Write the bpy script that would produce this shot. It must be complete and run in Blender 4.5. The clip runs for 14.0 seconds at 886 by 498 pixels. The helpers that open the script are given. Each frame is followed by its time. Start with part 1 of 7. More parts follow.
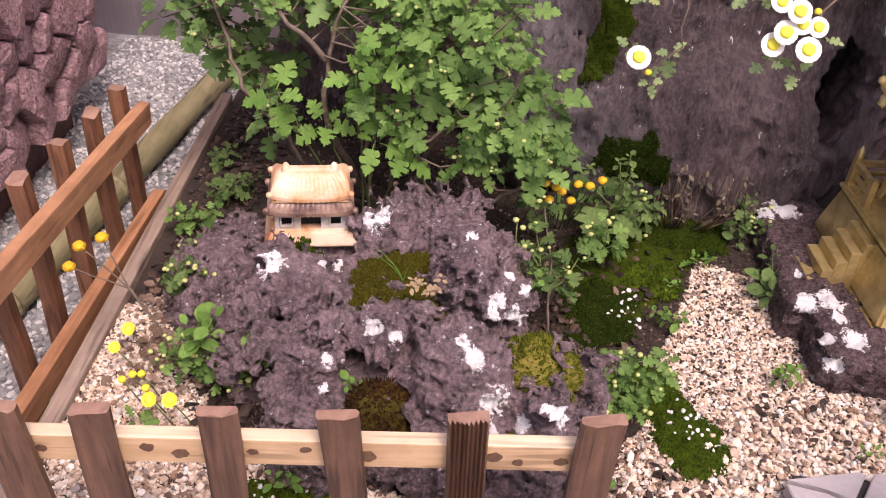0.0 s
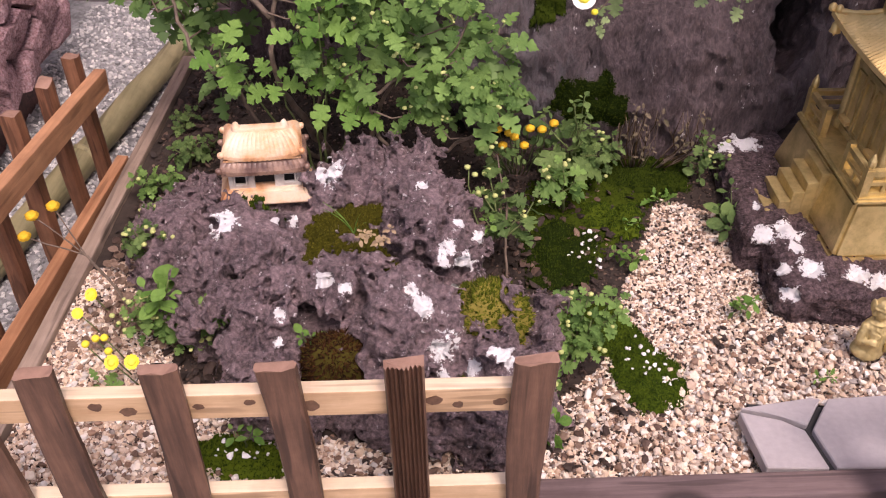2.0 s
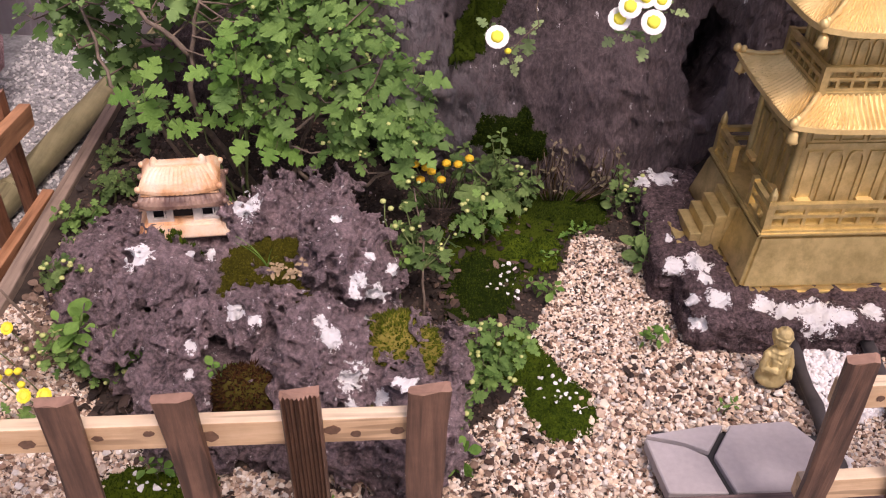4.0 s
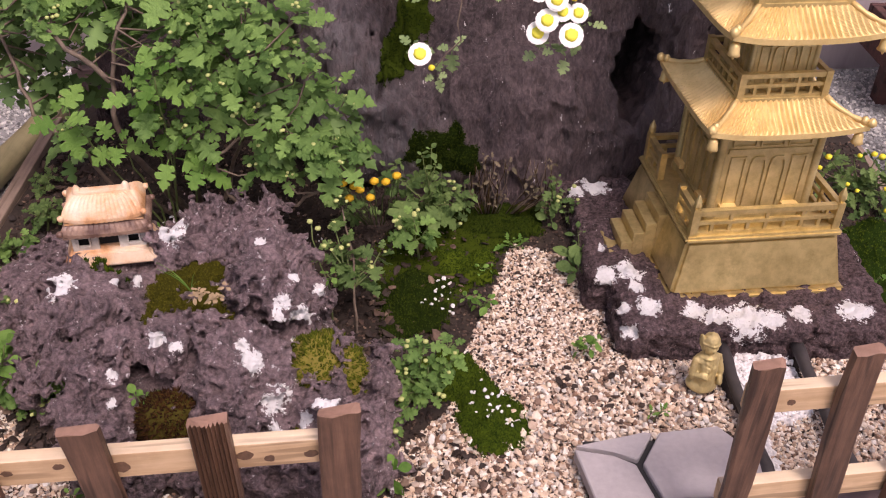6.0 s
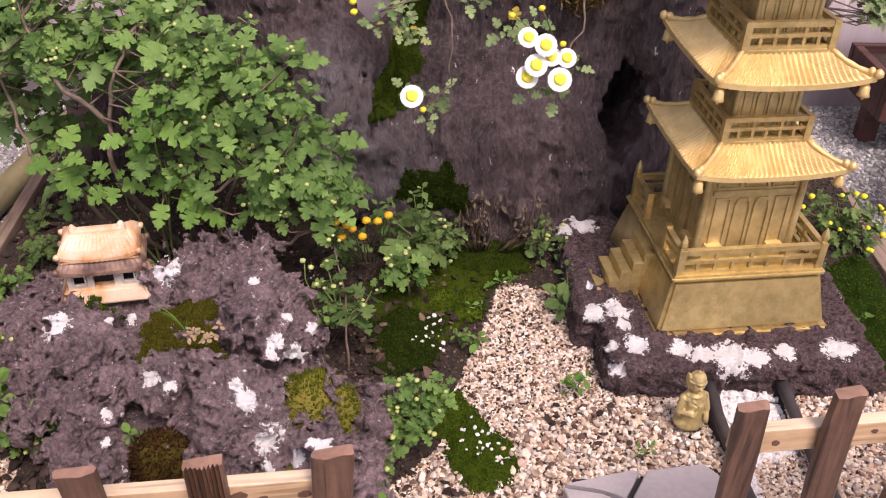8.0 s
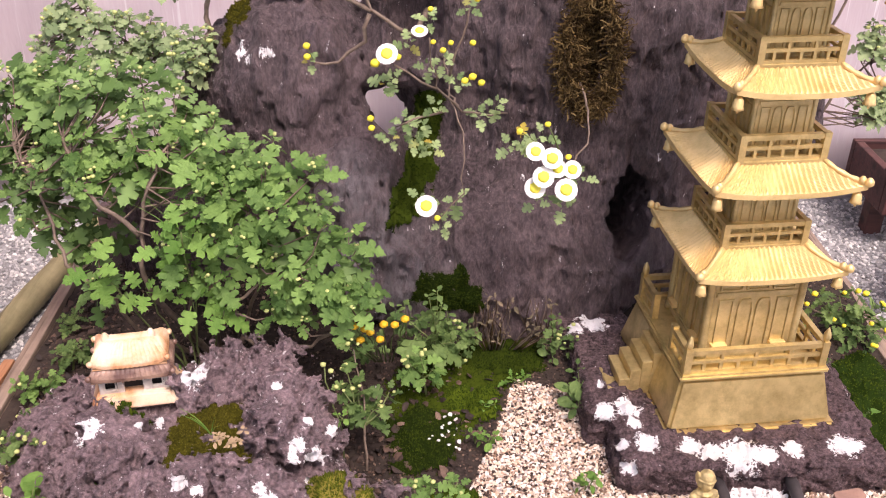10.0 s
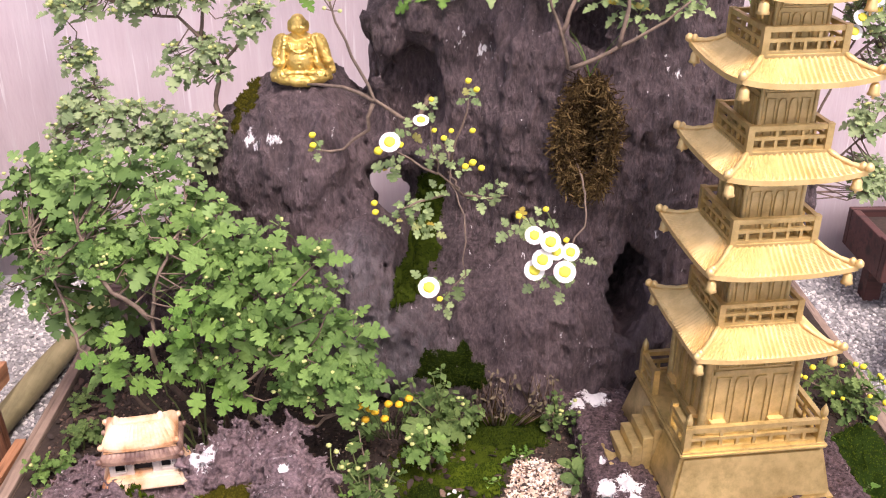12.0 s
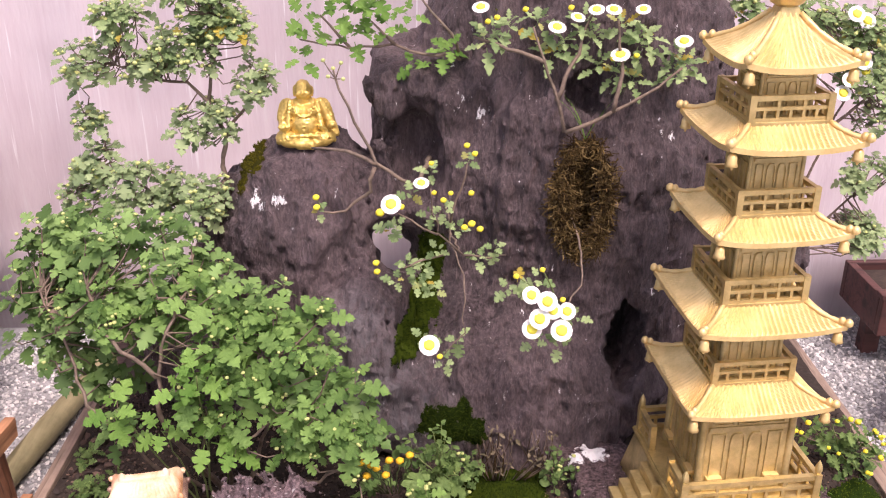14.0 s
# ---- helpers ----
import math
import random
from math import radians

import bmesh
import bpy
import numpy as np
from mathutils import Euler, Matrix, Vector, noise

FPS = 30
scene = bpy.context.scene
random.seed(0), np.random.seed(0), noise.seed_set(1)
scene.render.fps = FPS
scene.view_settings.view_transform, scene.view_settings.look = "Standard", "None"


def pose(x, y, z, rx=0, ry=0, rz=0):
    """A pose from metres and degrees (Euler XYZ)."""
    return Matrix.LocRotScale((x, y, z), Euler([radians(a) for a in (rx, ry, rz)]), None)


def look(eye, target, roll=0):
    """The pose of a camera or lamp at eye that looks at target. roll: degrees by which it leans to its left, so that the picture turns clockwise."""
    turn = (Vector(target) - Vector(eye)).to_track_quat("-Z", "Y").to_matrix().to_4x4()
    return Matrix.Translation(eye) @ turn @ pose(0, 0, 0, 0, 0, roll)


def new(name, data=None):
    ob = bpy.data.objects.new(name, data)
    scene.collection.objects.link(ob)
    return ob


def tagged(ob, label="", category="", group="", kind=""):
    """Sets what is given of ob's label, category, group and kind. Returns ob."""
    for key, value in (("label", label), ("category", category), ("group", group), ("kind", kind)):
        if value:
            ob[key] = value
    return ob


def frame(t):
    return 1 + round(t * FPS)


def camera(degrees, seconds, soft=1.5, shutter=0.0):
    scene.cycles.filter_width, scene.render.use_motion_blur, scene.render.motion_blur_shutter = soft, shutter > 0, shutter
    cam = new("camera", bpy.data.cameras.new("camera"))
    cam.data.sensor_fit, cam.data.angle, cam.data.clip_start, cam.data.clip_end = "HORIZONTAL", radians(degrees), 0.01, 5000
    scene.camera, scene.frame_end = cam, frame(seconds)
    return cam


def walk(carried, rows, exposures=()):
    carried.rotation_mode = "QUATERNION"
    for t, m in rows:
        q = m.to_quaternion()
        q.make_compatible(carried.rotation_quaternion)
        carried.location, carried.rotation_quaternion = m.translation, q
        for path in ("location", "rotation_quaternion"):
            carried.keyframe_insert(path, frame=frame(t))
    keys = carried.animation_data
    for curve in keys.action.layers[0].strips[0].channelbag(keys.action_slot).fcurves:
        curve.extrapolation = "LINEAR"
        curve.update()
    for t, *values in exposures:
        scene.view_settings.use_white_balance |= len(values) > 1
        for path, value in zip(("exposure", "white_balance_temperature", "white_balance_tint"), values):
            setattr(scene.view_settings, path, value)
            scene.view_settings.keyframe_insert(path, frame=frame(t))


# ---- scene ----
cam = camera(50.0, 14.0, soft=1.1)
PATH = [
    (0, (0.191, 0.163, 0.853), (0.158, 1.774, -0.331), 4.3),
    (0.5, (0.202, 0.161, 0.854), (0.159, 1.746, -0.365), 3.7),
    (1, (0.228, 0.16, 0.855), (0.173, 1.727, -0.387), 2.1),
    (1.5, (0.243, 0.157, 0.857), (0.193, 1.712, -0.4), 1.8),
    (2, (0.26, 0.155, 0.861), (0.215, 1.703, -0.404), 1.0),
    (2.5, (0.269, 0.147, 0.862), (0.232, 1.693, -0.405), 1.0),
    (3, (0.285, 0.139, 0.869), (0.273, 1.704, -0.377), 1.7),
    (5.5, (0.37, 0.137, 0.887), (0.442, 1.737, -0.311), 2.1),
    (6, (0.386, 0.139, 0.89), (0.463, 1.743, -0.303), 1.5),
    (6.5, (0.393, 0.142, 0.889), (0.48, 1.746, -0.303), 1.5),
    (7, (0.388, 0.142, 0.898), (0.483, 1.749, -0.289), 1.8),
    (7.5, (0.384, 0.136, 0.905), (0.486, 1.753, -0.268), 2.0),
    (8, (0.382, 0.132, 0.915), (0.483, 1.768, -0.231), 2.1),
    (8.5, (0.378, 0.121, 0.932), (0.472, 1.789, -0.168), 2.0),
    (9, (0.383, 0.112, 0.947), (0.463, 1.804, -0.117), 1.6),
    (11.5, (0.387, 0.086, 1.014), (0.443, 1.86, 0.092), 0.0),
    (12, (0.391, 0.084, 1.026), (0.441, 1.87, 0.126), -0.0),
    (12.5, (0.393, 0.08, 1.033), (0.438, 1.878, 0.159), -0.2),
    (13, (0.397, 0.074, 1.046), (0.436, 1.882, 0.192), -0.5),
    (13.5, (0.4, 0.07, 1.055), (0.436, 1.886, 0.219), -0.3),
    (14, (0.398, 0.06, 1.063), (0.439, 1.886, 0.247), -0.2),
]
walk(cam, [(t, look(eye, target, roll)) for t, eye, target, roll in PATH], exposures=[(0.0, 0.03, 6950, 30), (3.0, -0.19, 6900, 30), (6.5, -0.31, 6900, 29), (7.5, -0.24, 6900, 28), (9.0, 0.07, 6900, 27), (11.5, 0.36, 6850, 28), (14.0, 0.31, 6850, 29)])

# ---- light: bright overcast sky, slightly warm soft sun ----
world = bpy.data.worlds.new("overcast_sky")
scene.world = world
world.use_nodes = True
sky = world.node_tree.nodes.new("ShaderNodeTexSky")
sky.sky_type, sky.sun_disc = "NISHITA", False
sky.sun_elevation, sky.sun_rotation = radians(59), radians(158)
sky.air_density, sky.dust_density = 1.0, 4.0
backing = world.node_tree.nodes["Background"]
backing.inputs["Strength"].default_value = 0.18
world.node_tree.links.new(sky.outputs["Color"], backing.inputs["Color"])
sun = new("sun", bpy.data.lights.new("sun", "SUN"))
sun.data.energy, sun.data.angle, sun.data.color = 2.7, radians(18), (1.0, 0.95, 0.9)
sun.matrix_world = look((1.1, -0.7, 3.1), (0.4, 1.0, 0.0))


# ---- materials ----
def nodes_of(name, rough=0.8, metal=0.0):
    m = bpy.data.materials.new(name)
    m.use_nodes = True
    nt = m.node_tree
    b = nt.nodes["Principled BSDF"]
    b.inputs["Roughness"].default_value, b.inputs["Metallic"].default_value = rough, metal
    return m, nt, b


def coords(nt, kind="Object", scale=(1, 1, 1)):
    tc, mp = nt.nodes.new("ShaderNodeTexCoord"), nt.nodes.new("ShaderNodeMapping")
    mp.inputs["Scale"].default_value = scale
    nt.links.new(tc.outputs[kind], mp.inputs["Vector"])
    return mp.outputs["Vector"]


def noise_of(nt, vec, scale, detail=4.0, rough=0.6):
    n = nt.nodes.new("ShaderNodeTexNoise")
    n.inputs["Scale"].default_value, n.inputs["Detail"].default_value, n.inputs["Roughness"].default_value = scale, detail, rough
    nt.links.new(vec, n.inputs["Vector"])
    return n.outputs["Fac"]


def ramp(nt, fac, *stops):
    r = nt.nodes.new("ShaderNodeValToRGB")
    while len(r.color_ramp.elements) < len(stops):
        r.color_ramp.elements.new(0.5)
    for e, (p, c) in zip(r.color_ramp.elements, stops):
        e.position, e.color = p, (*c, 1) if len(c) == 3 else c
    nt.links.new(fac, r.inputs["Fac"])
    return r.outputs["Color"]


def mix(nt, fac, a, b, kind="MIX"):
    m = nt.nodes.new("ShaderNodeMix")
    m.data_type, m.blend_type = "RGBA", kind
    for sock, v in ((m.inputs[0], fac), (m.inputs[6], a), (m.inputs[7], b)):
        if isinstance(v, (int, float)):
            sock.default_value = v
        elif isinstance(v, tuple):
            sock.default_value = (*v, 1)
        else:
            nt.links.new(v, sock)
    return m.outputs[2]


def maths(nt, op, a, b=0.0):
    m = nt.nodes.new("ShaderNodeMath")
    m.operation = op
    for sock, v in zip(m.inputs, (a, b)):
        if isinstance(v, (int, float)):
            sock.default_value = v
        else:
            nt.links.new(v, sock)
    return m.outputs[0]


def bump(nt, b, height, strength=0.4, dist=0.002):
    n = nt.nodes.new("ShaderNodeBump")
    n.inputs["Strength"].default_value, n.inputs["Distance"].default_value = strength, dist
    nt.links.new(height, n.inputs["Height"])
    nt.links.new(n.outputs["Normal"], b.inputs["Normal"])


def attribute(nt, name):
    a = nt.nodes.new("ShaderNodeAttribute")
    a.attribute_name = name
    return a.outputs["Fac"]


def per_island(nt):
    return nt.nodes.new("ShaderNodeNewGeometry").outputs["Random Per Island"]


def per_object(nt):
    return nt.nodes.new("ShaderNodeObjectInfo").outputs["Random"]


def lava(name, dark, light, white=(0.96, 0.95, 0.95), pits=1.0, flecks=True, tall=1.0, rough=0.9, gloss=0.25, grain=1.0, broad=7, stray=0.70, pale=False):
    m, nt, b = nodes_of(name, rough)
    b.inputs["Specular IOR Level"].default_value = gloss
    v = coords(nt, "Object", (1, 1, tall))
    big, small = noise_of(nt, v, broad, 5), noise_of(nt, v, 70, 6, 0.7)
    col = ramp(nt, big, (0.36, dark), (0.64, light))
    col = mix(nt, 0.55 * grain, col, ramp(nt, small, (0.40, tuple(c * 0.3 for c in dark)), (0.62, tuple(c * 1.4 for c in light))))
    vo = nt.nodes.new("ShaderNodeTexVoronoi")
    vo.inputs["Scale"].default_value = 110
    nt.links.new(v, vo.inputs["Vector"])
    fold = maths(nt, "ABSOLUTE", maths(nt, "SUBTRACT", noise_of(nt, v, 38, 7, 0.65), 0.5))
    fold = maths(nt, "MULTIPLY", fold, -5.0)
    hgt = mix(nt, 0.45, mix(nt, 0.5, mix(nt, 0.5, vo.outputs["Distance"], small), noise_of(nt, v, 230, 8, 0.8)), fold)
    col = mix(nt, 0.45 * grain, col, ramp(nt, noise_of(nt, v, 210, 6, 0.75), (0.40, tuple(c * 0.25 for c in dark)), (0.50, light), (0.64, tuple(min(1, c * 2.6) for c in light))))
    if flecks:
        crumbs = maths(nt, "ADD", maths(nt, "MULTIPLY", maths(nt, "SUBTRACT", noise_of(nt, v, 48, 6, 0.7), 0.5), 3.0), maths(nt, "MULTIPLY", maths(nt, "SUBTRACT", noise_of(nt, v, 150, 6, 0.75), 0.5), 3.6))
        mask = maths(nt, "ADD", maths(nt, "MULTIPLY", attribute(nt, "stain"), 2.5), crumbs)
        mask = ramp(nt, mask, (0.80, (0, 0, 0)), (0.88, (1, 1, 1)))
        fleck = ramp(nt, noise_of(nt, v, 95, 4, 0.65), (stray, (0, 0, 0)), (stray + 0.03, (1, 1, 1)))
        col = mix(nt, mask, col, ramp(nt, noise_of(nt, v, 150, 4), (0.26, (0.70, 0.65, 0.65)), (0.38, white)))
        col = mix(nt, fleck, col, (0.62, 0.58, 0.58))
    if pale:
        bloom = maths(nt, "MULTIPLY", attribute(nt, "bloom"), ramp(nt, noise_of(nt, v, 60, 6, 0.7), (0.35, (0.1, 0.1, 0.1)), (0.6, (1, 1, 1))))
        col = mix(nt, bloom, col, (0.20, 0.19, 0.205))
    nt.links.new(col, b.inputs["Base Color"])
    bump(nt, b, hgt, 1.0 * pits, 0.011)
    return m


def wood(name, dark, light, axis=2, rough=0.6, ring=26, knots=True, per=True):
    """Grain runs along one local axis."""
    m, nt, b = nodes_of(name, rough)
    sc = [1.0, 1.0, 1.0]
    sc[axis] = 0.07
    v = coords(nt, "Object", tuple(sc))
    if per:
        add = nt.nodes.new("ShaderNodeVectorMath")
        add.operation = "ADD"
        comb = nt.nodes.new("ShaderNodeCombineXYZ")
        r = maths(nt, "MULTIPLY", per_object(nt), 7.0)
        for i in range(3):
            nt.links.new(r, comb.inputs[i])
        nt.links.new(v, add.inputs[0]), nt.links.new(comb.outputs[0], add.inputs[1])
        v = add.outputs[0]
    grain, broad = noise_of(nt, v, ring * 8, 5, 0.7), noise_of(nt, v, ring, 3)
    col = ramp(nt, mix(nt, 0.45, broad, grain), (0.32, dark), (0.68, light))
    if knots:
        vo = nt.nodes.new("ShaderNodeTexVoronoi")
        vo.inputs["Scale"].default_value = 13
        kv = coords(nt, "Object", tuple(0.45 if i == axis else 1.0 for i in range(3)))
        nt.links.new(kv, vo.inputs["Vector"])
        col = mix(nt, ramp(nt, vo.outputs["Distance"], (0.10, (1, 1, 1)), (0.2, (0, 0, 0))), col, tuple(c * 0.45 for c in dark))
    crack = noise_of(nt, v, ring * 4.2, 2, 0.5)
    col = mix(nt, ramp(nt, crack, (0.36, (0.6, 0.6, 0.6)), (0.42, (0, 0, 0))), col, tuple(c * 0.5 for c in dark))
    wear = noise_of(nt, coords(nt), 14, 5)
    col = mix(nt, ramp(nt, wear, (0.45, (0, 0, 0)), (0.75, (0.6, 0.6, 0.6))), col, tuple(c * 0.6 for c in dark))
    nt.links.new(col, b.inputs["Base Color"])
    bump(nt, b, grain, 0.5, 0.0015)
    return m


def speckle(name, stops, rough=0.75, island=True, scale=160, metal=0.0, bumps=0.4, soft=0.35):
    """Each loose piece takes one of the colours, with a fine grain on it."""
    m, nt, b = nodes_of(name, rough, metal)
    b.inputs["Specular IOR Level"].default_value = 0.5 if rough < 0.9 else 0.1
    v = coords(nt)
    pick = per_island(nt) if island else per_object(nt)
    col = ramp(nt, pick, *stops)
    n = noise_of(nt, v, scale, 3)
    col = mix(nt, soft, col, ramp(nt, n, (0.3, (0.15, 0.12, 0.1)), (0.65, (0.95, 0.92, 0.9))), "SOFT_LIGHT")
    nt.links.new(col, b.inputs["Base Color"])
    bump(nt, b, n, bumps, 0.001)
    return m


def leafy(name, dark, light, island=True, rough=0.55, yellow=None):
    m, nt, b = nodes_of(name, rough)
    pick = mix(nt, 0.6, per_object(nt) if not island else per_island(nt), noise_of(nt, coords(nt, "Object"), 2.2, 2))
    col = ramp(nt, pick, (0.25, dark), (0.72, light))
    if yellow:
        col = mix(nt, ramp(nt, per_object(nt) if not island else per_island(nt), (0.93, (0, 0, 0)), (0.97, (1, 1, 1))), col, yellow)
    nt.links.new(col, b.inputs["Base Color"])
    b.inputs["Specular IOR Level"].default_value = 0.3
    tr = nt.nodes.new("ShaderNodeBsdfTranslucent")
    nt.links.new(col, tr.inputs["Color"])
    mx = nt.nodes.new("ShaderNodeMixShader")
    mx.inputs[0].default_value = 0.25
    nt.links.new(b.outputs[0], mx.inputs[1]), nt.links.new(tr.outputs[0], mx.inputs[2])
    nt.links.new(mx.outputs[0], nt.nodes["Material Output"].inputs["Surface"])
    bump(nt, b, noise_of(nt, coords(nt), 9, 3), 0.35, 0.02)
    return m


def plain(name, col, rough=0.6, metal=0.0, vary=0.25, scale=60, bumps=0.2):
    m, nt, b = nodes_of(name, rough, metal)
    v = coords(nt)
    n = noise_of(nt, v, scale, 4)
    broad = noise_of(nt, v, scale / 8, 3)
    c = ramp(nt, mix(nt, 0.5, n, broad), (0.3, tuple(x * (1 - vary) for x in col)), (0.7, tuple(min(1, x * (1 + vary)) for x in col)))
    nt.links.new(c, b.inputs["Base Color"])
    bump(nt, b, n, bumps, 0.001)
    return m


LAVA_BIG = lava("dark_lava_rock", (0.034, 0.024, 0.026), (0.138, 0.100, 0.104), flecks=True, tall=0.4, grain=0.6, rough=0.55, gloss=0.5, pale=True)
LAVA_SMALL = lava("purple_grey_lava_rock", (0.018, 0.012, 0.013), (0.27, 0.193, 0.203), rough=0.45, gloss=0.5, grain=0.65, broad=11, pits=0.85, stray=0.64)
LAVA_RED = lava("red_lava_stone", (0.27, 0.14, 0.15), (0.52, 0.32, 0.34), flecks=False, grain=0.8, pits=1.0)
SLAB = lava("flat_lava_board", (0.030, 0.020, 0.021), (0.14, 0.096, 0.10))
SOIL = plain("damp_dark_soil", (0.035, 0.024, 0.018), 0.95, 0, 0.6, 120, 1.0)
GRAVEL = speckle("cream_pink_gravel", [(0.0, (0.80, 0.64, 0.48)), (0.16, (0.50, 0.36, 0.26)), (0.30, (0.88, 0.78, 0.65)), (0.44, (0.20, 0.125, 0.09)), (0.56, (0.66, 0.51, 0.39)), (0.72, (0.93, 0.88, 0.81)), (0.87, (0.08, 0.05, 0.04)), (1.0, (0.34, 0.21, 0.14))])
GREY_GRAVEL = speckle("blue_grey_gravel", [(0.0, (0.18, 0.185, 0.19)), (0.4, (0.34, 0.345, 0.35)), (0.7, (0.50, 0.50, 0.49)), (0.92, (0.66, 0.65, 0.63))])
GROUND = plain("trodden_grey_gravel", (0.26, 0.26, 0.26), 0.85, 0, 0.65, 110, 1.0)
WHITE_STONE = speckle("white_chips", [(0.0, (0.85, 0.84, 0.84)), (0.7, (0.75, 0.73, 0.73)), (1.0, (0.6, 0.56, 0.54))])
DIRT_BITS = speckle("bark_and_soil_crumbs", [(0.0, (0.016, 0.010, 0.008)), (0.6, (0.036, 0.022, 0.016)), (0.88, (0.09, 0.053, 0.039)), (1.0, (0.22, 0.15, 0.11))])
MOSS = speckle("green_moss", [(0.0, (0.010, 0.024, 0.002)), (0.5, (0.026, 0.050, 0.003)), (1.0, (0.064, 0.094, 0.006))], 0.9, True, 200, 0, 0.4, 0.2)
# darker copy of the green moss; shade near the rock is put into its colour
MOSS_DARK = speckle("dark_moss_with_shade", [(0.0, (0.006, 0.013, 0.001)), (0.5, (0.016, 0.030, 0.002)), (1.0, (0.040, 0.060, 0.004))], 0.9, True, 200, 0, 0.4, 0.2)
MOSS_OLIVE = speckle("olive_moss", [(0.0, (0.022, 0.022, 0.002)), (0.5, (0.050, 0.048, 0.004)), (1.0, (0.10, 0.088, 0.010))], 0.9, True, 200, 0, 0.4, 0.2)
MOSS_BROWN = speckle("brown_moss", [(0.0, (0.014, 0.006, 0.003)), (0.5, (0.036, 0.015, 0.006)), (0.85, (0.070, 0.032, 0.009)), (1.0, (0.06, 0.06, 0.010))], 0.9, True, 200, 0, 0.4, 0.2)
MOSS_YELLOW = speckle("yellow_green_moss", [(0.0, (0.028, 0.042, 0.003)), (0.5, (0.075, 0.096, 0.008)), (0.85, (0.15, 0.155, 0.018)), (1.0, (0.24, 0.19, 0.05))], 0.9, True, 200, 0, 0.4, 0.2)
WOOD_PICKET = wood("dark_stained_picket", (0.036, 0.016, 0.010), (0.24, 0.125, 0.078), ring=22, rough=0.5, knots=False)
WOOD_RED = wood("red_brown_picket", (0.13, 0.05, 0.025), (0.38, 0.18, 0.095))
WOOD_RAIL_X = wood("pale_sawn_rail", (0.48, 0.29, 0.15), (0.78, 0.56, 0.35), 0, 0.65, 20)
WOOD_RAIL_Y = wood("orange_brown_rail", (0.30, 0.13, 0.06), (0.64, 0.34, 0.18), 1, 0.55, 20)
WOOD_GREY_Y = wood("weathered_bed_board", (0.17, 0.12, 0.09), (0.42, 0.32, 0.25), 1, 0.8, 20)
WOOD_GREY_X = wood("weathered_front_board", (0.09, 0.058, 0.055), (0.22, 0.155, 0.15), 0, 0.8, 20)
WOOD_LOG = wood("pale_green_log", (0.16, 0.145, 0.07), (0.38, 0.33, 0.18), 1, 0.7, 12)
WOOD_BOX = wood("dark_red_planter_wood", (0.05, 0.018, 0.016), (0.13, 0.05, 0.042), 0, 0.6, 16)
# rail tops: fresh-cut wood, with the light from above mixed into the colour
PALE_EDGE = wood("fresh_cut_lit_rail_top", (0.70, 0.52, 0.34), (0.88, 0.74, 0.54), 0, 0.6, 20, False)
END_GRAIN = plain("worn_end_grain", (0.30, 0.175, 0.125), 0.7, 0, 0.3, 90, 0.4)
PAVER = plain("dark_grey_slate_paver", (0.42, 0.385, 0.39), 0.75, 0, 0.12, 120, 0.3)
PAVER_GAP = plain("black_paver_base", (0.03, 0.03, 0.032), 0.8)
STICK = plain("black_edging_bar", (0.05, 0.042, 0.042), 0.7, 0, 0.4, 60, 0.5)
STEM = plain("grey_brown_bark", (0.175, 0.130, 0.098), 0.85, 0, 0.55, 110, 1.0)
STEM_GREEN = plain("green_stem", (0.12, 0.16, 0.05), 0.7, 0, 0.3)
ROOTS = speckle("brown_root_fibre", [(0.0, (0.025, 0.016, 0.008)), (0.5, (0.07, 0.046, 0.018)), (0.85, (0.15, 0.105, 0.04)), (1.0, (0.26, 0.19, 0.09))], 0.9)
LEAF_A = leafy("bright_green_leaf", (0.055, 0.130, 0.027), (0.225, 0.39, 0.100), False)
LEAF_D = leafy("mid_green_leaf", (0.045, 0.10, 0.024), (0.20, 0.31, 0.095), False)
LEAF_A2 = leafy("bright_green_leaf_mass", (0.060, 0.130, 0.032), (0.250, 0.41, 0.130), True)
LEAF_B = leafy("grey_green_leaf", (0.14, 0.23, 0.085), (0.40, 0.53, 0.24), False, 0.65, (0.45, 0.36, 0.06))
LEAF_B2 = leafy("grey_green_leaf_mass", (0.14, 0.215, 0.095), (0.39, 0.50, 0.25), True, 0.65)
LEAF_C = leafy("fresh_yellow_green_leaf", (0.085, 0.205, 0.03), (0.215, 0.39, 0.085), False)
PETAL = plain("white_petal", (0.86, 0.86, 0.84), 0.6, 0, 0.05, 80, 0.1)
PETAL_Y = plain("yellow_petal", (0.88, 0.77, 0.05), 0.6, 0, 0.15, 80, 0.2)
DISC = plain("yellow_flower_disc", (0.93, 0.83, 0.08), 0.7, 0, 0.12, 400, 0.5)
POM = plain("orange_yellow_button_bloom", (0.72, 0.42, 0.015), 0.75, 0, 0.3, 300, 0.8)
BUD = plain("pale_green_bud", (0.50, 0.55, 0.20), 0.6, 0, 0.2)


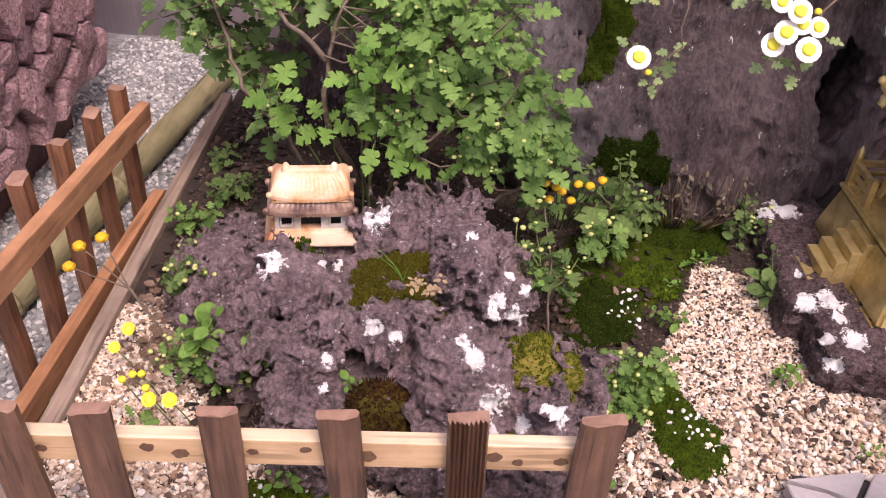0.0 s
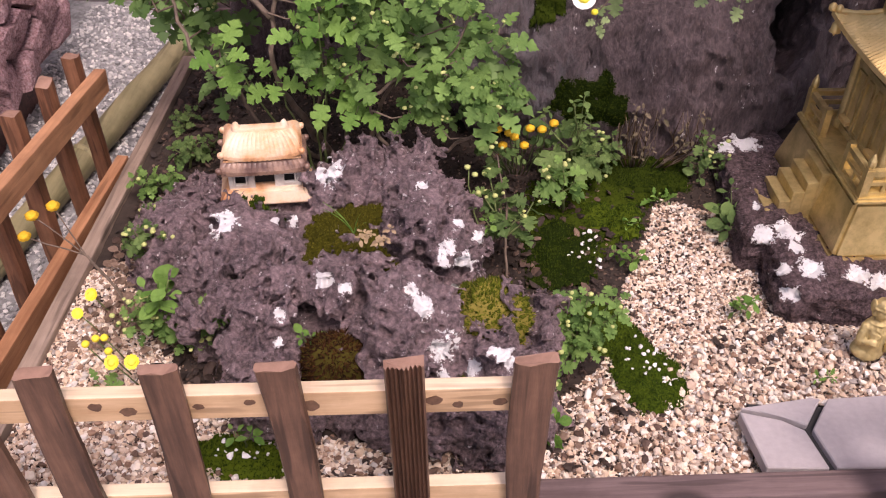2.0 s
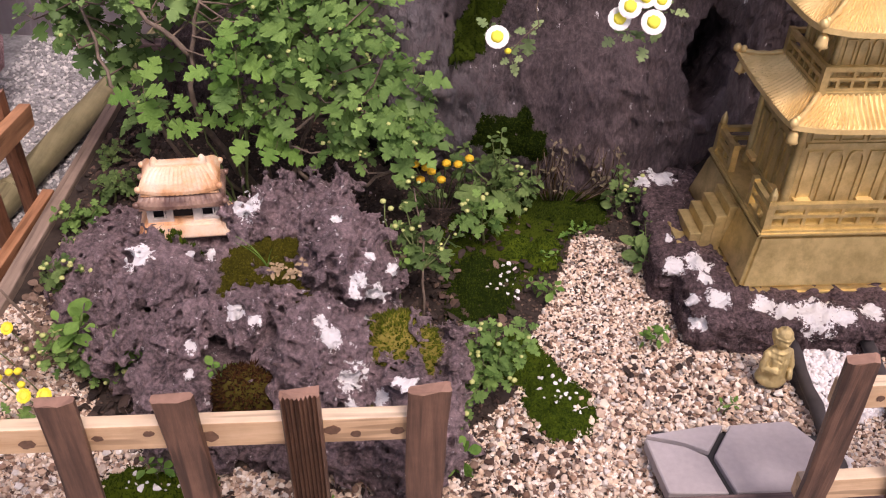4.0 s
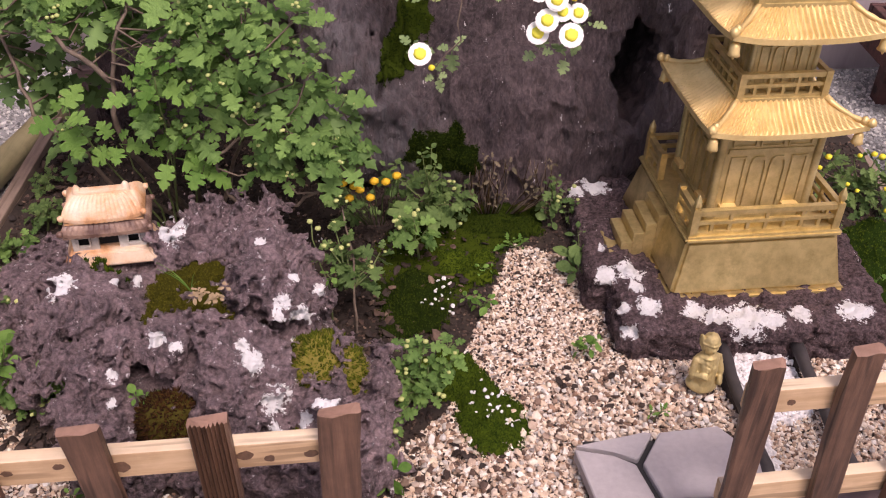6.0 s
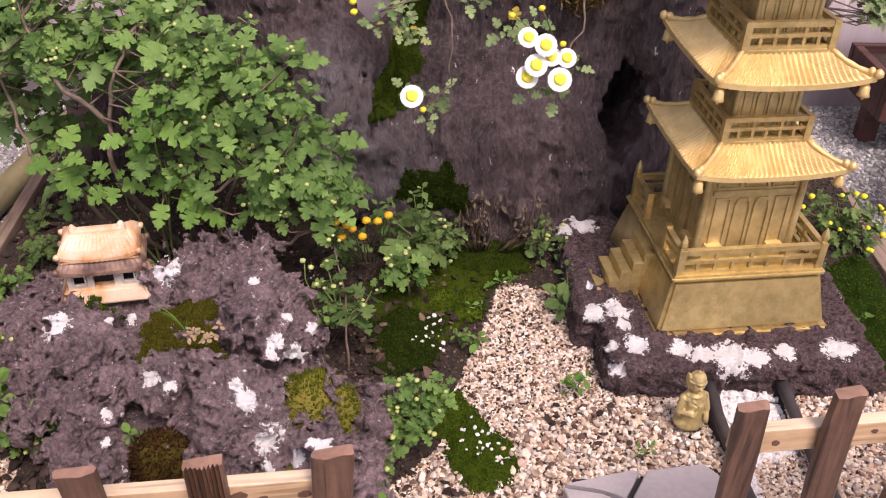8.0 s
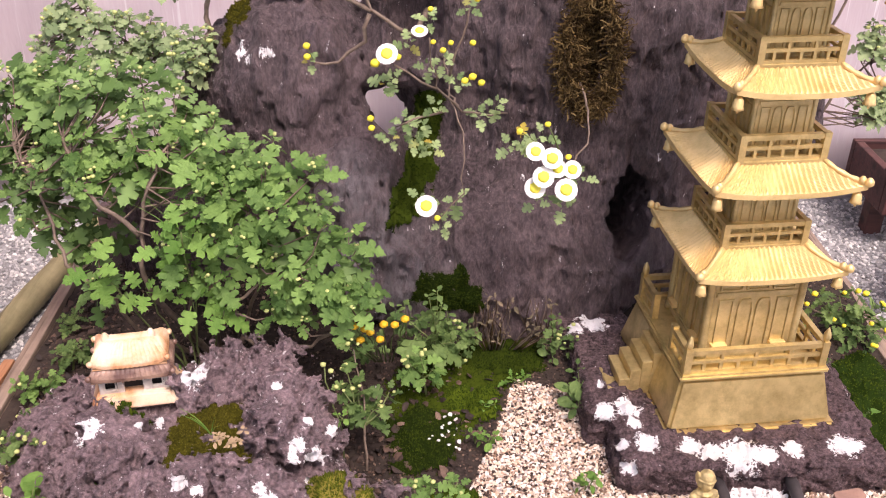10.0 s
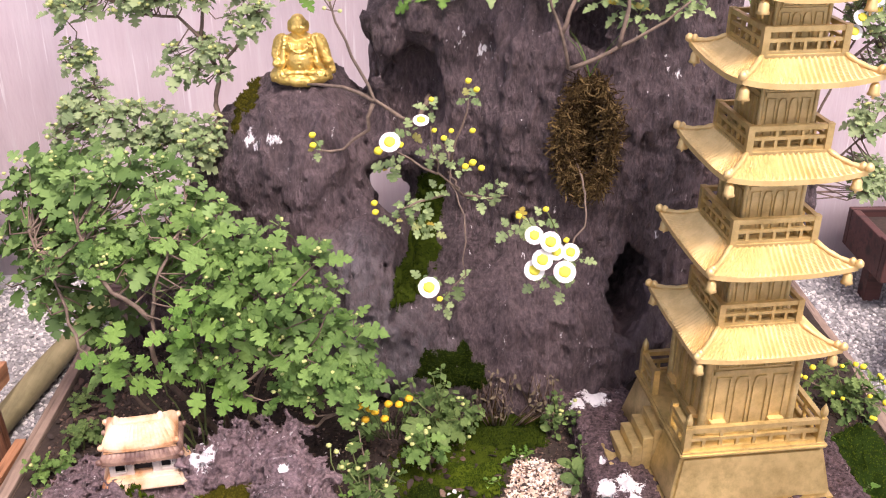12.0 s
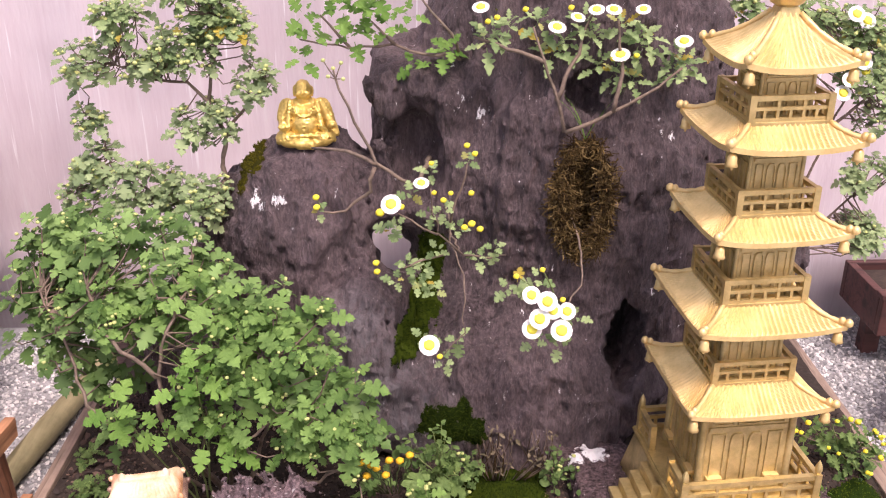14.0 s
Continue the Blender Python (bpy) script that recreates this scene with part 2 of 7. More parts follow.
def gold_paint(name, col, dirt, rough, metal=0.6):
    m, nt, b = nodes_of(name, rough, metal)
    v = coords(nt)
    c = mix(nt, ramp(nt, noise_of(nt, v, 40, 6, 0.7), (0.42, (0, 0, 0)), (0.72, (0.8, 0.8, 0.8))), col, dirt)
    c = mix(nt, ramp(nt, noise_of(nt, v, 9, 3), (0.4, (0, 0, 0)), (0.7, (0.5, 0.5, 0.5))), c, dirt)
    nt.links.new(c, b.inputs["Base Color"])
    r = maths(nt, "ADD", maths(nt, "MULTIPLY", noise_of(nt, v, 55, 4), 0.3), rough - 0.12)
    nt.links.new(r, b.inputs["Roughness"])
    bump(nt, b, noise_of(nt, v, 240, 4), 0.35, 0.0012)
    return m


GOLD = gold_paint("worn_gold_paint", (0.76, 0.60, 0.28), (0.38, 0.28, 0.11), 0.38, 0.7)
GOLD_WALL = gold_paint("olive_gold_paint", (0.70, 0.57, 0.29), (0.34, 0.26, 0.11), 0.40, 0.65)
GOLD_ROOF = gold_paint("bright_gold_roof_paint", (0.90, 0.68, 0.31), (0.64, 0.45, 0.17), 0.42, 0.4)
GOLD_STATUE = gold_paint("statue_gold_paint", (0.84, 0.61, 0.18), (0.42, 0.28, 0.07), 0.36, 0.55)
GOLD_DULL = gold_paint("dull_statue_gold", (0.62, 0.49, 0.22), (0.34, 0.27, 0.14), 0.5, 0.4)
# near-black colour that stands for the shade inside the miniature house
DARK = plain("painted_inside_shade", (0.02, 0.018, 0.018), 0.9)


def glaze(name, *stops):
    m, nt, b = nodes_of(name, 0.35)
    v = coords(nt)
    c = ramp(nt, noise_of(nt, v, 22, 5, 0.6), *stops)
    c = mix(nt, ramp(nt, noise_of(nt, v, 90, 5, 0.7), (0.52, (0, 0, 0)), (0.68, (0.25, 0.25, 0.25))), c, (0.28, 0.14, 0.08))
    nt.links.new(c, b.inputs["Base Color"])
    bump(nt, b, noise_of(nt, v, 180, 3), 0.3, 0.001)
    return m


GLAZE = glaze("brown_and_cream_glaze", (0.32, (0.20, 0.09, 0.05)), (0.44, (0.55, 0.30, 0.16)), (0.56, (0.74, 0.58, 0.42)))
GLAZE_PEACH = glaze("peach_orange_glaze", (0.34, (0.42, 0.17, 0.07)), (0.44, (0.74, 0.41, 0.21)), (0.55, (0.84, 0.62, 0.43)), (0.70, (0.88, 0.77, 0.63)))
GLAZE_BROWN = glaze("brown_grey_glaze", (0.36, (0.13, 0.07, 0.055)), (0.52, (0.40, 0.26, 0.19)), (0.66, (0.74, 0.58, 0.44)))
GLAZE_PALE = glaze("greyish_white_glaze", (0.30, (0.42, 0.36, 0.31)), (0.50, (0.62, 0.58, 0.53)), (0.66, (0.74, 0.72, 0.68)))


def sheeting(name):
    m, nt, b = nodes_of(name, 0.5)
    v = coords(nt, "Object", (9, 1, 0.5))
    streak = noise_of(nt, v, 6, 5, 0.75)
    c = ramp(nt, streak, (0.35, (0.88, 0.775, 0.81)), (0.6, (0.93, 0.845, 0.87)), (0.72, (0.96, 0.92, 0.93)))
    blotch = ramp(nt, noise_of(nt, coords(nt), 2.2, 3), (0.35, (0.74, 0.71, 0.72)), (0.7, (0.93, 0.93, 0.93)))
    c = mix(nt, 1.0, c, blotch, "MULTIPLY")
    # streaks of light on the folds, painted as near-white stripes
    light_streak = ramp(nt, noise_of(nt, coords(nt, "Object", (26, 1, 1.3)), 3.2, 2, 0.5), (0.66, (0, 0, 0)), (0.74, (0.7, 0.7, 0.7)))
    c = mix(nt, light_streak, c, (0.97, 0.95, 0.96))
    nt.links.new(c, b.inputs["Base Color"])
    bump(nt, b, noise_of(nt, coords(nt, "Object", (5, 1, 1.2)), 5, 4), 0.5, 0.01)
    tr = nt.nodes.new("ShaderNodeBsdfTranslucent")
    nt.links.new(c, tr.inputs["Color"])
    mx = nt.nodes.new("ShaderNodeMixShader")
    mx.inputs[0].default_value = 0.25
    nt.links.new(b.outputs[0], mx.inputs[1]), nt.links.new(tr.outputs[0], mx.inputs[2])
    nt.links.new(mx.outputs[0], nt.nodes["Material Output"].inputs["Surface"])
    return m


SHEET = sheeting("greyish_pink_plastic_sheet")


# ---- mesh helpers ----
def mesh_object(name, verts, faces, material, parent=None, smooth=True, label=""):
    me = bpy.data.meshes.new(name)
    me.from_pydata([tuple(map(float, v)) for v in verts] if not isinstance(verts, list) else verts, [], faces if isinstance(faces, list) else faces.tolist())
    me.materials.append(material)
    if smooth:
        me.shade_smooth()
    ob = new(name, me)
    ob.parent = parent
    if label:
        ob["label"] = label
    return ob


def part(name, bm, material, parent=None, label="", smooth=False):
    me = bpy.data.meshes.new(name)
    bmesh.ops.recalc_face_normals(bm, faces=bm.faces)
    bm.to_mesh(me)
    bm.free()
    me.materials.append(material)
    if smooth:
        me.shade_smooth()
    ob = new(name, me)
    ob.parent = parent
    if label:
        ob["label"] = label
    return ob


def thing(name, at, label, category, group="", kind="", turn=0.0):
    ob = new(name)
    ob.empty_display_size = 0.05
    ob.matrix_basis = pose(*at, 0, 0, turn)
    return tagged(ob, label, category, group, kind)


def add_box(bm, x0, x1, y0, y1, z0, z1, bevel=0.0, m=None):
    b = bmesh.new()
    bmesh.ops.create_cube(b, size=1.0)
    for v in b.verts:
        v.co = Vector((x0 + (v.co.x + 0.5) * (x1 - x0), y0 + (v.co.y + 0.5) * (y1 - y0), z0 + (v.co.z + 0.5) * (z1 - z0)))
    if bevel:
        bmesh.ops.bevel(b, geom=list(b.edges), offset=bevel, segments=2, affect="EDGES", profile=0.6)
    if m is not None:
        bmesh.ops.transform(b, matrix=m, verts=b.verts)
    tmp = bpy.data.meshes.new("tmp")
    b.to_mesh(tmp)
    b.free()
    bm.from_mesh(tmp)
    bpy.data.meshes.remove(tmp)
    return bm


def box(*a, **k):
    return add_box(bmesh.new(), *a, **k)


def tube(bm, pts, radii, sides=8, cap=True):
    """A tapered tube along points."""
    pts = [Vector(p) for p in pts]
    if isinstance(radii, (int, float)):
        radii = [radii] * len(pts)
    rings, up = [], Vector((0.13, 0.31, 0.94))
    for i, (p, r) in enumerate(zip(pts, radii)):
        d = (pts[min(i + 1, len(pts) - 1)] - pts[max(i - 1, 0)]).normalized()
        a = d.cross(up)
        if a.length < 0.05:
            a = d.cross(Vector((1, 0, 0)))
        a.normalize()
        b = d.cross(a)
        rings.append([bm.verts.new(p + r * (math.cos(2 * math.pi * k / sides) * a + math.sin(2 * math.pi * k / sides) * b)) for k in range(sides)])
    for r0, r1 in zip(rings, rings[1:]):
        for k in range(sides):
            bm.faces.new((r0[k], r0[(k + 1) % sides], r1[(k + 1) % sides], r1[k]))
    if cap:
        bm.faces.new(rings[0][::-1]), bm.faces.new(rings[-1])
    return bm


def lathe(bm, profile, sides=16, at=(0, 0, 0)):
    """Turned shape from (radius, height) pairs."""
    rings = [[bm.verts.new((at[0] + r * math.cos(2 * math.pi * k / sides), at[1] + r * math.sin(2 * math.pi * k / sides), at[2] + z)) for k in range(sides)] for r, z in profile]
    for r0, r1 in zip(rings, rings[1:]):
        for k in range(sides):
            bm.faces.new((r0[k], r0[(k + 1) % sides], r1[(k + 1) % sides], r1[k]))
    bm.faces.new(rings[0][::-1]), bm.faces.new(rings[-1])
    return bm


# ---- grown solids: smooth unions of ellipsoids, roughened, turned into a surface ----
LATTICE = np.random.RandomState(7).rand(64, 64, 64).astype(np.float32)


def value_noise(p):
    i = np.floor(p).astype(np.int32)
    f = (p - i).astype(np.float32)
    f = f * f * (3 - 2 * f)
    i &= 63
    j = (i + 1) & 63
    x0, y0, z0, x1, y1, z1 = i[..., 0], i[..., 1], i[..., 2], j[..., 0], j[..., 1], j[..., 2]
    fx, fy, fz = f[..., 0], f[..., 1], f[..., 2]
    a = LATTICE[x0, y0, z0] * (1 - fx) + LATTICE[x1, y0, z0] * fx
    b = LATTICE[x0, y1, z0] * (1 - fx) + LATTICE[x1, y1, z0] * fx
    c = LATTICE[x0, y0, z1] * (1 - fx) + LATTICE[x1, y0, z1] * fx
    d = LATTICE[x0, y1, z1] * (1 - fx) + LATTICE[x1, y1, z1] * fx
    return (a * (1 - fy) + b * fy) * (1 - fz) + (c * (1 - fy) + d * fy) * fz - 0.5


def ellipsoid(p, c, r, turn=0.0, lean=0.0):
    q = p - np.array(c, np.float32)
    if turn:
        s, k = math.sin(radians(turn)), math.cos(radians(turn))
        q = np.stack([q[..., 0] * k + q[..., 1] * s, -q[..., 0] * s + q[..., 1] * k, q[..., 2]], -1)
    if lean:
        s, k = math.sin(radians(lean)), math.cos(radians(lean))
        q = np.stack([q[..., 0] * k + q[..., 2] * s, q[..., 1], -q[..., 0] * s + q[..., 2] * k], -1)
    r = np.array(r, np.float32)
    k0 = np.sqrt(((q / r) ** 2).sum(-1))
    k1 = np.sqrt(((q / (r * r)) ** 2).sum(-1)) + 1e-6
    return k0 * (k0 - 1) / k1


def block(p, c, r, round_by=0.02):
    q = np.abs(p - np.array(c, np.float32)) - (np.array(r, np.float32) - round_by)
    return np.sqrt((np.maximum(q, 0) ** 2).sum(-1)) + np.minimum(q.max(-1), 0) - round_by


def capsule(p, a, b, r):
    a, b = np.array(a, np.float32), np.array(b, np.float32)
    ab = b - a
    h = np.clip(((p - a) @ ab) / (ab @ ab), 0, 1)
    return np.sqrt(((p - a - h[..., None] * ab) ** 2).sum(-1)) - r


def union(ds, k):
    d = ds[0]
    for e in ds[1:]:
        h = np.clip(0.5 + 0.5 * (e - d) / k, 0, 1)
        d = e * (1 - h) + d * h - k * h * (1 - h)
    return d


def carve(d, cuts, k):
    for e in cuts:
        h = np.clip(0.5 - 0.5 * (d + e) / k, 0, 1)
        d = d * (1 - h) - e * h + k * h * (1 - h)
    return d


def grown(lo, hi, step, field):
    """Surface nets of field(points) = 0 in a box."""
    axes = [np.arange(a, b + step, step, dtype=np.float32) for a, b in zip(lo, hi)]
    p = np.stack(np.meshgrid(*axes, indexing="ij"), -1)
    d = field(p)
    n = [s - 1 for s in d.shape]
    inside = d < 0
    total, count = np.zeros((*n, 3), np.float32), np.zeros(n, np.float32)
    corner = [(i, j, k) for i in (0, 1) for j in (0, 1) for k in (0, 1)]

    def cut(a, c):
        return a[c[0]:c[0] + n[0], c[1]:c[1] + n[1], c[2]:c[2] + n[2]]

    for ca in corner:
        for ax in range(3):
            if ca[ax]:
                continue
            cb = tuple(v + (i == ax) for i, v in enumerate(ca))
            da, db = cut(d, ca), cut(d, cb)
            cross = cut(inside, ca) != cut(inside, cb)
            f = np.where(cross, da / np.where(cross, da - db, 1), 0)
            for i in range(3):
                total[..., i] += np.where(cross, ca[i] + (f if i == ax else 0), 0)
            count += cross
    active = count > 0
    index = -np.ones(n, np.int64)
    index[active] = np.arange(active.sum())
    cells = np.argwhere(active)
    verts = (cells + total[active] / count[active][:, None]) * step + np.array(lo, np.float32)
    quads = []
    for ax in range(3):
        u, v = (ax + 1) % 3, (ax + 2) % 3
        sl_a = [slice(1, -1)] * 3
        sl_a[ax] = slice(0, -1)
        sl_b = [slice(1, -1)] * 3
        sl_b[ax] = slice(1, None)
        ia, ib = inside[tuple(sl_a)], inside[tuple(sl_b)]
        for flip in (False, True):
            hits = np.argwhere((ia & ~ib) if not flip else (~ia & ib))
            off = np.array([1, 1, 1])
            off[ax] = 0
            base = hits + off
            q = []
            for du, dv in ((-1, -1), (0, -1), (0, 0), (-1, 0)):
                c = base.copy()
                c[:, u] += du
                c[:, v] += dv
                q.append(index[c[:, 0], c[:, 1], c[:, 2]])
            q = np.stack(q, 1)
            quads.append(q[:, ::-1] if flip else q)
    faces = np.concatenate(quads)
    return verts, faces[(faces >= 0).all(1)]


def roughen(p, d, layers):
    near = np.abs(d) < 0.08
    q = p[near]
    add = np.zeros(len(q), np.float32)
    for freq, amp, kind in layers:
        v = value_noise(q * freq + freq * 0.37)
        add += amp * (v * 2 if kind == 0 else np.abs(v) * 4 - 1 if kind == 1 else np.clip(v - 0.12, 0, 0.25) * 6)
    d = d.copy()
    d[near] += add
    return d


def stain(ob, blobs, amount=0.9, name="stain"):
    """Where pale crusts sit on a stone: places and reaches."""
    me = ob.data
    co = np.empty(len(me.vertices) * 3, np.float32)
    me.vertices.foreach_get("co", co)
    co = co.reshape(-1, 3)
    s = np.zeros(len(co), np.float32)
    for x, y, z, r in blobs:
        s = np.maximum(s, np.clip(1.0 - np.sqrt(((co - (x, y, z)) ** 2).sum(1)) / r, 0, 1))
    at = me.attributes.new(name, "FLOAT", "POINT")
    at.data.foreach_set("value", s * amount)


def support(*obs):
    """Height and normal of the tops under a place."""
    deps = bpy.context.evaluated_depsgraph_get()
    from mathutils.bvhtree import BVHTree
    trees = []
    for o in obs:
        trees.append(BVHTree.FromPolygons([o.matrix_world @ v.co for v in o.data.vertices], [tuple(f.vertices) for f in o.data.polygons]))
    return trees


def drop(trees, x, y, top=1.5):
    best = None
    for t in trees:
        hit, nrm, _, _ = t.ray_cast(Vector((x, y, top)), Vector((0, 0, -1)))
        if hit and (best is None or hit.z > best[0].z):
            best = (hit, nrm)
    return best


def push(trees, x, z, start=0.9):
    best = None
    for t in trees:
        hit, nrm, _, _ = t.ray_cast(Vector((x, start, z)), Vector((0, 1, 0)))
        if hit and (best is None or hit.y < best[0].y):
            best = (hit, nrm)
    return best


def inside_poly(x, y, poly):
    ok = False
    for (x0, y0), (x1, y1) in zip(poly, poly[1:] + poly[:1]):
        if (y0 > y) != (y1 > y) and x < (x1 - x0) * (y - y0) / (y1 - y0) + x0:
            ok = not ok
    return ok


# ---- ground, bed and boards ----
GROUND_Z = -0.15
bm = bmesh.new()
bmesh.ops.create_grid(bm, x_segments=60, y_segments=60, size=20)
for v in bm.verts:
    v.co.z = GROUND_Z + 0.004 * noise.noise(v.co * 3)
ground = tagged(part("ground", bm, GROUND), "loose blue-grey gravel ground around the raised bed", "ground", kind="structure")


def bed_height(x, y):
    z = 0.006 * noise.noise(Vector((x * 9, y * 9, 0))) + 0.003 * noise.noise(Vector((x * 40, y * 40, 3)))
    edge = max(0.0, min(1.0, (x + 0.24) / 0.14))
    z += edge * 0.035 * max(0.0, min(1.0, (0.3 - x) / 0.4)) * max(0.0, min(1.0, (y - 0.9) / 0.4))
    z += edge * 0.05 * max(0.0, min(1.0, (y - 1.2) / 0.35))
    z += 0.020 * max(0.0, min(1.0, (-0.14 - x) / 0.08))
    return z - 0.012


bm = bmesh.new()
NX, NY = 150, 130
def bed_point(i, j):
    x = -0.250 + 1.44 * i / NX
    y0 = 0.735 + 0.088 * (x + 0.24)
    y = y0 + (1.93 - y0) * j / NY
    return x, y, bed_height(x, y)


rows = [[bm.verts.new(bed_point(i, j)) for i in range(NX + 1)] for j in range(NY + 1)]
for j in range(NY):
    for i in range(NX):
        bm.faces.new((rows[j][i], rows[j][i + 1], rows[j + 1][i + 1], rows[j + 1][i]))
soil_bed = tagged(part("soil_bed", bm, SOIL, smooth=True), "dark damp soil filling the raised display bed", "soil", kind="structure")
tops = support(soil_bed)


def board(name, x0, x1, y0, y1, z0, z1, mat, label, rot=0.0):
    b = box(-(x1 - x0) / 2, (x1 - x0) / 2, -(y1 - y0) / 2, (y1 - y0) / 2, -(z1 - z0) / 2, (z1 - z0) / 2, bevel=0.003)
    ob = part(name, b, mat)
    ob.matrix_basis = pose((x0 + x1) / 2, (y0 + y1) / 2, (z0 + z1) / 2, 0, -rot, 0)
    return tagged(ob, label, "board", kind="structure")


board("bed_board_left", -0.272, -0.250, 0.745, 1.72, -0.15, 0.022, WOOD_GREY_Y, "weathered grey-brown board edging the raised bed")
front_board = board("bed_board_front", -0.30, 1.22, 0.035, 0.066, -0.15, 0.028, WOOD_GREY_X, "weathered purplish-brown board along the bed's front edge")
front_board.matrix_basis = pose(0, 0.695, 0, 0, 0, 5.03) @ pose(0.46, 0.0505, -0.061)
board("bed_board_right", 1.18, 1.22, 0.87, 1.92, -0.15, 0.02, WOOD_GREY_Y, "weathered grey-brown board edging the far bed side")
board("bed_board_back", -0.292, 1.22, 1.92, 1.96, -0.15, 0.02, WOOD_GREY_X, "weathered board along the back of the bed")

# plastic sheet hung behind everything
bm = bmesh.new()
cols = [[None] * 2 for _ in range(241)]
for i in range(241):
    x = -3.0 + 7.0 * i / 240
    y = 2.30 + 0.012 * math.sin(x * 9) + 0.008 * math.sin(x * 23 + 1) + 0.02 * noise.noise(Vector((x * 2, 0, 0)))
    cols[i] = [bm.verts.new((x, y + 0.01 * math.sin(z * 3 + x * 4), z)) for z in (-0.16, 0.1, 0.4, 0.8, 1.3, 2.0, 2.6)]
for a, b in zip(cols, cols[1:]):
    for k in range(6):
        bm.faces.new((a[k], b[k], b[k + 1], a[k + 1]))
sheet = part("backdrop", bm, SHEET, smooth=True)
mod = sheet.modifiers.new("thickness", "SOLIDIFY")
mod.thickness = 0.004
tagged(sheet, "greyish pink plastic sheet hanging behind the display", "backdrop", kind="structure")

# ---- big lava rock ----
def big_rock(p):
    d = union([
        ellipsoid(p, (0.67, 1.765, 0.36), (0.31, 0.235, 0.66)),
        block(p, (0.44, 1.705, 0.56), (0.118, 0.115, 0.135), 0.035),
        block(p, (0.572, 1.615, 0.505), (0.036, 0.075, 0.135), 0.012),
        ellipsoid(p, (0.72, 1.735, 0.72), (0.19, 0.14, 0.24)),
        ellipsoid(p, (0.80, 1.71, 0.48), (0.11, 0.155, 0.24)),
        ellipsoid(p, (0.20, 1.655, 0.34), (0.130, 0.15, 0.235)),
        ellipsoid(p, (0.195, 1.60, 0.44), (0.105, 0.08, 0.115)),
        ellipsoid(p, (0.30, 1.545, 0.20), (0.085, 0.12, 0.185)),
        ellipsoid(p, (0.54, 1.645, 0.10), (0.30, 0.215, 0.24)),
        ellipsoid(p, (0.96, 1.74, 0.30), (0.16, 0.17, 0.22)),
        ellipsoid(p, (0.10, 1.70, 0.22), (0.13, 0.13, 0.27)),
        ellipsoid(p, (-0.02, 1.70, 0.08), (0.13, 0.12, 0.20)),
    ], 0.03)
    d = carve(d, [
        ellipsoid(p, (0.660, 1.540, 0.500), (0.052, 0.045, 0.108)),
        ellipsoid(p, (0.385, 1.575, 0.545), (0.058, 0.10, 0.105)),
        ellipsoid(p, (0.375, 1.53, 0.44), (0.048, 0.08, 0.07)),
        ellipsoid(p, (0.655, 1.565, 0.665), (0.055, 0.07, 0.060)),
        capsule(p, (0.42, 1.49, 0.40), (0.365, 1.44, 0.22), 0.034),
        capsule(p, (0.312, 1.51, 0.56), (0.325, 1.49, 0.41), 0.026),
        capsule(p, (0.615, 1.53, 0.80), (0.612, 1.515, 0.40), 0.010),
        capsule(p, (0.47, 1.53, 0.66), (0.50, 1.51, 0.36), 0.010),
        ellipsoid(p, (0.50, 1.545, 0.71), (0.06, 0.03, 0.045)),
    ], 0.016)
    d = roughen(p * np.array((1, 1, 0.6), np.float32), d, [(7, 0.010, 0), (15, 0.006, 1), (26, 0.005, 1), (40, 0.0045, 1), (60, 0.004, 1), (95, 0.004, 1)])
    d = roughen(p * np.array((1, 1, 0.22), np.float32), d, [(24, 0.005, 1), (52, 0.004, 1), (88, 0.003, 0)])
    gap = union([capsule(p, (0.345, 1.36, 0.495), (0.314, 2.1, 0.175), 0.036), capsule(p, (0.352, 1.36, 0.470), (0.328, 2.1, 0.140), 0.034), capsule(p, (0.370, 1.36, 0.495), (0.345, 2.1, 0.165), 0.022)], 0.01)
    hole = union([ellipsoid(p, (0.752, 1.585, 0.235), (0.036, 0.17, 0.060)), ellipsoid(p, (0.748, 1.585, 0.185), (0.028, 0.16, 0.050))], 0.01)
    return carve(d, [roughen(p, hole, [(20, 0.012, 0), (45, 0.008, 1), (70, 0.005, 0)]), roughen(p, gap, [(30, 0.012, 0), (60, 0.006, 0)])], 0.006)


v, f = grown((-0.18, 1.28, -0.04), (1.2, 1.99, 1.06), 0.0055, big_rock)
rock_big = mesh_object("rock", v, f, LAVA_BIG)
tagged(rock_big, "tall dark purplish-black lava rock with hollows and pits", "rock")
stain(rock_big, [(0.465, 1.59, 0.645, 0.035), (0.50, 1.58, 0.63, 0.028), (0.70, 1.565, 0.575, 0.03), (0.12, 1.53, 0.50, 0.03), (0.165, 1.52, 0.50, 0.025), (0.62, 1.54, 0.40, 0.028), (0.79, 1.56, 0.60, 0.03)], 0.5)
stain(rock_big, [(0.30, 1.43, 0.20, 0.15), (0.37, 1.44, 0.12, 0.12), (0.28, 1.45, 0.30, 0.09)], 0.9, "bloom")


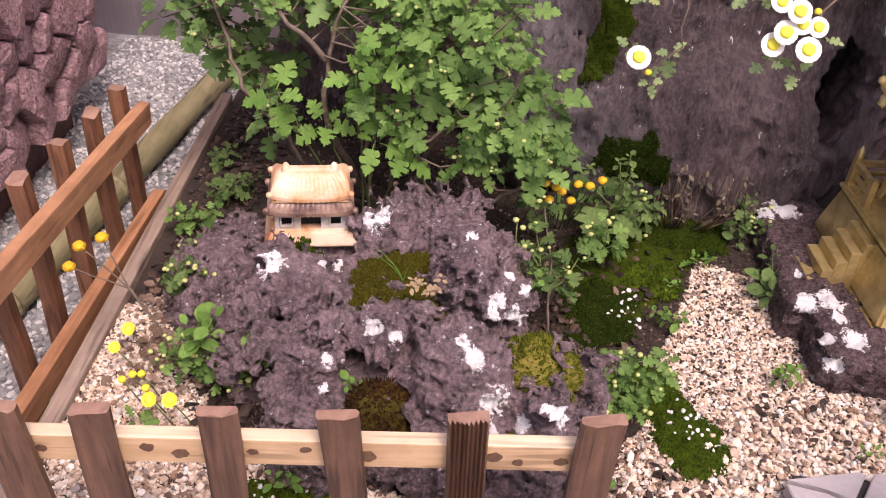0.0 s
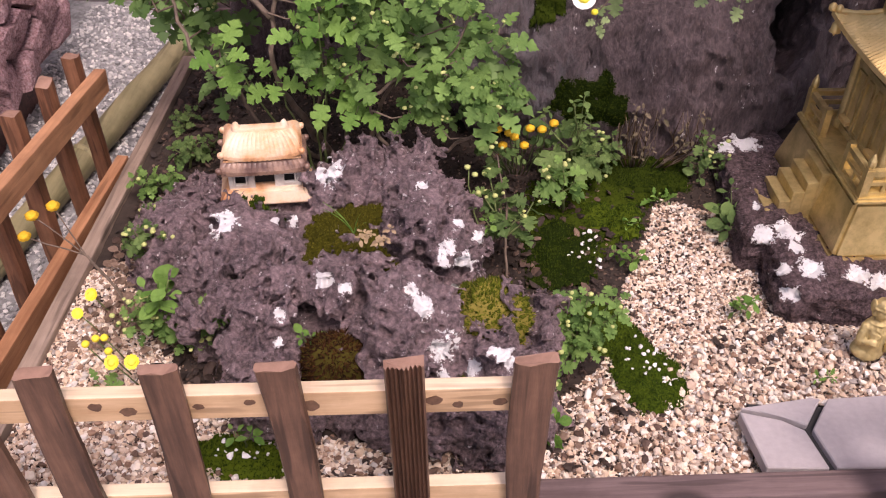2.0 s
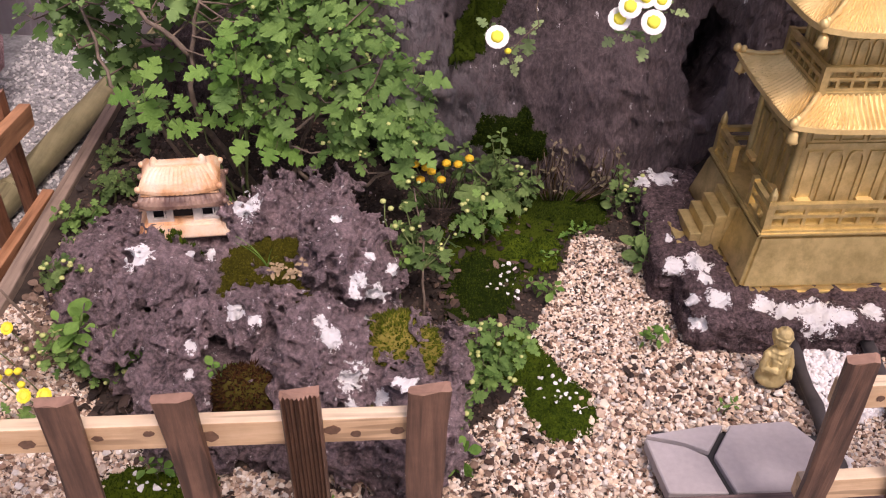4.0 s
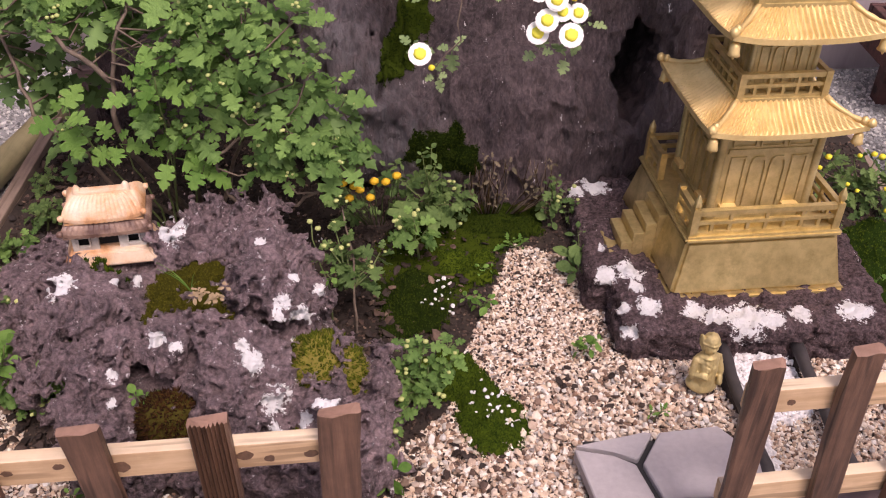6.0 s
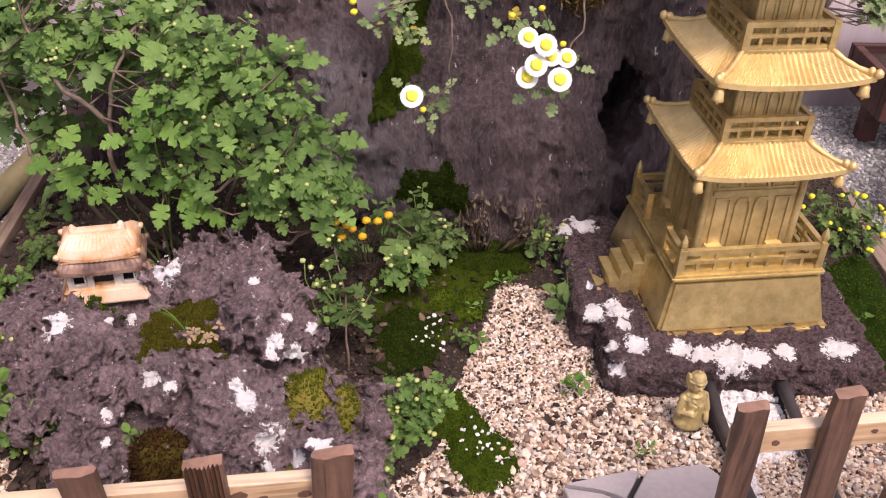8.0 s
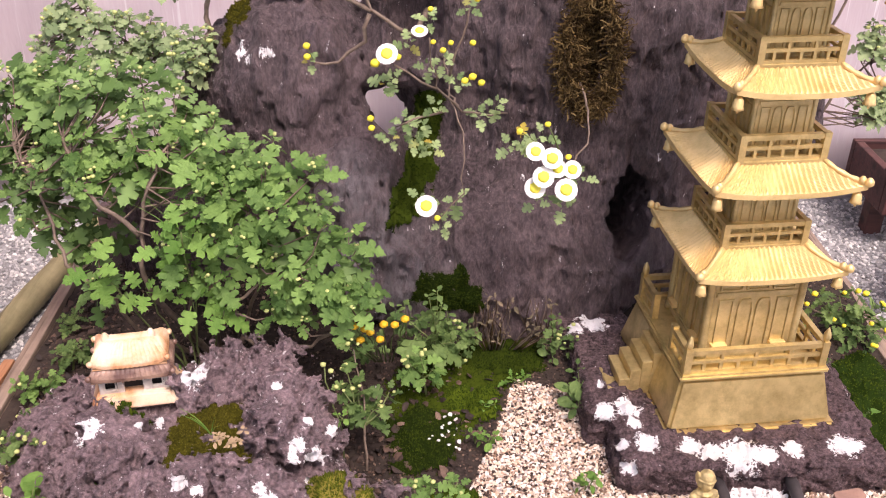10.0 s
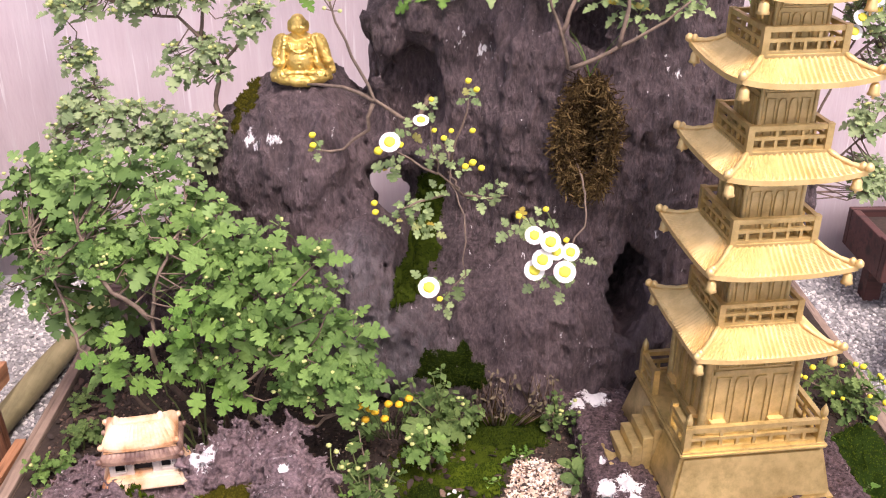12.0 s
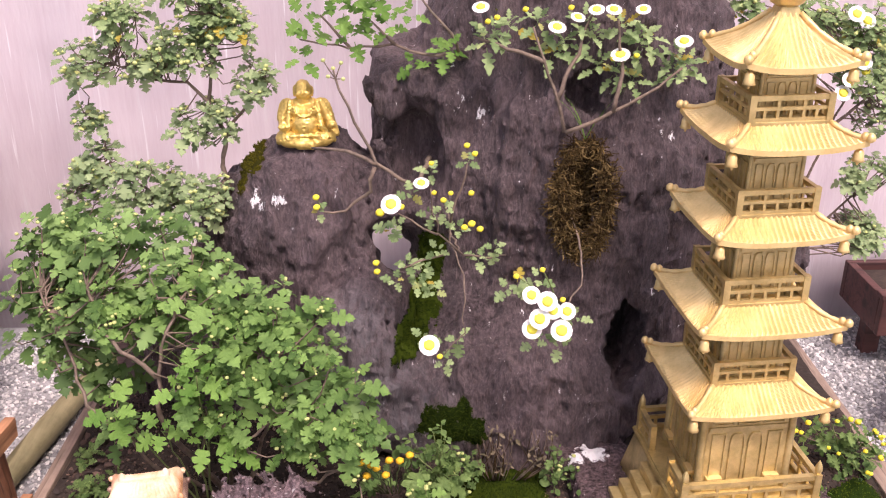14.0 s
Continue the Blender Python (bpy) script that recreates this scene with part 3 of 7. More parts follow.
# ---- low rock in front ----
def low_rock(p):
    d = union([
        ellipsoid(p, (0.12, 1.05, 0.0), (0.15, 0.15, 0.115)),
        ellipsoid(p, (-0.095, 1.135, 0.01), (0.072, 0.072, 0.085)),
        ellipsoid(p, (-0.120, 1.205, 0.0), (0.060, 0.070, 0.070)),
        ellipsoid(p, (-0.010, 1.172, 0.050), (0.085, 0.060, 0.056)),
        ellipsoid(p, (0.100, 1.165, 0.080), (0.036, 0.034, 0.080)),
        ellipsoid(p, (0.160, 1.180, 0.080), (0.060, 0.034, 0.082)),
        ellipsoid(p, (0.215, 1.075, 0.085), (0.050, 0.064, 0.094)),
        ellipsoid(p, (0.012, 1.020, 0.052), (0.078, 0.080, 0.086)),
        ellipsoid(p, (0.120, 0.955, 0.080), (0.105, 0.040, 0.060)),
        ellipsoid(p, (0.200, 0.915, 0.065), (0.036, 0.050, 0.088)),
        ellipsoid(p, (0.055, 0.925, 0.045), (0.040, 0.052, 0.075)),
        ellipsoid(p, (0.245, 0.900, 0.045), (0.045, 0.045, 0.068)),
        ellipsoid(p, (0.300, 0.880, 0.030), (0.040, 0.034, 0.085)),
        ellipsoid(p, (0.343, 0.940, 0.030), (0.016, 0.032, 0.062)),
        ellipsoid(p, (-0.02, 1.060, 0.115), (0.03, 0.045, 0.022), 30),
    ], 0.010)
    d = carve(d, [
        ellipsoid(p, (0.135, 1.062, 0.172), (0.070, 0.098, 0.060)),
        ellipsoid(p, (0.010, 1.100, 0.135), (0.045, 0.025, 0.030)),
        ellipsoid(p, (-0.055, 1.060, 0.050), (0.040, 0.040, 0.060)),
        ellipsoid(p, (-0.030, 0.945, 0.050), (0.055, 0.075, 0.090)),
        ellipsoid(p, (0.130, 0.890, 0.145), (0.065, 0.045, 0.022)),
        ellipsoid(p, (0.215, 1.050, 0.192), (0.036, 0.036, 0.030)),
        ellipsoid(p, (0.292, 0.964, 0.105), (0.062, 0.054, 0.080)),
        capsule(p, (0.255, 1.02, 0.13), (0.235, 0.95, 0.10), 0.016),
        capsule(p, (0.26, 0.92, 0.11), (0.27, 0.86, 0.03), 0.010),
    ], 0.007)
    d = roughen(p, d, [(13, 0.010, 0), (20, 0.015, 1), (33, 0.012, 1), (46, 0.009, 2), (58, 0.009, 1), (90, 0.008, 1), (90, 0.006, 2), (140, 0.006, 1), (190, 0.004, 1)])
    holes = [
        roughen(p, ellipsoid(p, (0.098, 0.945, 0.126), (0.036, 0.055, 0.018), 0, 5), [(60, 0.004, 0)]),
        roughen(p, ellipsoid(p, (0.124, 0.860, 0.070), (0.040, 0.050, 0.050)), [(60, 0.008, 0)]),
        roughen(p, ellipsoid(p, (0.200, 0.880, 0.100), (0.022, 0.030, 0.016)), [(60, 0.006, 0)]),
        roughen(p, ellipsoid(p, (0.232, 1.005, 0.130), (0.030, 0.024, 0.014)), [(60, 0.005, 0)]),
        roughen(p, ellipsoid(p, (0.010, 0.940, 0.065), (0.034, 0.035, 0.040)), [(60, 0.006, 0)]),
        roughen(p, ellipsoid(p, (0.000, 0.995, 0.118), (0.022, 0.020, 0.014), 40), [(60, 0.005, 0)]),
        roughen(p, ellipsoid(p, (0.045, 1.010, 0.128), (0.018, 0.016, 0.012)), [(60, 0.005, 0)]),
        roughen(p, ellipsoid(p, (0.115, 1.150, 0.160), (0.018, 0.014, 0.020)), [(60, 0.004, 0)]),
    ]
    return carve(d, holes, 0.004)


v, f = grown((-0.2, 0.80, -0.035), (0.42, 1.28, 0.22), 0.0027, low_rock)
rock_low = mesh_object("rock", v, f, LAVA_SMALL)
tagged(rock_low, "low purple-grey lava rock with white crusts and moss pockets", "rock")
stain(rock_low, [(0.083, 1.142, 0.176, 0.033), (-0.029, 1.035, 0.171, 0.031), (0.033, 1.056, 0.161, 0.012), (0.042, 1.099, 0.125, 0.012), (0.105, 0.943, 0.165, 0.017), (0.131, 0.925, 0.172, 0.014), (0.061, 0.912, 0.142, 0.012), (0.060, 0.892, 0.116, 0.012), (0.215, 0.907, 0.167, 0.023), (0.205, 0.923, 0.173, 0.013), (0.240, 0.889, 0.126, 0.026), (0.246, 0.858, 0.114, 0.013), (0.205, 1.089, 0.192, 0.012), (0.244, 0.998, 0.176, 0.018), (0.258, 1.009, 0.147, 0.024), (0.249, 1.010, 0.106, 0.014), (0.237, 0.986, 0.161, 0.014), (0.278, 1.068, 0.131, 0.016), (0.305, 0.845, 0.158, 0.019), (0.292, 0.849, 0.160, 0.012), (0.273, 0.870, 0.112, 0.015), (0.311, 0.847, 0.145, 0.012), (0.254, 1.030, 0.186, 0.012)])


# ---- flat lava board under the pagoda ----
def slab_field(p):
    d = union([block(p, (0.88, 1.278, 0.004), (0.182, 0.182, 0.034), 0.004), block(p, (0.710, 1.20, 0.012), (0.026, 0.094, 0.034), 0.006),
               block(p, (0.688, 1.33, 0.014), (0.036, 0.13, 0.038), 0.007), block(p, (0.690, 1.445, 0.016), (0.058, 0.026, 0.036), 0.007)], 0.006)
    d = carve(d, [capsule(p, (0.728, 1.13, 0.056), (0.722, 1.40, 0.058), 0.014)], 0.008)
    return roughen(p, d, [(16, 0.003, 0), (32, 0.004, 1), (55, 0.004, 1), (60, 0.004, 2), (90, 0.004, 1), (150, 0.002, 1)])


v, f = grown((0.58, 1.05, -0.04), (1.10, 1.53, 0.08), 0.0038, slab_field)
slab = mesh_object("stone_slab", v, f, SLAB)
tagged(slab, "flat dark lava slab with crusty white edges", "slab")
stain(slab, [(0.671, 1.197, 0.055, 0.026), (0.707, 1.208, 0.059, 0.031), (0.677, 1.265, 0.052, 0.012), (0.711, 1.176, 0.053, 0.020), (0.719, 1.135, 0.045, 0.028), (0.685, 1.137, 0.043, 0.017), (0.688, 1.425, 0.061, 0.035), (0.658, 1.407, 0.063, 0.023), (0.788, 1.136, 0.034, 0.028), (0.853, 1.116, 0.044, 0.046), (0.932, 1.124, 0.044, 0.024), (1.012, 1.132, 0.045, 0.035), (0.890, 1.113, 0.041, 0.028), (0.816, 1.119, 0.039, 0.030), (0.694, 1.109, 0.029, 0.022)])

# ---- fences ----
def picket(name, parent, x, y, z0, z1, width, thick, mat, seed, fluted=False, slant=0.0, lean=0.0, along="x", top_cut=0.0):
    """A rough-sawn upright: wavy sides, eased edges, its top cut square or slanted."""
    rnd = random.Random(seed)
    b = bmesh.new()
    n, h = 9, z1 - z0
    if fluted:
        prof = []
        ribs = 9
        for k in range(ribs * 4 + 1):
            u = -0.5 + k / (ribs * 4)
            prof.append((u * width, -thick / 2 - 0.0022 * math.cos(u * ribs * 2 * math.pi)))
        prof += [(width / 2, thick / 2), (-width / 2, thick / 2)]
    else:
        prof = [(-0.5, -0.30), (-0.42, -0.46), (-0.15, -0.5), (0.18, -0.5), (0.42, -0.45), (0.5, -0.28), (0.5, 0.3), (0.42, 0.5), (-0.42, 0.5), (-0.5, 0.3)]
        prof = [((u + rnd.uniform(-0.04, 0.04)) * width, (w + rnd.uniform(-0.06, 0.06)) * thick) for u, w in prof]
    rings = []
    for i in range(n):
        t = i / (n - 1)
        s = 0.94 + 0.06 * t if fluted else 0.90 + 0.12 * t + 0.07 * math.sin(t * 7 + seed) + rnd.uniform(-0.03, 0.03)
        dx = 0 if fluted else 0.0035 * math.sin(t * 6 + seed * 1.7) + rnd.uniform(-0.0008, 0.0008)
        zz = z0 + h * t
        rings.append([b.verts.new((u * s + dx, w, (zz + (top_cut * (u / width) + 0.0016 * math.sin(u * 260 + w * 330 + seed) if i == n - 1 else 0)) - z0)) for u, w in prof])
    for r0, r1 in zip(rings, rings[1:]):
        for k in range(len(prof)):
            b.faces.new((r0[k], r0[(k + 1) % len(prof)], r1[(k + 1) % len(prof)], r1[k]))
    b.faces.new(rings[0][::-1])
    top = b.faces.new(rings[-1])
    top.material_index = 1
    ob = part(name, b, mat, parent)
    ob.data.materials.append(END_GRAIN)
    ob.matrix_basis = pose(x, y, z0, lean if along == "x" else 0, slant if along == "x" else -lean, 0 if along == "x" else 90)
    return ob


def rail(name, parent, a, b, height, thick, mat, axis):
    """A sawn rail from a to b (top inner edge)."""
    a, b = Vector(a), Vector(b)
    d = b - a
    ln = d.length
    if axis == 0:
        bmx = box(-ln / 2, ln / 2, -thick / 2, thick / 2, -height / 2, height / 2, bevel=0.0018)
    else:
        bmx = box(-thick / 2, thick / 2, -ln / 2, ln / 2, -height / 2, height / 2, bevel=0.0018)
    ob = part(name, bmx, mat, parent)
    ob.data.materials.append(PALE_EDGE)
    # upward faces of x rails get the paler wood, fresh cut and painted as lit
    for q in ob.data.polygons:
        if q.normal.z > 0.9:
            q.material_index = 1 if axis == 0 else 0
    mid = (a + b) / 2
    if axis == 0:
        ob.matrix_basis = pose(*mid, 0, -math.degrees(math.asin(d.z / ln)), math.degrees(math.atan2(d.y, d.x)))
    else:
        ob.matrix_basis = pose(*mid, math.degrees(math.asin(d.z / ln)), 0, -math.degrees(math.atan2(d.x, d.y)))
    return ob


fence_a = thing("picket_fence", (0, 0.695, 0), "low wooden picket fence with dark stained pickets and pale rails", "fence", "picket fence panels", turn=5.03)
for i, (x, fl, sl) in enumerate(((-0.172, False, -2.6), (-0.099, False, -3.6), (0.001, False, -2.6), (0.104, False, -3.0), (0.213, True, -2.0), (0.326, False, -1.4))):
    z = 0.272
    picket("picket", fence_a, x - (z + 0.15) * math.tan(radians(sl)), 0.007, -0.15, z, 0.035, 0.013, WOOD_PICKET, i + 3, fl, sl, 0, "x", (-0.004, 0.002, 0.001, -0.001, 0.001, 0.003)[i])
rail("rail", fence_a, (-0.30, 0.0225, 0.213), (0.322, 0.0225, 0.2125), 0.031, 0.015, WOOD_RAIL_X, 0)
rail("rail", fence_a, (-0.30, 0.0225, 0.073), (0.322, 0.0225, 0.073), 0.031, 0.015, WOOD_RAIL_X, 0)

KNOT = plain("dark_wood_knot", (0.14, 0.075, 0.045), 0.7, 0, 0.4, 200, 0.4)


def knots_on(parent, places):
    """Dark oval knots flush in the face of a rail."""
    rnd = random.Random(8)
    for x, y, z, r in places:
        b = bmesh.new()
        ring = [b.verts.new((x + r * 1.3 * math.cos(a) * rnd.uniform(0.75, 1.15), y - 0.0006, z + r * math.sin(a) * rnd.uniform(0.75, 1.15))) for a in [0.449 * k for k in range(14)]]
        back = [b.verts.new(v.co + Vector((0, 0.002, 0))) for v in ring]
        b.faces.new(ring)
        for k in range(14):
            b.faces.new((ring[k], back[k], back[(k + 1) % 14], ring[(k + 1) % 14]))
        part("knot", b, KNOT, parent)


knots_on(fence_a, [(-0.150, 0.015, 0.213, 0.0045), (-0.060, 0.015, 0.217, 0.005), (-0.032, 0.015, 0.210, 0.006), (0.030, 0.015, 0.214, 0.004), (0.075, 0.015, 0.218, 0.004), (0.128, 0.015, 0.212, 0.007), (0.240, 0.015, 0.214, 0.006), (0.262, 0.015, 0.208, 0.004), (0.300, 0.015, 0.210, 0.005), (-0.20, 0.015, 0.210, 0.004)])

fence_b = thing("picket_fence", (0, 0.695, 0), "low wooden fence panel beside the opening, dark pickets", "fence", "picket fence panels", turn=5.03)
for i, (x, zt, sl) in enumerate(((0.726, 0.291, 0.9), (0.818, 0.301, -2.0), (0.92, 0.30, 1.0), (1.02, 0.30, 1.0))):
    picket("picket", fence_b, x - (zt + 0.15) * math.tan(radians(sl)), 0.007, -0.15, zt, 0.031, 0.013, WOOD_PICKET, i + 21, False, sl, 0, "x", 0.002)
rail("rail", fence_b, (0.718, 0.0225, 0.2315), (1.10, 0.0225, 0.2335), 0.031, 0.015, WOOD_RAIL_X, 0)
rail("rail", fence_b, (0.718, 0.0225, 0.093), (1.10, 0.0225, 0.103), 0.031, 0.015, WOOD_RAIL_X, 0)
knots_on(fence_b, [(0.762, 0.015, 0.230, 0.004), (0.865, 0.015, 0.236, 0.003)])

fence_c = thing("picket_fence", (0, 0, 0), "low picket fence with red-brown pickets and orange-brown rails", "fence", "picket fence panels")
for i, (y, zt) in enumerate(((1.417, 0.190), (1.318, 0.200), (1.210, 0.215), (1.104, 0.230), (1.005, 0.240), (0.91, 0.250), (0.82, 0.260))):
    picket("picket", fence_c, -0.330 - 0.001 * i, y, -0.15, zt, 0.025, 0.022, WOOD_RED, i + 40, False, 0, 3.5, "y", (-0.006, 0.004)[i % 2])
rail("rail", fence_c, (-0.306, 0.735, 0.205), (-0.304, 1.425, 0.134), 0.036, 0.018, WOOD_RAIL_Y, 1)
rail("rail", fence_c, (-0.300, 0.735, 0.020), (-0.287, 1.395, -0.002), 0.036, 0.018, WOOD_RAIL_Y, 1)

# ---- log lying on the gravel outside ----
log = thing("log", (-0.44, 1.55, GROUND_Z), "pale greenish round log lying on the gravel", "log")
bm = bmesh.new()
pts = [(-0.102 + 0.16 * t, -0.62 + 1.05 * t, 0.030 + 0.002 * math.sin(9 * t)) for t in [i / 12 for i in range(17)]]
tube(bm, pts, [0.0265 + 0.0015 * math.sin(i * 2.1) for i in range(17)], 16)
part("body", bm, WOOD_LOG, log, smooth=True)
for t in (0.30, 0.62):
    bm = bmesh.new()
    x, y = -0.102 + 0.16 * t, -0.62 + 1.05 * t
    tube(bm, [(x - 0.002, y - 0.006, 0.030), (x, y, 0.030), (x + 0.002, y + 0.006, 0.030)], [0.0275, 0.030, 0.0275], 16)
    part("knot_ring", bm, WOOD_LOG, log, smooth=True)

# ---- neighbouring raised bed faced with red lava stones ----
stone_wall = thing("stone_wall", (-0.575, 1.70, GROUND_Z), "rough wall of reddish-purple lava stones on a board", "wall", kind="structure")
part("core", box(-0.55, -0.022, -0.75, 0.262, 0.10, 0.75, bevel=0.01), SOIL, stone_wall)
part("base_board", box(-0.075, -0.045, -0.80, 0.14, 0.0, 0.085, bevel=0.003), WOOD_BOX, stone_wall)


def cell(k, seeds, bound):
    """The polygon of the points nearer to seed k than to any other."""
    poly = bound[:]
    x0, y0 = seeds[k]
    for n, (x1, y1) in enumerate(seeds):
        if n == k or abs(x1 - x0) + abs(y1 - y0) > 0.3:
            continue
        mx, my, dx, dy = (x0 + x1) / 2, (y0 + y1) / 2, x1 - x0, y1 - y0
        out = []
        for p, q in zip(poly, poly[1:] + poly[:1]):
            sp, sq = (p[0] - mx) * dx + (p[1] - my) * dy, (q[0] - mx) * dx + (q[1] - my) * dy
            if sp <= 0:
                out.append(p)
            if sp * sq < 0:
                t = sp / (sp - sq)
                out.append((p[0] + (q[0] - p[0]) * t, p[1] + (q[1] - p[1]) * t))
        poly = out
    return poly


rnd = random.Random(4)
seeds = [(-0.72 + 0.082 * (q + 0.5 * (r % 2)) + rnd.uniform(-0.028, 0.028), 0.135 + 0.072 * r + rnd.uniform(-0.024, 0.024)) for r in range(9) for q in range(13)]
bound = [(-0.75, 0.10), (0.265, 0.10), (0.265, 0.75), (-0.75, 0.75)]
for k in range(len(seeds)):
    poly = cell(k, seeds, bound)
    if len(poly) < 3 or not (-0.75 < seeds[k][0] < 0.265):
        continue
    cy, cz = sum(p[0] for p in poly) / len(poly), sum(p[1] for p in poly) / len(poly)
    bm = bmesh.new()
    lift, ty, tz = rnd.uniform(-0.006, 0.010), rnd.uniform(-0.28, 0.28), rnd.uniform(-0.28, 0.28)
    rings = []
    for s, x in ((0.97, -0.045), (0.95, -0.010), (0.86, 0.004), (0.45, 0.009)):
        rings.append([bm.verts.new((x + lift + (0.0 if s > 0.96 else ty * (py - cy) * s + tz * (pz - cz) * s + rnd.uniform(-0.002, 0.002)), cy + (py - cy) * s, cz + (pz - cz) * s)) for py, pz in poly])
    for r0, r1 in zip(rings, rings[1:]):
        for n in range(len(poly)):
            bm.faces.new((r0[n], r0[(n + 1) % len(poly)], r1[(n + 1) % len(poly)], r1[n]))
    bm.faces.new(rings[-1])
    part("stone", bm, LAVA_RED, stone_wall)

# ---- dark planter boxes beyond the bed ----
def planter_box(at, size, turn, label):
    ob = thing("planter_box", at, label, "planter", "dark planters")
    w, d, h = size
    part("front_panel", box(-w / 2, w / 2, -d / 2, -d / 2 + 0.02, 0.10, h, bevel=0.003), WOOD_BOX, ob)
    part("back_panel", box(-w / 2, w / 2, d / 2 - 0.02, d / 2, 0.10, h, bevel=0.003), WOOD_BOX, ob)
    for s in (-1, 1):
        part("side_panel", box(min(s * w / 2, s * (w / 2 - 0.02)), max(s * w / 2, s * (w / 2 - 0.02)), -d / 2 + 0.021, d / 2 - 0.021, 0.10, h, bevel=0.003), WOOD_BOX, ob)
        part("leg", box(s * (w / 2 - 0.04) - 0.02, s * (w / 2 - 0.04) + 0.02, -0.02, 0.02, 0.0, 0.10, bevel=0.003), WOOD_BOX, ob)
    part("rim", box(-w / 2 - 0.01, w / 2 + 0.01, -d / 2 - 0.012, -d / 2 + 0.025, h + 0.001, h + 0.014, bevel=0.003), WOOD_BOX, ob, "pale worn top edge")
    part("soil", box(-w / 2 + 0.021, w / 2 - 0.021, -d / 2 + 0.021, d / 2 - 0.021, h - 0.06, h - 0.02), SOIL, ob)
    ob.matrix_basis = pose(*at, 0, 0, turn)
    return ob


planter_box((1.78, 2.12, GROUND_Z), (0.62, 0.22, 0.20), 0, "dark red-brown wooden planter box standing on gravel")
bench = thing("low_rail", (1.60, 1.86, GROUND_Z), "dark brown low wooden rail on posts over gravel", "rail")
part("top_bar", box(-0.02, 0.02, -0.30, 0.30, 0.10, 0.13, bevel=0.003), WOOD_RED, bench)
for y in (-0.2, 0.2):
    part("post", box(-0.018, 0.018, y - 0.02, y + 0.02, 0.0, 0.10, bevel=0.003), WOOD_BOX, bench)
bench.matrix_basis = pose(1.56, 1.95, GROUND_Z, 0, 0, -35)

# ---- gold pagoda ----
PX, PY = 0.872, 1.301
PZ = 0.040
pagoda = thing("pagoda", (PX, PY, PZ), "five-tiered gold-painted pagoda ornament with railings and bells", "pagoda", turn=5.2)


def frustum(bm, h0, z0, h1, z1, bevel=0.0):
    b = bmesh.new()
    lo = [b.verts.new((sx * h0, sy * h0, z0)) for sx, sy in ((-1, -1), (1, -1), (1, 1), (-1, 1))]
    hi = [b.verts.new((sx * h1, sy * h1, z1)) for sx, sy in ((-1, -1), (1, -1), (1, 1), (-1, 1))]
    b.faces.new(lo[::-1]), b.faces.new(hi)
    for k in range(4):
        b.faces.new((lo[k], lo[(k + 1) % 4], hi[(k + 1) % 4], hi[k]))
    if bevel:
        bmesh.ops.bevel(b, geom=list(b.edges), offset=bevel, segments=2, affect="EDGES")
    tmp = bpy.data.meshes.new("tmp")
    b.to_mesh(tmp)
    b.free()
    bm.from_mesh(tmp)
    bpy.data.meshes.remove(tmp)
    return bm


part("foot_slab", frustum(bmesh.new(), 0.134, -0.010, 0.132, 0.004, 0.0035), GOLD, pagoda)
part("plinth", frustum(bmesh.new(), 0.127, 0.0042, 0.110, 0.084, 0.005), GOLD, pagoda)
part("floor_slab", frustum(bmesh.new(), 0.115, 0.0842, 0.113, 0.092, 0.003), GOLD, pagoda)

stairs = part("stairs", box(-0.120, -0.106, -0.030, 0.030, -0.006, 0.058, bevel=0.001), GOLD, pagoda)
for k in range(5):
    x1 = -0.108 - 0.0165 * k
    part("step", box(x1 - 0.0165, x1, -0.032, 0.032, -0.008 if k == 4 else -0.004, 0.077 - 0.0150 * k, bevel=0.0016), GOLD, stairs)


def railing(parent, h, z0, height, bays, gap=False, posts_high=0.0):
    """Balustrade round a storey: corner posts, three bars, short uprights."""
    ob = part("railing", box(-h, h, -h, -h + 0.003, z0, z0 + 0.004), GOLD, parent)
    bm = bmesh.new()
    r = height / 15
    for side in range(4):
        rot = pose(0, 0, 0, 0, 0, 90 * side)
        open_side = gap and side == 3
        for lo, hi in (((-h, -h * 0.42), (h * 0.42, h)) if open_side else ((-h, h),)):
            for zz, rr in ((0.06, r * 1.1), (0.50, r), (0.92, r * 1.5)):
                add_box(bm, lo, hi, -h - rr, -h + rr, z0 + height * zz - rr, z0 + height * zz + rr, 0, rot)
            nb = max(1, round(bays * (hi - lo) / (2 * h)))
            for k in range(nb + 1):
                x = lo + (hi - lo) * k / nb
                add_box(bm, x - r * 0.9, x + r * 0.9, -h - r * 0.8, -h + r * 0.8, z0, z0 + height * (0.92 if k % 2 == 0 else 0.5), 0, rot)
            if open_side:
                for x in (lo, hi):
                    add_box(bm, x - r * 1.8, x + r * 1.8, -h - r * 1.8, -h + r * 1.8, z0, z0 + height * 1.12, 0, rot)
        add_box(bm, -h - r * 2, -h + r * 2, -h - r * 2, -h + r * 2, z0, z0 + height * 1.05, 0, rot)
        if posts_high:
            q = rot @ Vector((-h, -h, z0 + height * 1.05))
            lathe(bm, [(r * 1.2, 0), (r * 2.2, posts_high * 0.3), (r * 2.0, posts_high * 0.55), (r * 0.9, posts_high * 0.85), (r * 0.2, posts_high)], 8, q)
    me = bpy.data.meshes.new("railing")
    bm.to_mesh(me)
    bm.free()
    me.materials.append(GOLD)
    ob.data = me
    return ob


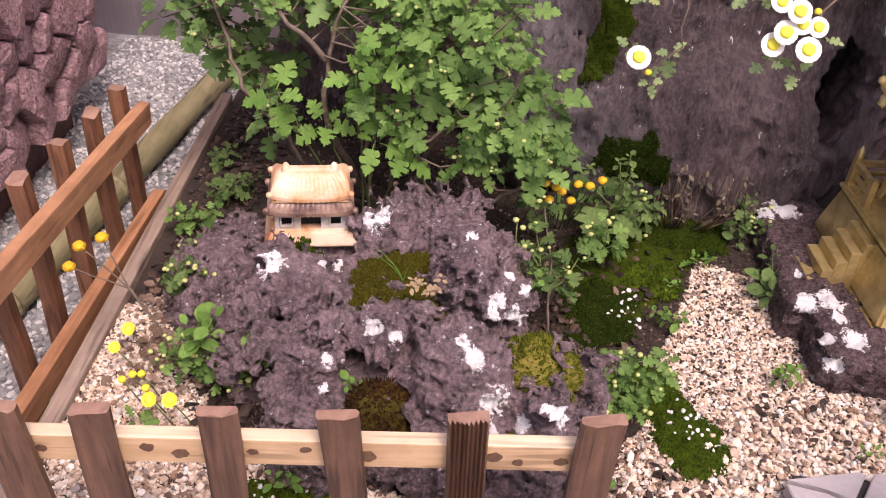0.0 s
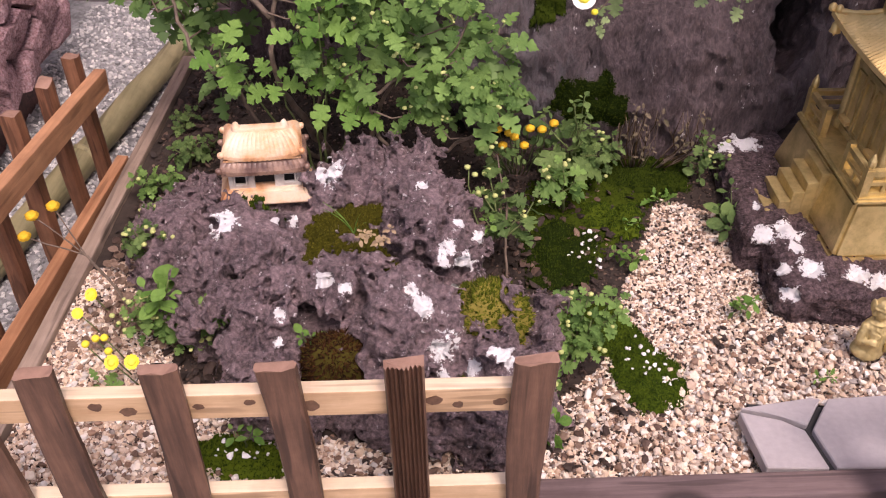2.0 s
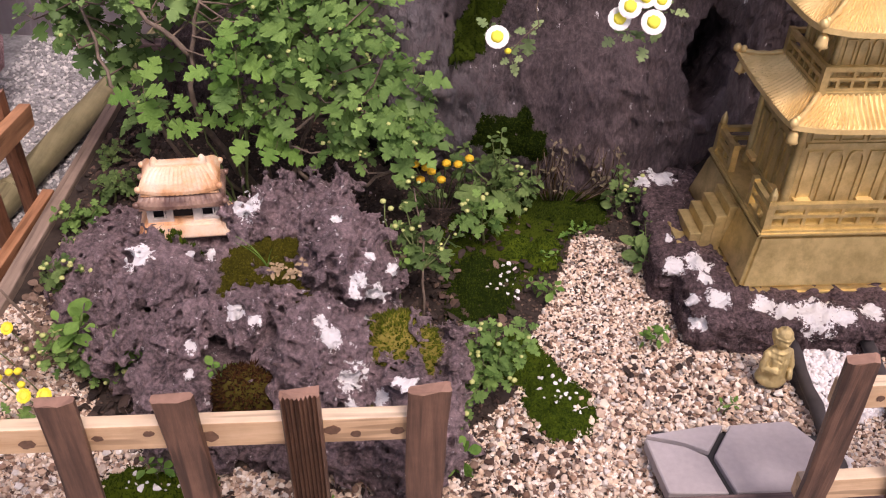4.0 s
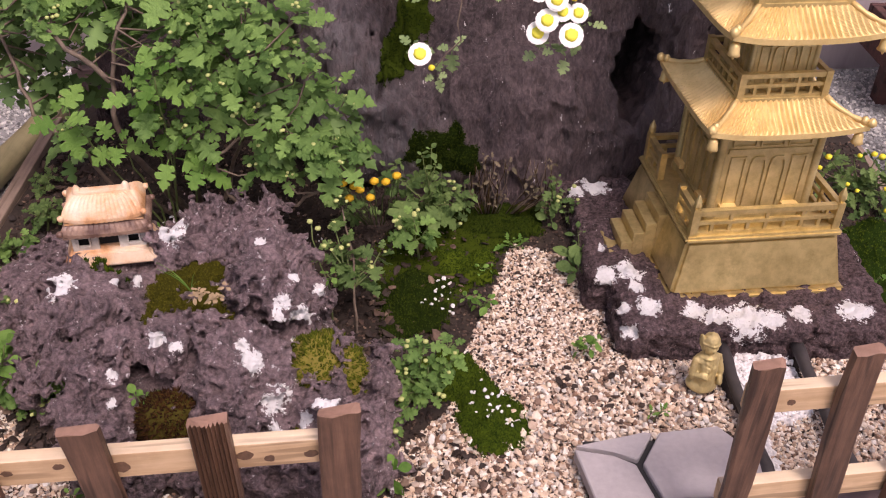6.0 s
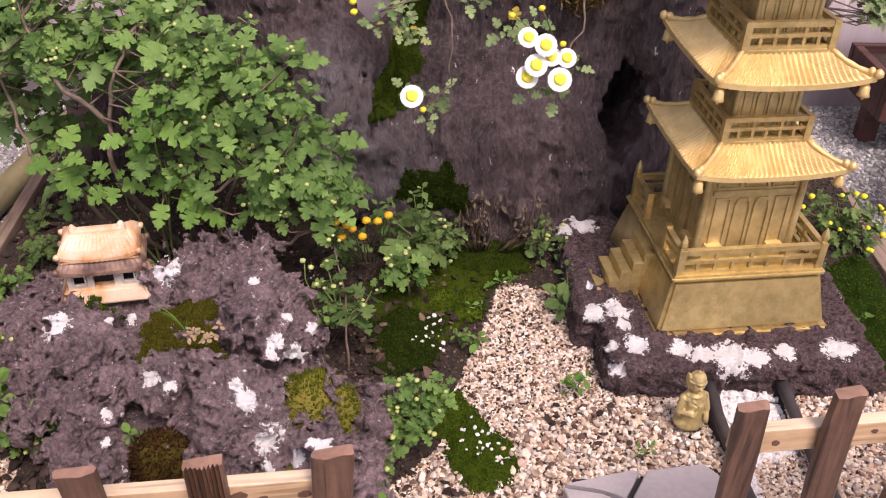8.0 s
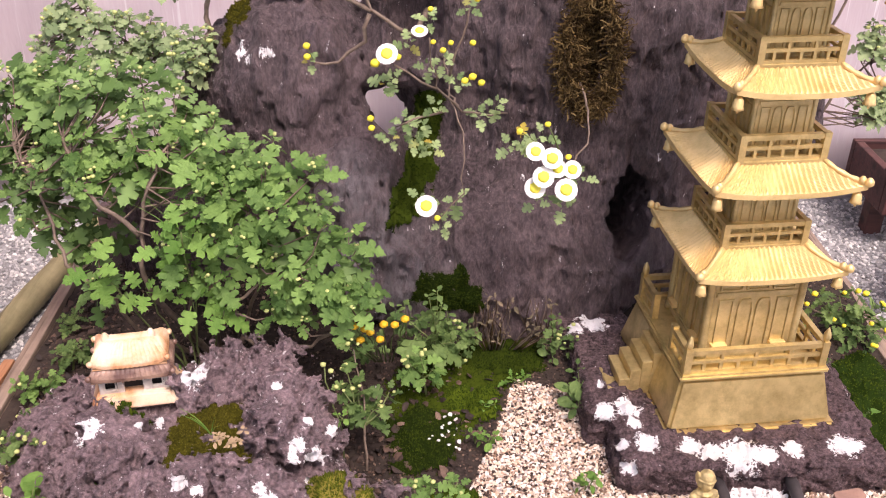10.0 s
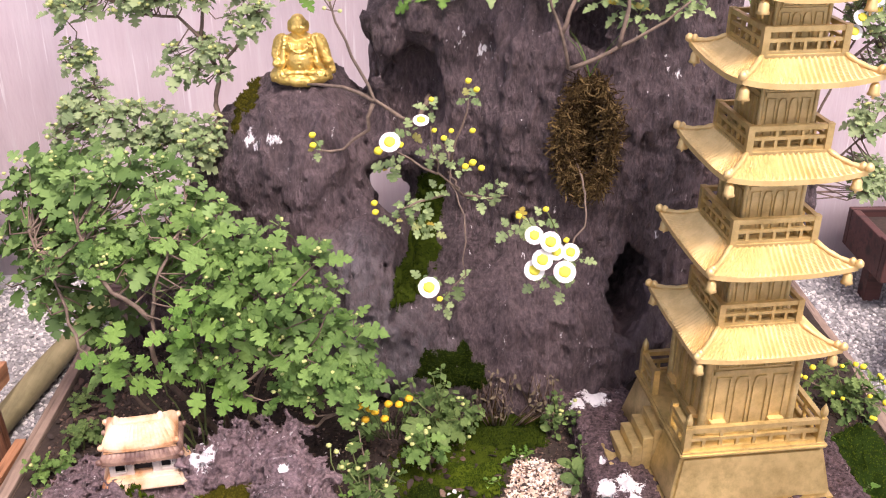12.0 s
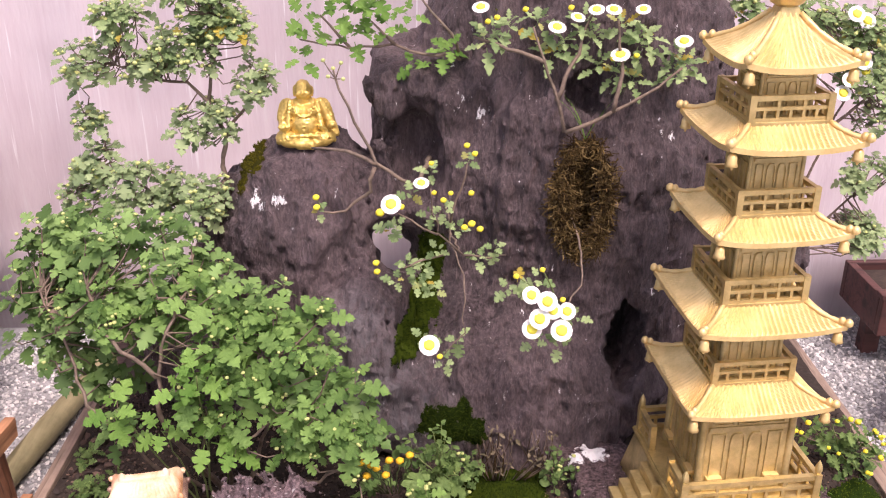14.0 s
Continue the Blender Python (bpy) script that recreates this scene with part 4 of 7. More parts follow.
def roof(parent, h_eave, z_tip, h_top, z_top, ribs, sag):
    """Swept hip roof with ribbed tiles, upturned corners, hip ridges."""
    bm = bmesh.new()
    nu, nv = ribs * 6, 8
    for side in range(4):
        rot = pose(0, 0, 0, 0, 0, 90 * side)
        grid = []
        for j in range(nv + 1):
            t = j / nv
            h = h_eave + (h_top - h_eave) * t
            row = []
            for i in range(nu + 1):
                u = -1 + 2 * i / nu
                lift = sag * abs(u) ** 2.6 * (1 - t) ** 1.5
                z = (z_tip - sag) + (z_top - z_tip + sag) * (0.55 * t + 0.45 * t * t) + lift
                rib = 0.0021 * math.cos(math.pi * ribs * u * h / h_eave) * (1 if abs(u) < 0.985 else 0) * (0.1 if j == 0 else 1)
                bow = 0.004 * (1 - u * u) * (1 - t)
                row.append(bm.verts.new(rot @ Vector((u * h, -h + bow, z + rib))))
            grid.append(row)
        under = [bm.verts.new(v.co - Vector((0, 0, 0.0075))) for v in grid[0]]
        inner = [bm.verts.new(rot @ Vector(((-1 + 2 * i / nu) * h_top * 0.9, -h_top * 0.9, z_tip - sag - 0.004))) for i in range(nu + 1)]
        for j in range(nv):
            for i in range(nu):
                bm.faces.new((grid[j][i], grid[j][i + 1], grid[j + 1][i + 1], grid[j + 1][i]))
        for i in range(nu):
            bm.faces.new((under[i], under[i + 1], grid[0][i + 1], grid[0][i]))
            bm.faces.new((inner[i], inner[i + 1], under[i + 1], under[i]))
    bmesh.ops.remove_doubles(bm, verts=bm.verts, dist=0.0004)
    ob = part("roof", bm, GOLD_ROOF, parent, "bright ribbed gold roof")
    for k in range(4):
        rot = pose(0, 0, 0, 0, 0, 90 * k)
        pts, rad = [], []
        for j in range(8):
            t = j / 7
            h = h_eave + (h_top - h_eave) * t
            z = (z_tip - sag) + (z_top - z_tip + sag) * (0.55 * t + 0.45 * t * t) + sag * (1 - t) ** 1.5
            pts.append(rot @ Vector((-h * 1.0, -h * 1.0, z + 0.0015)))
            rad.append(0.0042 if j % 2 == 0 else 0.0032)
        bm = bmesh.new()
        tube(bm, pts, rad, 8)
        lathe(bm, [(0.003, -0.004), (0.0062, -0.001), (0.0060, 0.004), (0.0025, 0.008)], 8, pts[0])
        lathe(bm, [(0.003, -0.003), (0.0055, 0.001), (0.0048, 0.005), (0.002, 0.008)], 8, pts[1])
        part("hip_ridge", bm, GOLD_ROOF, ob, smooth=True)
        bm = bmesh.new()
        c = pts[0] + (rot @ Vector((0.008, 0.008, 0))) - Vector((0, 0, 0.006))
        tube(bm, [c, c - Vector((0, 0, 0.010))], 0.0008, 5)
        lathe(bm, [(0.0035, 0), (0.0062, -0.004), (0.0068, -0.012), (0.0085, -0.016), (0.006, -0.0165)], 12, c - Vector((0, 0, 0.009)))
        lathe(bm, [(0.0014, 0), (0.0022, -0.003), (0.001, -0.006)], 8, c - Vector((0, 0, 0.025)))
        part("bell", bm, GOLD_ROOF, ob, "small hanging gold bell", smooth=True)
    return ob


def raised_frame(outline, w, y0, y1, rot):
    """A moulding that follows an outline (x, z), w wide, standing out from y1 to y0."""
    bm = bmesh.new()
    n = len(outline)
    cx, cz = sum(p[0] for p in outline) / n, sum(p[1] for p in outline) / n
    inner = [(x - math.copysign(w, x - cx), z - math.copysign(w, z - cz)) for x, z in outline]
    rings = [[bm.verts.new(rot @ Vector((x, y, z))) for x, z in o] for o, y in ((outline, y1), (outline, y0), (inner, y0), (inner, y1))]
    for r0, r1 in zip(rings, rings[1:]):
        for k in range(n):
            bm.faces.new((r0[k], r0[(k + 1) % n], r1[(k + 1) % n], r1[k]))
    return bm


def storey(parent, h, z0, z1, tall):
    """Room box with round corner columns, a frieze, arched doors and side panels on each face."""
    body = part("storey", frustum(bmesh.new(), h, z0, h * 0.97, z1), GOLD_WALL, parent)
    e, H = (0.0022 if tall else 0.0018), z1 - z0
    for side in range(4):
        rot = pose(0, 0, 0, 0, 0, 90 * side)
        bm = bmesh.new()
        tube(bm, [rot @ Vector((-h * 0.98, -h * 0.98, z0 + H * q)) for q in (0.0, 0.06, 0.10, 0.90, 0.94, 1.0)], [h * q for q in (0.12, 0.12, 0.085, 0.08, 0.11, 0.11)], 10)
        part("column", bm, GOLD_WALL, body, smooth=True)
        zz = z1 - H * 0.30
        for b0, b1, q in ((z1 - H * 0.13, z1 - H * 0.02, 1.0), (z0 + 0.001, z0 + H * 0.07, 1.0), (zz, zz + H * 0.05, 0.8)):
            part("beam", box(-h * 0.86, h * 0.86, -h - e * q, -h + 0.004, b0, b1, 0.0006, rot), GOLD_WALL, body)
        zl, zh = z0 + H * 0.10, zz - H * 0.03
        for x, w in ((-0.20, 0.17), (0.20, 0.17)):
            arch = [(x - w, zl), (x + w, zl), (x + w, zh - 0.10 * H), (x + w * 0.85, zh - 0.03 * H), (x + w * 0.5, zh), (x - w * 0.5, zh), (x - w * 0.85, zh - 0.03 * H), (x - w, zh - 0.10 * H)]
            part("door_panel", raised_frame([(px * h, pz) for px, pz in arch], h * 0.035, -h - e, -h + 0.003, rot), GOLD_WALL, body)
        for x, w in ((-0.62, 0.16), (0.62, 0.16)):
            part("side_panel", raised_frame([((x - w) * h, zl), ((x + w) * h, zl), ((x + w) * h, zh), ((x - w) * h, zh)], h * 0.035, -h - e * 0.8, -h + 0.003, rot), GOLD_WALL, body)
        for x in (-0.56, 0.0, 0.56):
            part("frieze_panel", raised_frame([((x - 0.24) * h, zz + 0.07 * H), ((x + 0.24) * h, zz + 0.07 * H), ((x + 0.24) * h, z1 - 0.15 * H), ((x - 0.24) * h, z1 - 0.15 * H)], h * 0.03, -h - e * 0.7, -h + 0.003, rot), GOLD_WALL, body)
        if tall:
            for q in (-0.66, 0.62):
                part("sill", box(q * h - h * 0.17, q * h + h * 0.17, -h - 0.009, -h + 0.002, z0 + 0.020, z0 + 0.027, 0.001, rot), GOLD_ROOF, body)
    return body


TIERS = [  # room half-width, floor, rail half-width, rail height, eave half-width, corner height, roof top half-width, roof top height
    (0.070, 0.092, 0.103, 0.040, 0.1075, 0.2560, 0.061, 0.274),
    (0.044, 0.274, 0.058, 0.034, 0.1050, 0.3870, 0.060, 0.404),
    (0.042, 0.404, 0.058, 0.036, 0.0955, 0.5230, 0.056, 0.537),
    (0.038, 0.537, 0.054, 0.034, 0.0935, 0.6510, 0.055, 0.666),
    (0.036, 0.666, 0.053, 0.034, 0.0770, 0.7530, 0.014, 0.799),
]
for i, (hb, z0, hr, rh, he, zt, ht, ztop) in enumerate(TIERS):
    storey(pagoda, hb, z0, zt - 0.012, i == 0)
    if i:
        part("balcony", box(-hr - 0.004, hr + 0.004, -hr - 0.004, hr + 0.004, z0 - 0.004, z0 + 0.003, bevel=0.001), GOLD, pagoda)
    railing(pagoda, hr, z0 + 0.003 * (i > 0), rh, 8 if i == 0 else 6, i == 0, 0.024 if i == 0 else 0)
    roof(pagoda, he, zt, ht, ztop, (30, 28, 26, 26, 22)[i], 0.011)
bm = bmesh.new()
frustum(bm, 0.016, 0.794, 0.012, 0.808, 0.001)
lathe(bm, [(0.013, 0.808), (0.021, 0.812), (0.026, 0.822), (0.021, 0.832), (0.010, 0.835), (0.012, 0.844), (0.015, 0.850), (0.009, 0.858), (0.012, 0.868), (0.007, 0.877), (0.009, 0.887), (0.004, 0.897), (0.002, 0.927)], 16)
part("spire", bm, GOLD, pagoda, "browned gold spire")

# ---- glazed miniature house on the low rock ----
house = thing("miniature_house", (-0.003, 1.170, 0.120), "brown and cream glazed ceramic temple house ornament", "ornament", turn=10)
bm = bmesh.new()
frustum(bm, 1.08, 0, 0.86, 0.021, 0)
for w in bm.verts:
    w.co.x *= 0.057
    w.co.y *= 0.036
    w.co.z += 0.004 * (w.co.x / 0.060) ** 2
bmesh.ops.bevel(bm, geom=list(bm.edges), offset=0.003, segments=2, affect="EDGES")
part("base", bm, GLAZE_PEACH, house, "peach and orange-brown glazed flared base")
bm = bmesh.new()
for a0, a1 in ((-0.046, -0.040), (-0.022, -0.013), (0.012, 0.022), (0.040, 0.046)):
    add_box(bm, a0, a1, -0.024, -0.018, 0.019, 0.050, 0.0008)
add_box(bm, -0.0405, -0.0215, -0.0235, -0.0185, 0.019, 0.029, 0.0008)
add_box(bm, 0.0215, 0.0405, -0.0235, -0.0185, 0.019, 0.029, 0.0008)
add_box(bm, -0.0405, 0.0405, -0.0235, -0.0185, 0.044, 0.050, 0.0008)
for s in (-1, 1):
    add_box(bm, min(s * 0.046, s * 0.041), max(s * 0.046, s * 0.041), -0.0178, 0.024, 0.019, 0.050, 0.0008)
add_box(bm, -0.041, 0.041, 0.018, 0.0235, 0.019, 0.050, 0.0008)
part("wall", bm, GLAZE_PALE, house)
for x in (-0.031, 0.031):
    bm = bmesh.new()
    for a in (-0.0085, 0.0065):
        add_box(bm, x + a, x + a + 0.002, -0.0255, -0.0236, 0.0285, 0.0445)
    for z in (0.0280, 0.0430):
        add_box(bm, x - 0.0085, x + 0.0085, -0.0255, -0.0236, z, z + 0.002)
    part("window_frame", bm, GLAZE_PALE, house)
# added thin black panel: interior shade behind the door and windows
part("inside", box(-0.040, 0.040, -0.012, -0.010, 0.0195, 0.049), DARK, house, "black panel standing in for the unlit inside")


def glazed_roof(name, hx, hy, z0, z1, tx, ty, lift, GLAZE):
    bm = bmesh.new()
    nu = 48
    sides = [((-1, -1), (1, -1)), ((1, -1), (1, 1)), ((1, 1), (-1, 1)), ((-1, 1), (-1, -1))]
    for (ax, ay), (bx, by) in sides:
        grid = []
        for j in range(7):
            t = j / 6
            row = []
            for i in range(nu + 1):
                u = i / nu
                cx, cy = ax + (bx - ax) * u, ay + (by - ay) * u
                x, y = cx * (hx + (tx - hx) * t), cy * (hy + (ty - hy) * t)
                z = z0 + (z1 - z0) * (1 - (1 - t) ** 2) ** 0.8 + lift * abs(2 * u - 1) ** 3 * (1 - t) + 0.0007 * math.cos(u * 2 * math.pi * 16)
                row.append(bm.verts.new((x, y, z)))
            grid.append(row)
        low = [bm.verts.new(w.co - Vector((0, 0, 0.005))) for w in grid[0]]
        for j in range(6):
            for i in range(nu):
                bm.faces.new((grid[j][i], grid[j][i + 1], grid[j + 1][i + 1], grid[j + 1][i]))
        for i in range(nu):
            bm.faces.new((low[i], low[i + 1], grid[0][i + 1], grid[0][i]))
    add_box(bm, -hx * 0.97, hx * 0.97, -hy * 0.97, hy * 0.97, z0 - 0.005, z0 - 0.003)
    add_box(bm, -tx * 1.02, tx * 1.02, -ty * 1.1, ty * 1.1, z1 - 0.003, z1 + 0.004, 0.0015)
    ob = part(name, bm, GLAZE, house)
    for sx in (-1, 1):
        for sy in (-1, 1):
            b = bmesh.new()
            bmesh.ops.create_icosphere(b, subdivisions=2, radius=0.0058)
            for w in b.verts:
                w.co = w.co * 0.8 * (1 + 0.2 * noise.noise(w.co * 300)) + Vector((sx * hx, sy * hy, z0 + lift))
            part("corner_knob", b, GLAZE, ob, smooth=True)
    return ob


glazed_roof("lower_roof", 0.055, 0.034, 0.054, 0.068, 0.042, 0.019, 0.005, GLAZE_BROWN)
up = glazed_roof("upper_roof", 0.050, 0.030, 0.073, 0.097, 0.031, 0.006, 0.007, GLAZE_PEACH)
part("upper_wall", box(-0.040, 0.040, -0.017, 0.017, 0.063, 0.073), GLAZE_PALE, house)
for x in (-0.030, 0.030):
    b = bmesh.new()
    lathe(b, [(0.0055, 0.092), (0.0060, 0.098), (0.0052, 0.103), (0.0032, 0.107), (0.0008, 0.109)], 10, (x, 0, 0))
    part("ridge_horn", b, GLAZE_PEACH, up, smooth=True)

# ---- statues ----
def sitting_figure(p):
    base = union([
        ellipsoid(p, (0, 0.004, 0.014), (0.054, 0.036, 0.018)),
        ellipsoid(p, (-0.034, -0.010, 0.018), (0.024, 0.026, 0.016)),
        ellipsoid(p, (0.034, -0.010, 0.018), (0.024, 0.026, 0.016)),
        capsule(p, (-0.036, -0.024, 0.012), (0.012, -0.036, 0.009), 0.009),
        capsule(p, (0.036, -0.024, 0.012), (-0.012, -0.034, 0.010), 0.009),
    ], 0.006)
    trunk = union([
        ellipsoid(p, (0, -0.006, 0.044), (0.030, 0.030, 0.028)),
        ellipsoid(p, (-0.013, -0.013, 0.072), (0.015, 0.014, 0.011)),
        ellipsoid(p, (0.013, -0.013, 0.072), (0.015, 0.014, 0.011)),
        ellipsoid(p, (0, 0.006, 0.074), (0.034, 0.020, 0.020)),
        ellipsoid(p, (0, 0.0, 0.092), (0.014, 0.014, 0.008)),
    ], 0.005)
    arms = union([
        capsule(p, (-0.031, 0.002, 0.082), (-0.043, -0.002, 0.056), 0.0105),
        capsule(p, (-0.043, -0.002, 0.056), (-0.041, -0.022, 0.044), 0.0080),
        ellipsoid(p, (-0.043, -0.028, 0.044), (0.008, 0.008, 0.006)),
        capsule(p, (0.031, 0.002, 0.082), (0.045, 0.000, 0.056), 0.0105),
        capsule(p, (0.045, 0.000, 0.056), (0.050, -0.018, 0.046), 0.0080),
        ellipsoid(p, (0.053, -0.024, 0.046), (0.009, 0.008, 0.006)),
        ellipsoid(p, (-0.036, 0.008, 0.052), (0.017, 0.015, 0.038)),
        ellipsoid(p, (0.037, 0.008, 0.052), (0.018, 0.015, 0.038)),
        capsule(p, (0.048, 0.004, 0.056), (0.058, 0.006, 0.020), 0.0080),
    ], 0.004)
    head = union([
        ellipsoid(p, (0, -0.002, 0.112), (0.0155, 0.0155, 0.0180)),
        ellipsoid(p, (0, -0.006, 0.103), (0.0150, 0.0125, 0.0100)),
        ellipsoid(p, (-0.0165, 0.001, 0.107), (0.0032, 0.0045, 0.0105)),
        ellipsoid(p, (0.0165, 0.001, 0.107), (0.0032, 0.0045, 0.0105)),
        ellipsoid(p, (0, -0.0185, 0.1085), (0.0030, 0.0040, 0.0032)),
        ellipsoid(p, (-0.0085, -0.0155, 0.1055), (0.0050, 0.0040, 0.0040)),
        ellipsoid(p, (0.0085, -0.0155, 0.1055), (0.0050, 0.0040, 0.0040)),
    ], 0.003)
    robe = union([
        capsule(p, (-0.026, -0.010, 0.088), (-0.032, -0.026, 0.044), 0.0048),
        capsule(p, (0.026, -0.010, 0.088), (0.032, -0.026, 0.044), 0.0048),
        capsule(p, (-0.032, -0.026, 0.044), (-0.052, -0.012, 0.010), 0.0055),
        capsule(p, (0.032, -0.026, 0.044), (0.054, -0.010, 0.010), 0.0055),
        capsule(p, (-0.026, -0.031, 0.026), (0.026, -0.031, 0.026), 0.0040),
    ], 0.003)
    beads = [ellipsoid(p, (0.019 * math.sin(a), -0.0245 - 0.006 * math.cos(a), 0.084 - 0.020 * math.cos(a)), (0.0027, 0.0027, 0.0027)) for a in [-1.4 + 0.28 * k for k in range(11)]]
    d = union([base, trunk, arms, robe, head] + beads, 0.0015)
    d = carve(d, [
        ellipsoid(p, (0, -0.0365, 0.042), (0.0026, 0.005, 0.0030)),
        capsule(p, (-0.020, -0.030, 0.063), (0.020, -0.030, 0.063), 0.0018),
        capsule(p, (-0.0095, -0.0178, 0.1125), (-0.0040, -0.0186, 0.1135), 0.0014),
        capsule(p, (0.0040, -0.0186, 0.1135), (0.0095, -0.0178, 0.1125), 0.0014),
        capsule(p, (-0.0065, -0.0178, 0.1005), (0.0, -0.0192, 0.0985), 0.0015),
        capsule(p, (0.0, -0.0192, 0.0985), (0.0065, -0.0178, 0.1005), 0.0015),
    ] + [capsule(p, (sx * (0.030 + 0.007 * k), -0.040, 0.026), (sx * (0.040 + 0.007 * k), -0.006, 0.002), 0.0016) for sx in (-1, 1) for k in range(3)], 0.0012)
    d = carve(d, [capsule(p, (sx * (0.033 + 0.006 * k), -0.016, 0.080 - 0.008 * k), (sx * (0.030 + 0.009 * k), -0.018, 0.018), 0.0014) for sx in (-1, 1) for k in range(3)], 0.001)
    return roughen(p, d, [(160, 0.0009, 1), (300, 0.0004, 0)])


v, f = grown((-0.082, -0.06, -0.006), (0.082, 0.05, 0.136), 0.0013, sitting_figure)
statue = mesh_object("statue", v, f, GOLD_STATUE)
statue.matrix_basis = pose(0.203, 1.60, 0.572, 0, 0, 4) @ Matrix.Scale(0.85, 4)
tagged(statue, "shiny gold round-bellied seated statue on top of a rock", "statue")


def robed_figure(p):
    d = union([
        ellipsoid(p, (0, 0.0, 0.006), (0.029, 0.024, 0.012)),
        capsule(p, (0, 0.0, 0.010), (0, 0.0, 0.040), 0.0215),
        ellipsoid(p, (0, 0.0, 0.053), (0.023, 0.015, 0.011)),
        ellipsoid(p, (0, -0.001, 0.065), (0.007, 0.007, 0.008)),
    ], 0.004)
    d = union([d, capsule(p, (-0.022, 0.0, 0.052), (-0.027, -0.006, 0.032), 0.0068), capsule(p, (-0.027, -0.006, 0.032), (-0.010, -0.022, 0.034), 0.0055),
               capsule(p, (0.022, 0.0, 0.052), (0.027, -0.006, 0.030), 0.0068), capsule(p, (0.027, -0.006, 0.030), (0.024, -0.018, 0.016), 0.0052)], 0.002)
    head = union([ellipsoid(p, (0, -0.002, 0.080), (0.0128, 0.0132, 0.0145)), ellipsoid(p, (0, -0.0145, 0.077), (0.0028, 0.004, 0.0035)),
                  ellipsoid(p, (-0.0135, 0.001, 0.078), (0.003, 0.004, 0.006)), ellipsoid(p, (0.0135, 0.001, 0.078), (0.003, 0.004, 0.006))], 0.002)
    cap = union([ellipsoid(p, (0, 0.0, 0.0865), (0.0172, 0.0172, 0.0026)), ellipsoid(p, (0, -0.002, 0.0605), (0.0165, 0.0140, 0.0030)), ellipsoid(p, (0, 0.0, 0.0905), (0.0140, 0.0140, 0.0085)), ellipsoid(p, (0, 0, 0.098), (0.004, 0.004, 0.006)), ellipsoid(p, (-0.016, 0.006, 0.088), (0.0025, 0.006, 0.010))], 0.002)
    d = union([d, head, cap], 0.0015)
    d = carve(d, [capsule(p, (-0.009, -0.0148, 0.0815), (-0.003, -0.0155, 0.0815), 0.0022), capsule(p, (0.003, -0.0155, 0.0815), (0.009, -0.0148, 0.0815), 0.0022), capsule(p, (-0.005, -0.0150, 0.0725), (0.005, -0.0150, 0.0725), 0.0016), capsule(p, (-0.019, -0.010, 0.050), (-0.017, -0.018, 0.022), 0.0026), capsule(p, (0.019, -0.010, 0.050), (0.017, -0.018, 0.022), 0.0026),
                  capsule(p, (-0.016, -0.015, 0.056), (0.0, -0.020, 0.046), 0.0018), capsule(p, (0.016, -0.015, 0.056), (0.0, -0.020, 0.046), 0.0018), capsule(p, (0.0, -0.021, 0.044), (0.004, -0.026, 0.006), 0.0022)], 0.0015)
    return roughen(p, d, [(140, 0.0008, 1), (300, 0.0005, 0)])


v, f = grown((-0.040, -0.042, -0.008), (0.040, 0.034, 0.112), 0.0014, robed_figure)
monk = mesh_object("statue", v, f, GOLD_DULL)
monk.matrix_basis = pose(0.776, 1.032, 0.0, 0, 0, 12) @ Matrix.Diagonal((0.73, 0.73, 0.90, 1))
tagged(monk, "small dull gold robed statue with a cap, sitting in gravel", "statue")

# ---- pavers and the white stone path ----
paver = thing("paving_slab", (0.70, 0.888, 0.0), "dark grey slab patterned with irregular crazy-paving pieces", "paving slab")
part("base", box(-0.098, 0.112, -0.055, 0.040, -0.008, 0.009, bevel=0.002), PAVER_GAP, paver)
for poly in ([(-0.112, 0.020), (-0.098, -0.060), (-0.028, -0.058), (-0.042, -0.004), (-0.066, 0.010)],
             [(-0.110, 0.026), (-0.066, 0.016), (-0.038, 0.003), (-0.012, 0.045), (-0.022, 0.047)],
             [(-0.033, -0.003), (-0.019, -0.057), (0.062, -0.052), (0.100, 0.018), (0.072, 0.056), (-0.003, 0.046)],
             [(0.068, -0.052), (0.118, -0.050), (0.120, 0.020), (0.106, 0.016)]):
    b = bmesh.new()
    lo = [b.verts.new((x, y, 0.0)) for x, y in poly]
    hi = [b.verts.new((x, y, 0.017)) for x, y in poly]
    b.faces.new(lo[::-1])
    b.faces.new(hi)
    for k in range(len(poly)):
        b.faces.new((lo[k], lo[(k + 1) % len(poly)], hi[(k + 1) % len(poly)], hi[k]))
    bmesh.ops.bevel(b, geom=[e for e in b.edges], offset=0.0015, segments=1, affect="EDGES")
    part("paving_piece", b, PAVER, paver)
for a, b_ in (((0.818, 1.098, 0.012), (0.812, 0.85, 0.014)), ((0.924, 1.115, 0.012), (0.916, 0.85, 0.014))):
    b = bmesh.new()
    n = 9
    pts = [Vector(a).lerp(Vector(b_), k / (n - 1)) + Vector((0.0015 * math.sin(k * 2), 0, 0.001 * math.cos(k * 3))) for k in range(n)]
    tube(b, pts, [0.0085 + 0.0008 * math.sin(k * 1.9) for k in range(n)], 10)
    tagged(part("edging_bar", b, STICK, smooth=True), "dark round edging bar beside the white stone path", "edging", "path edging bars")


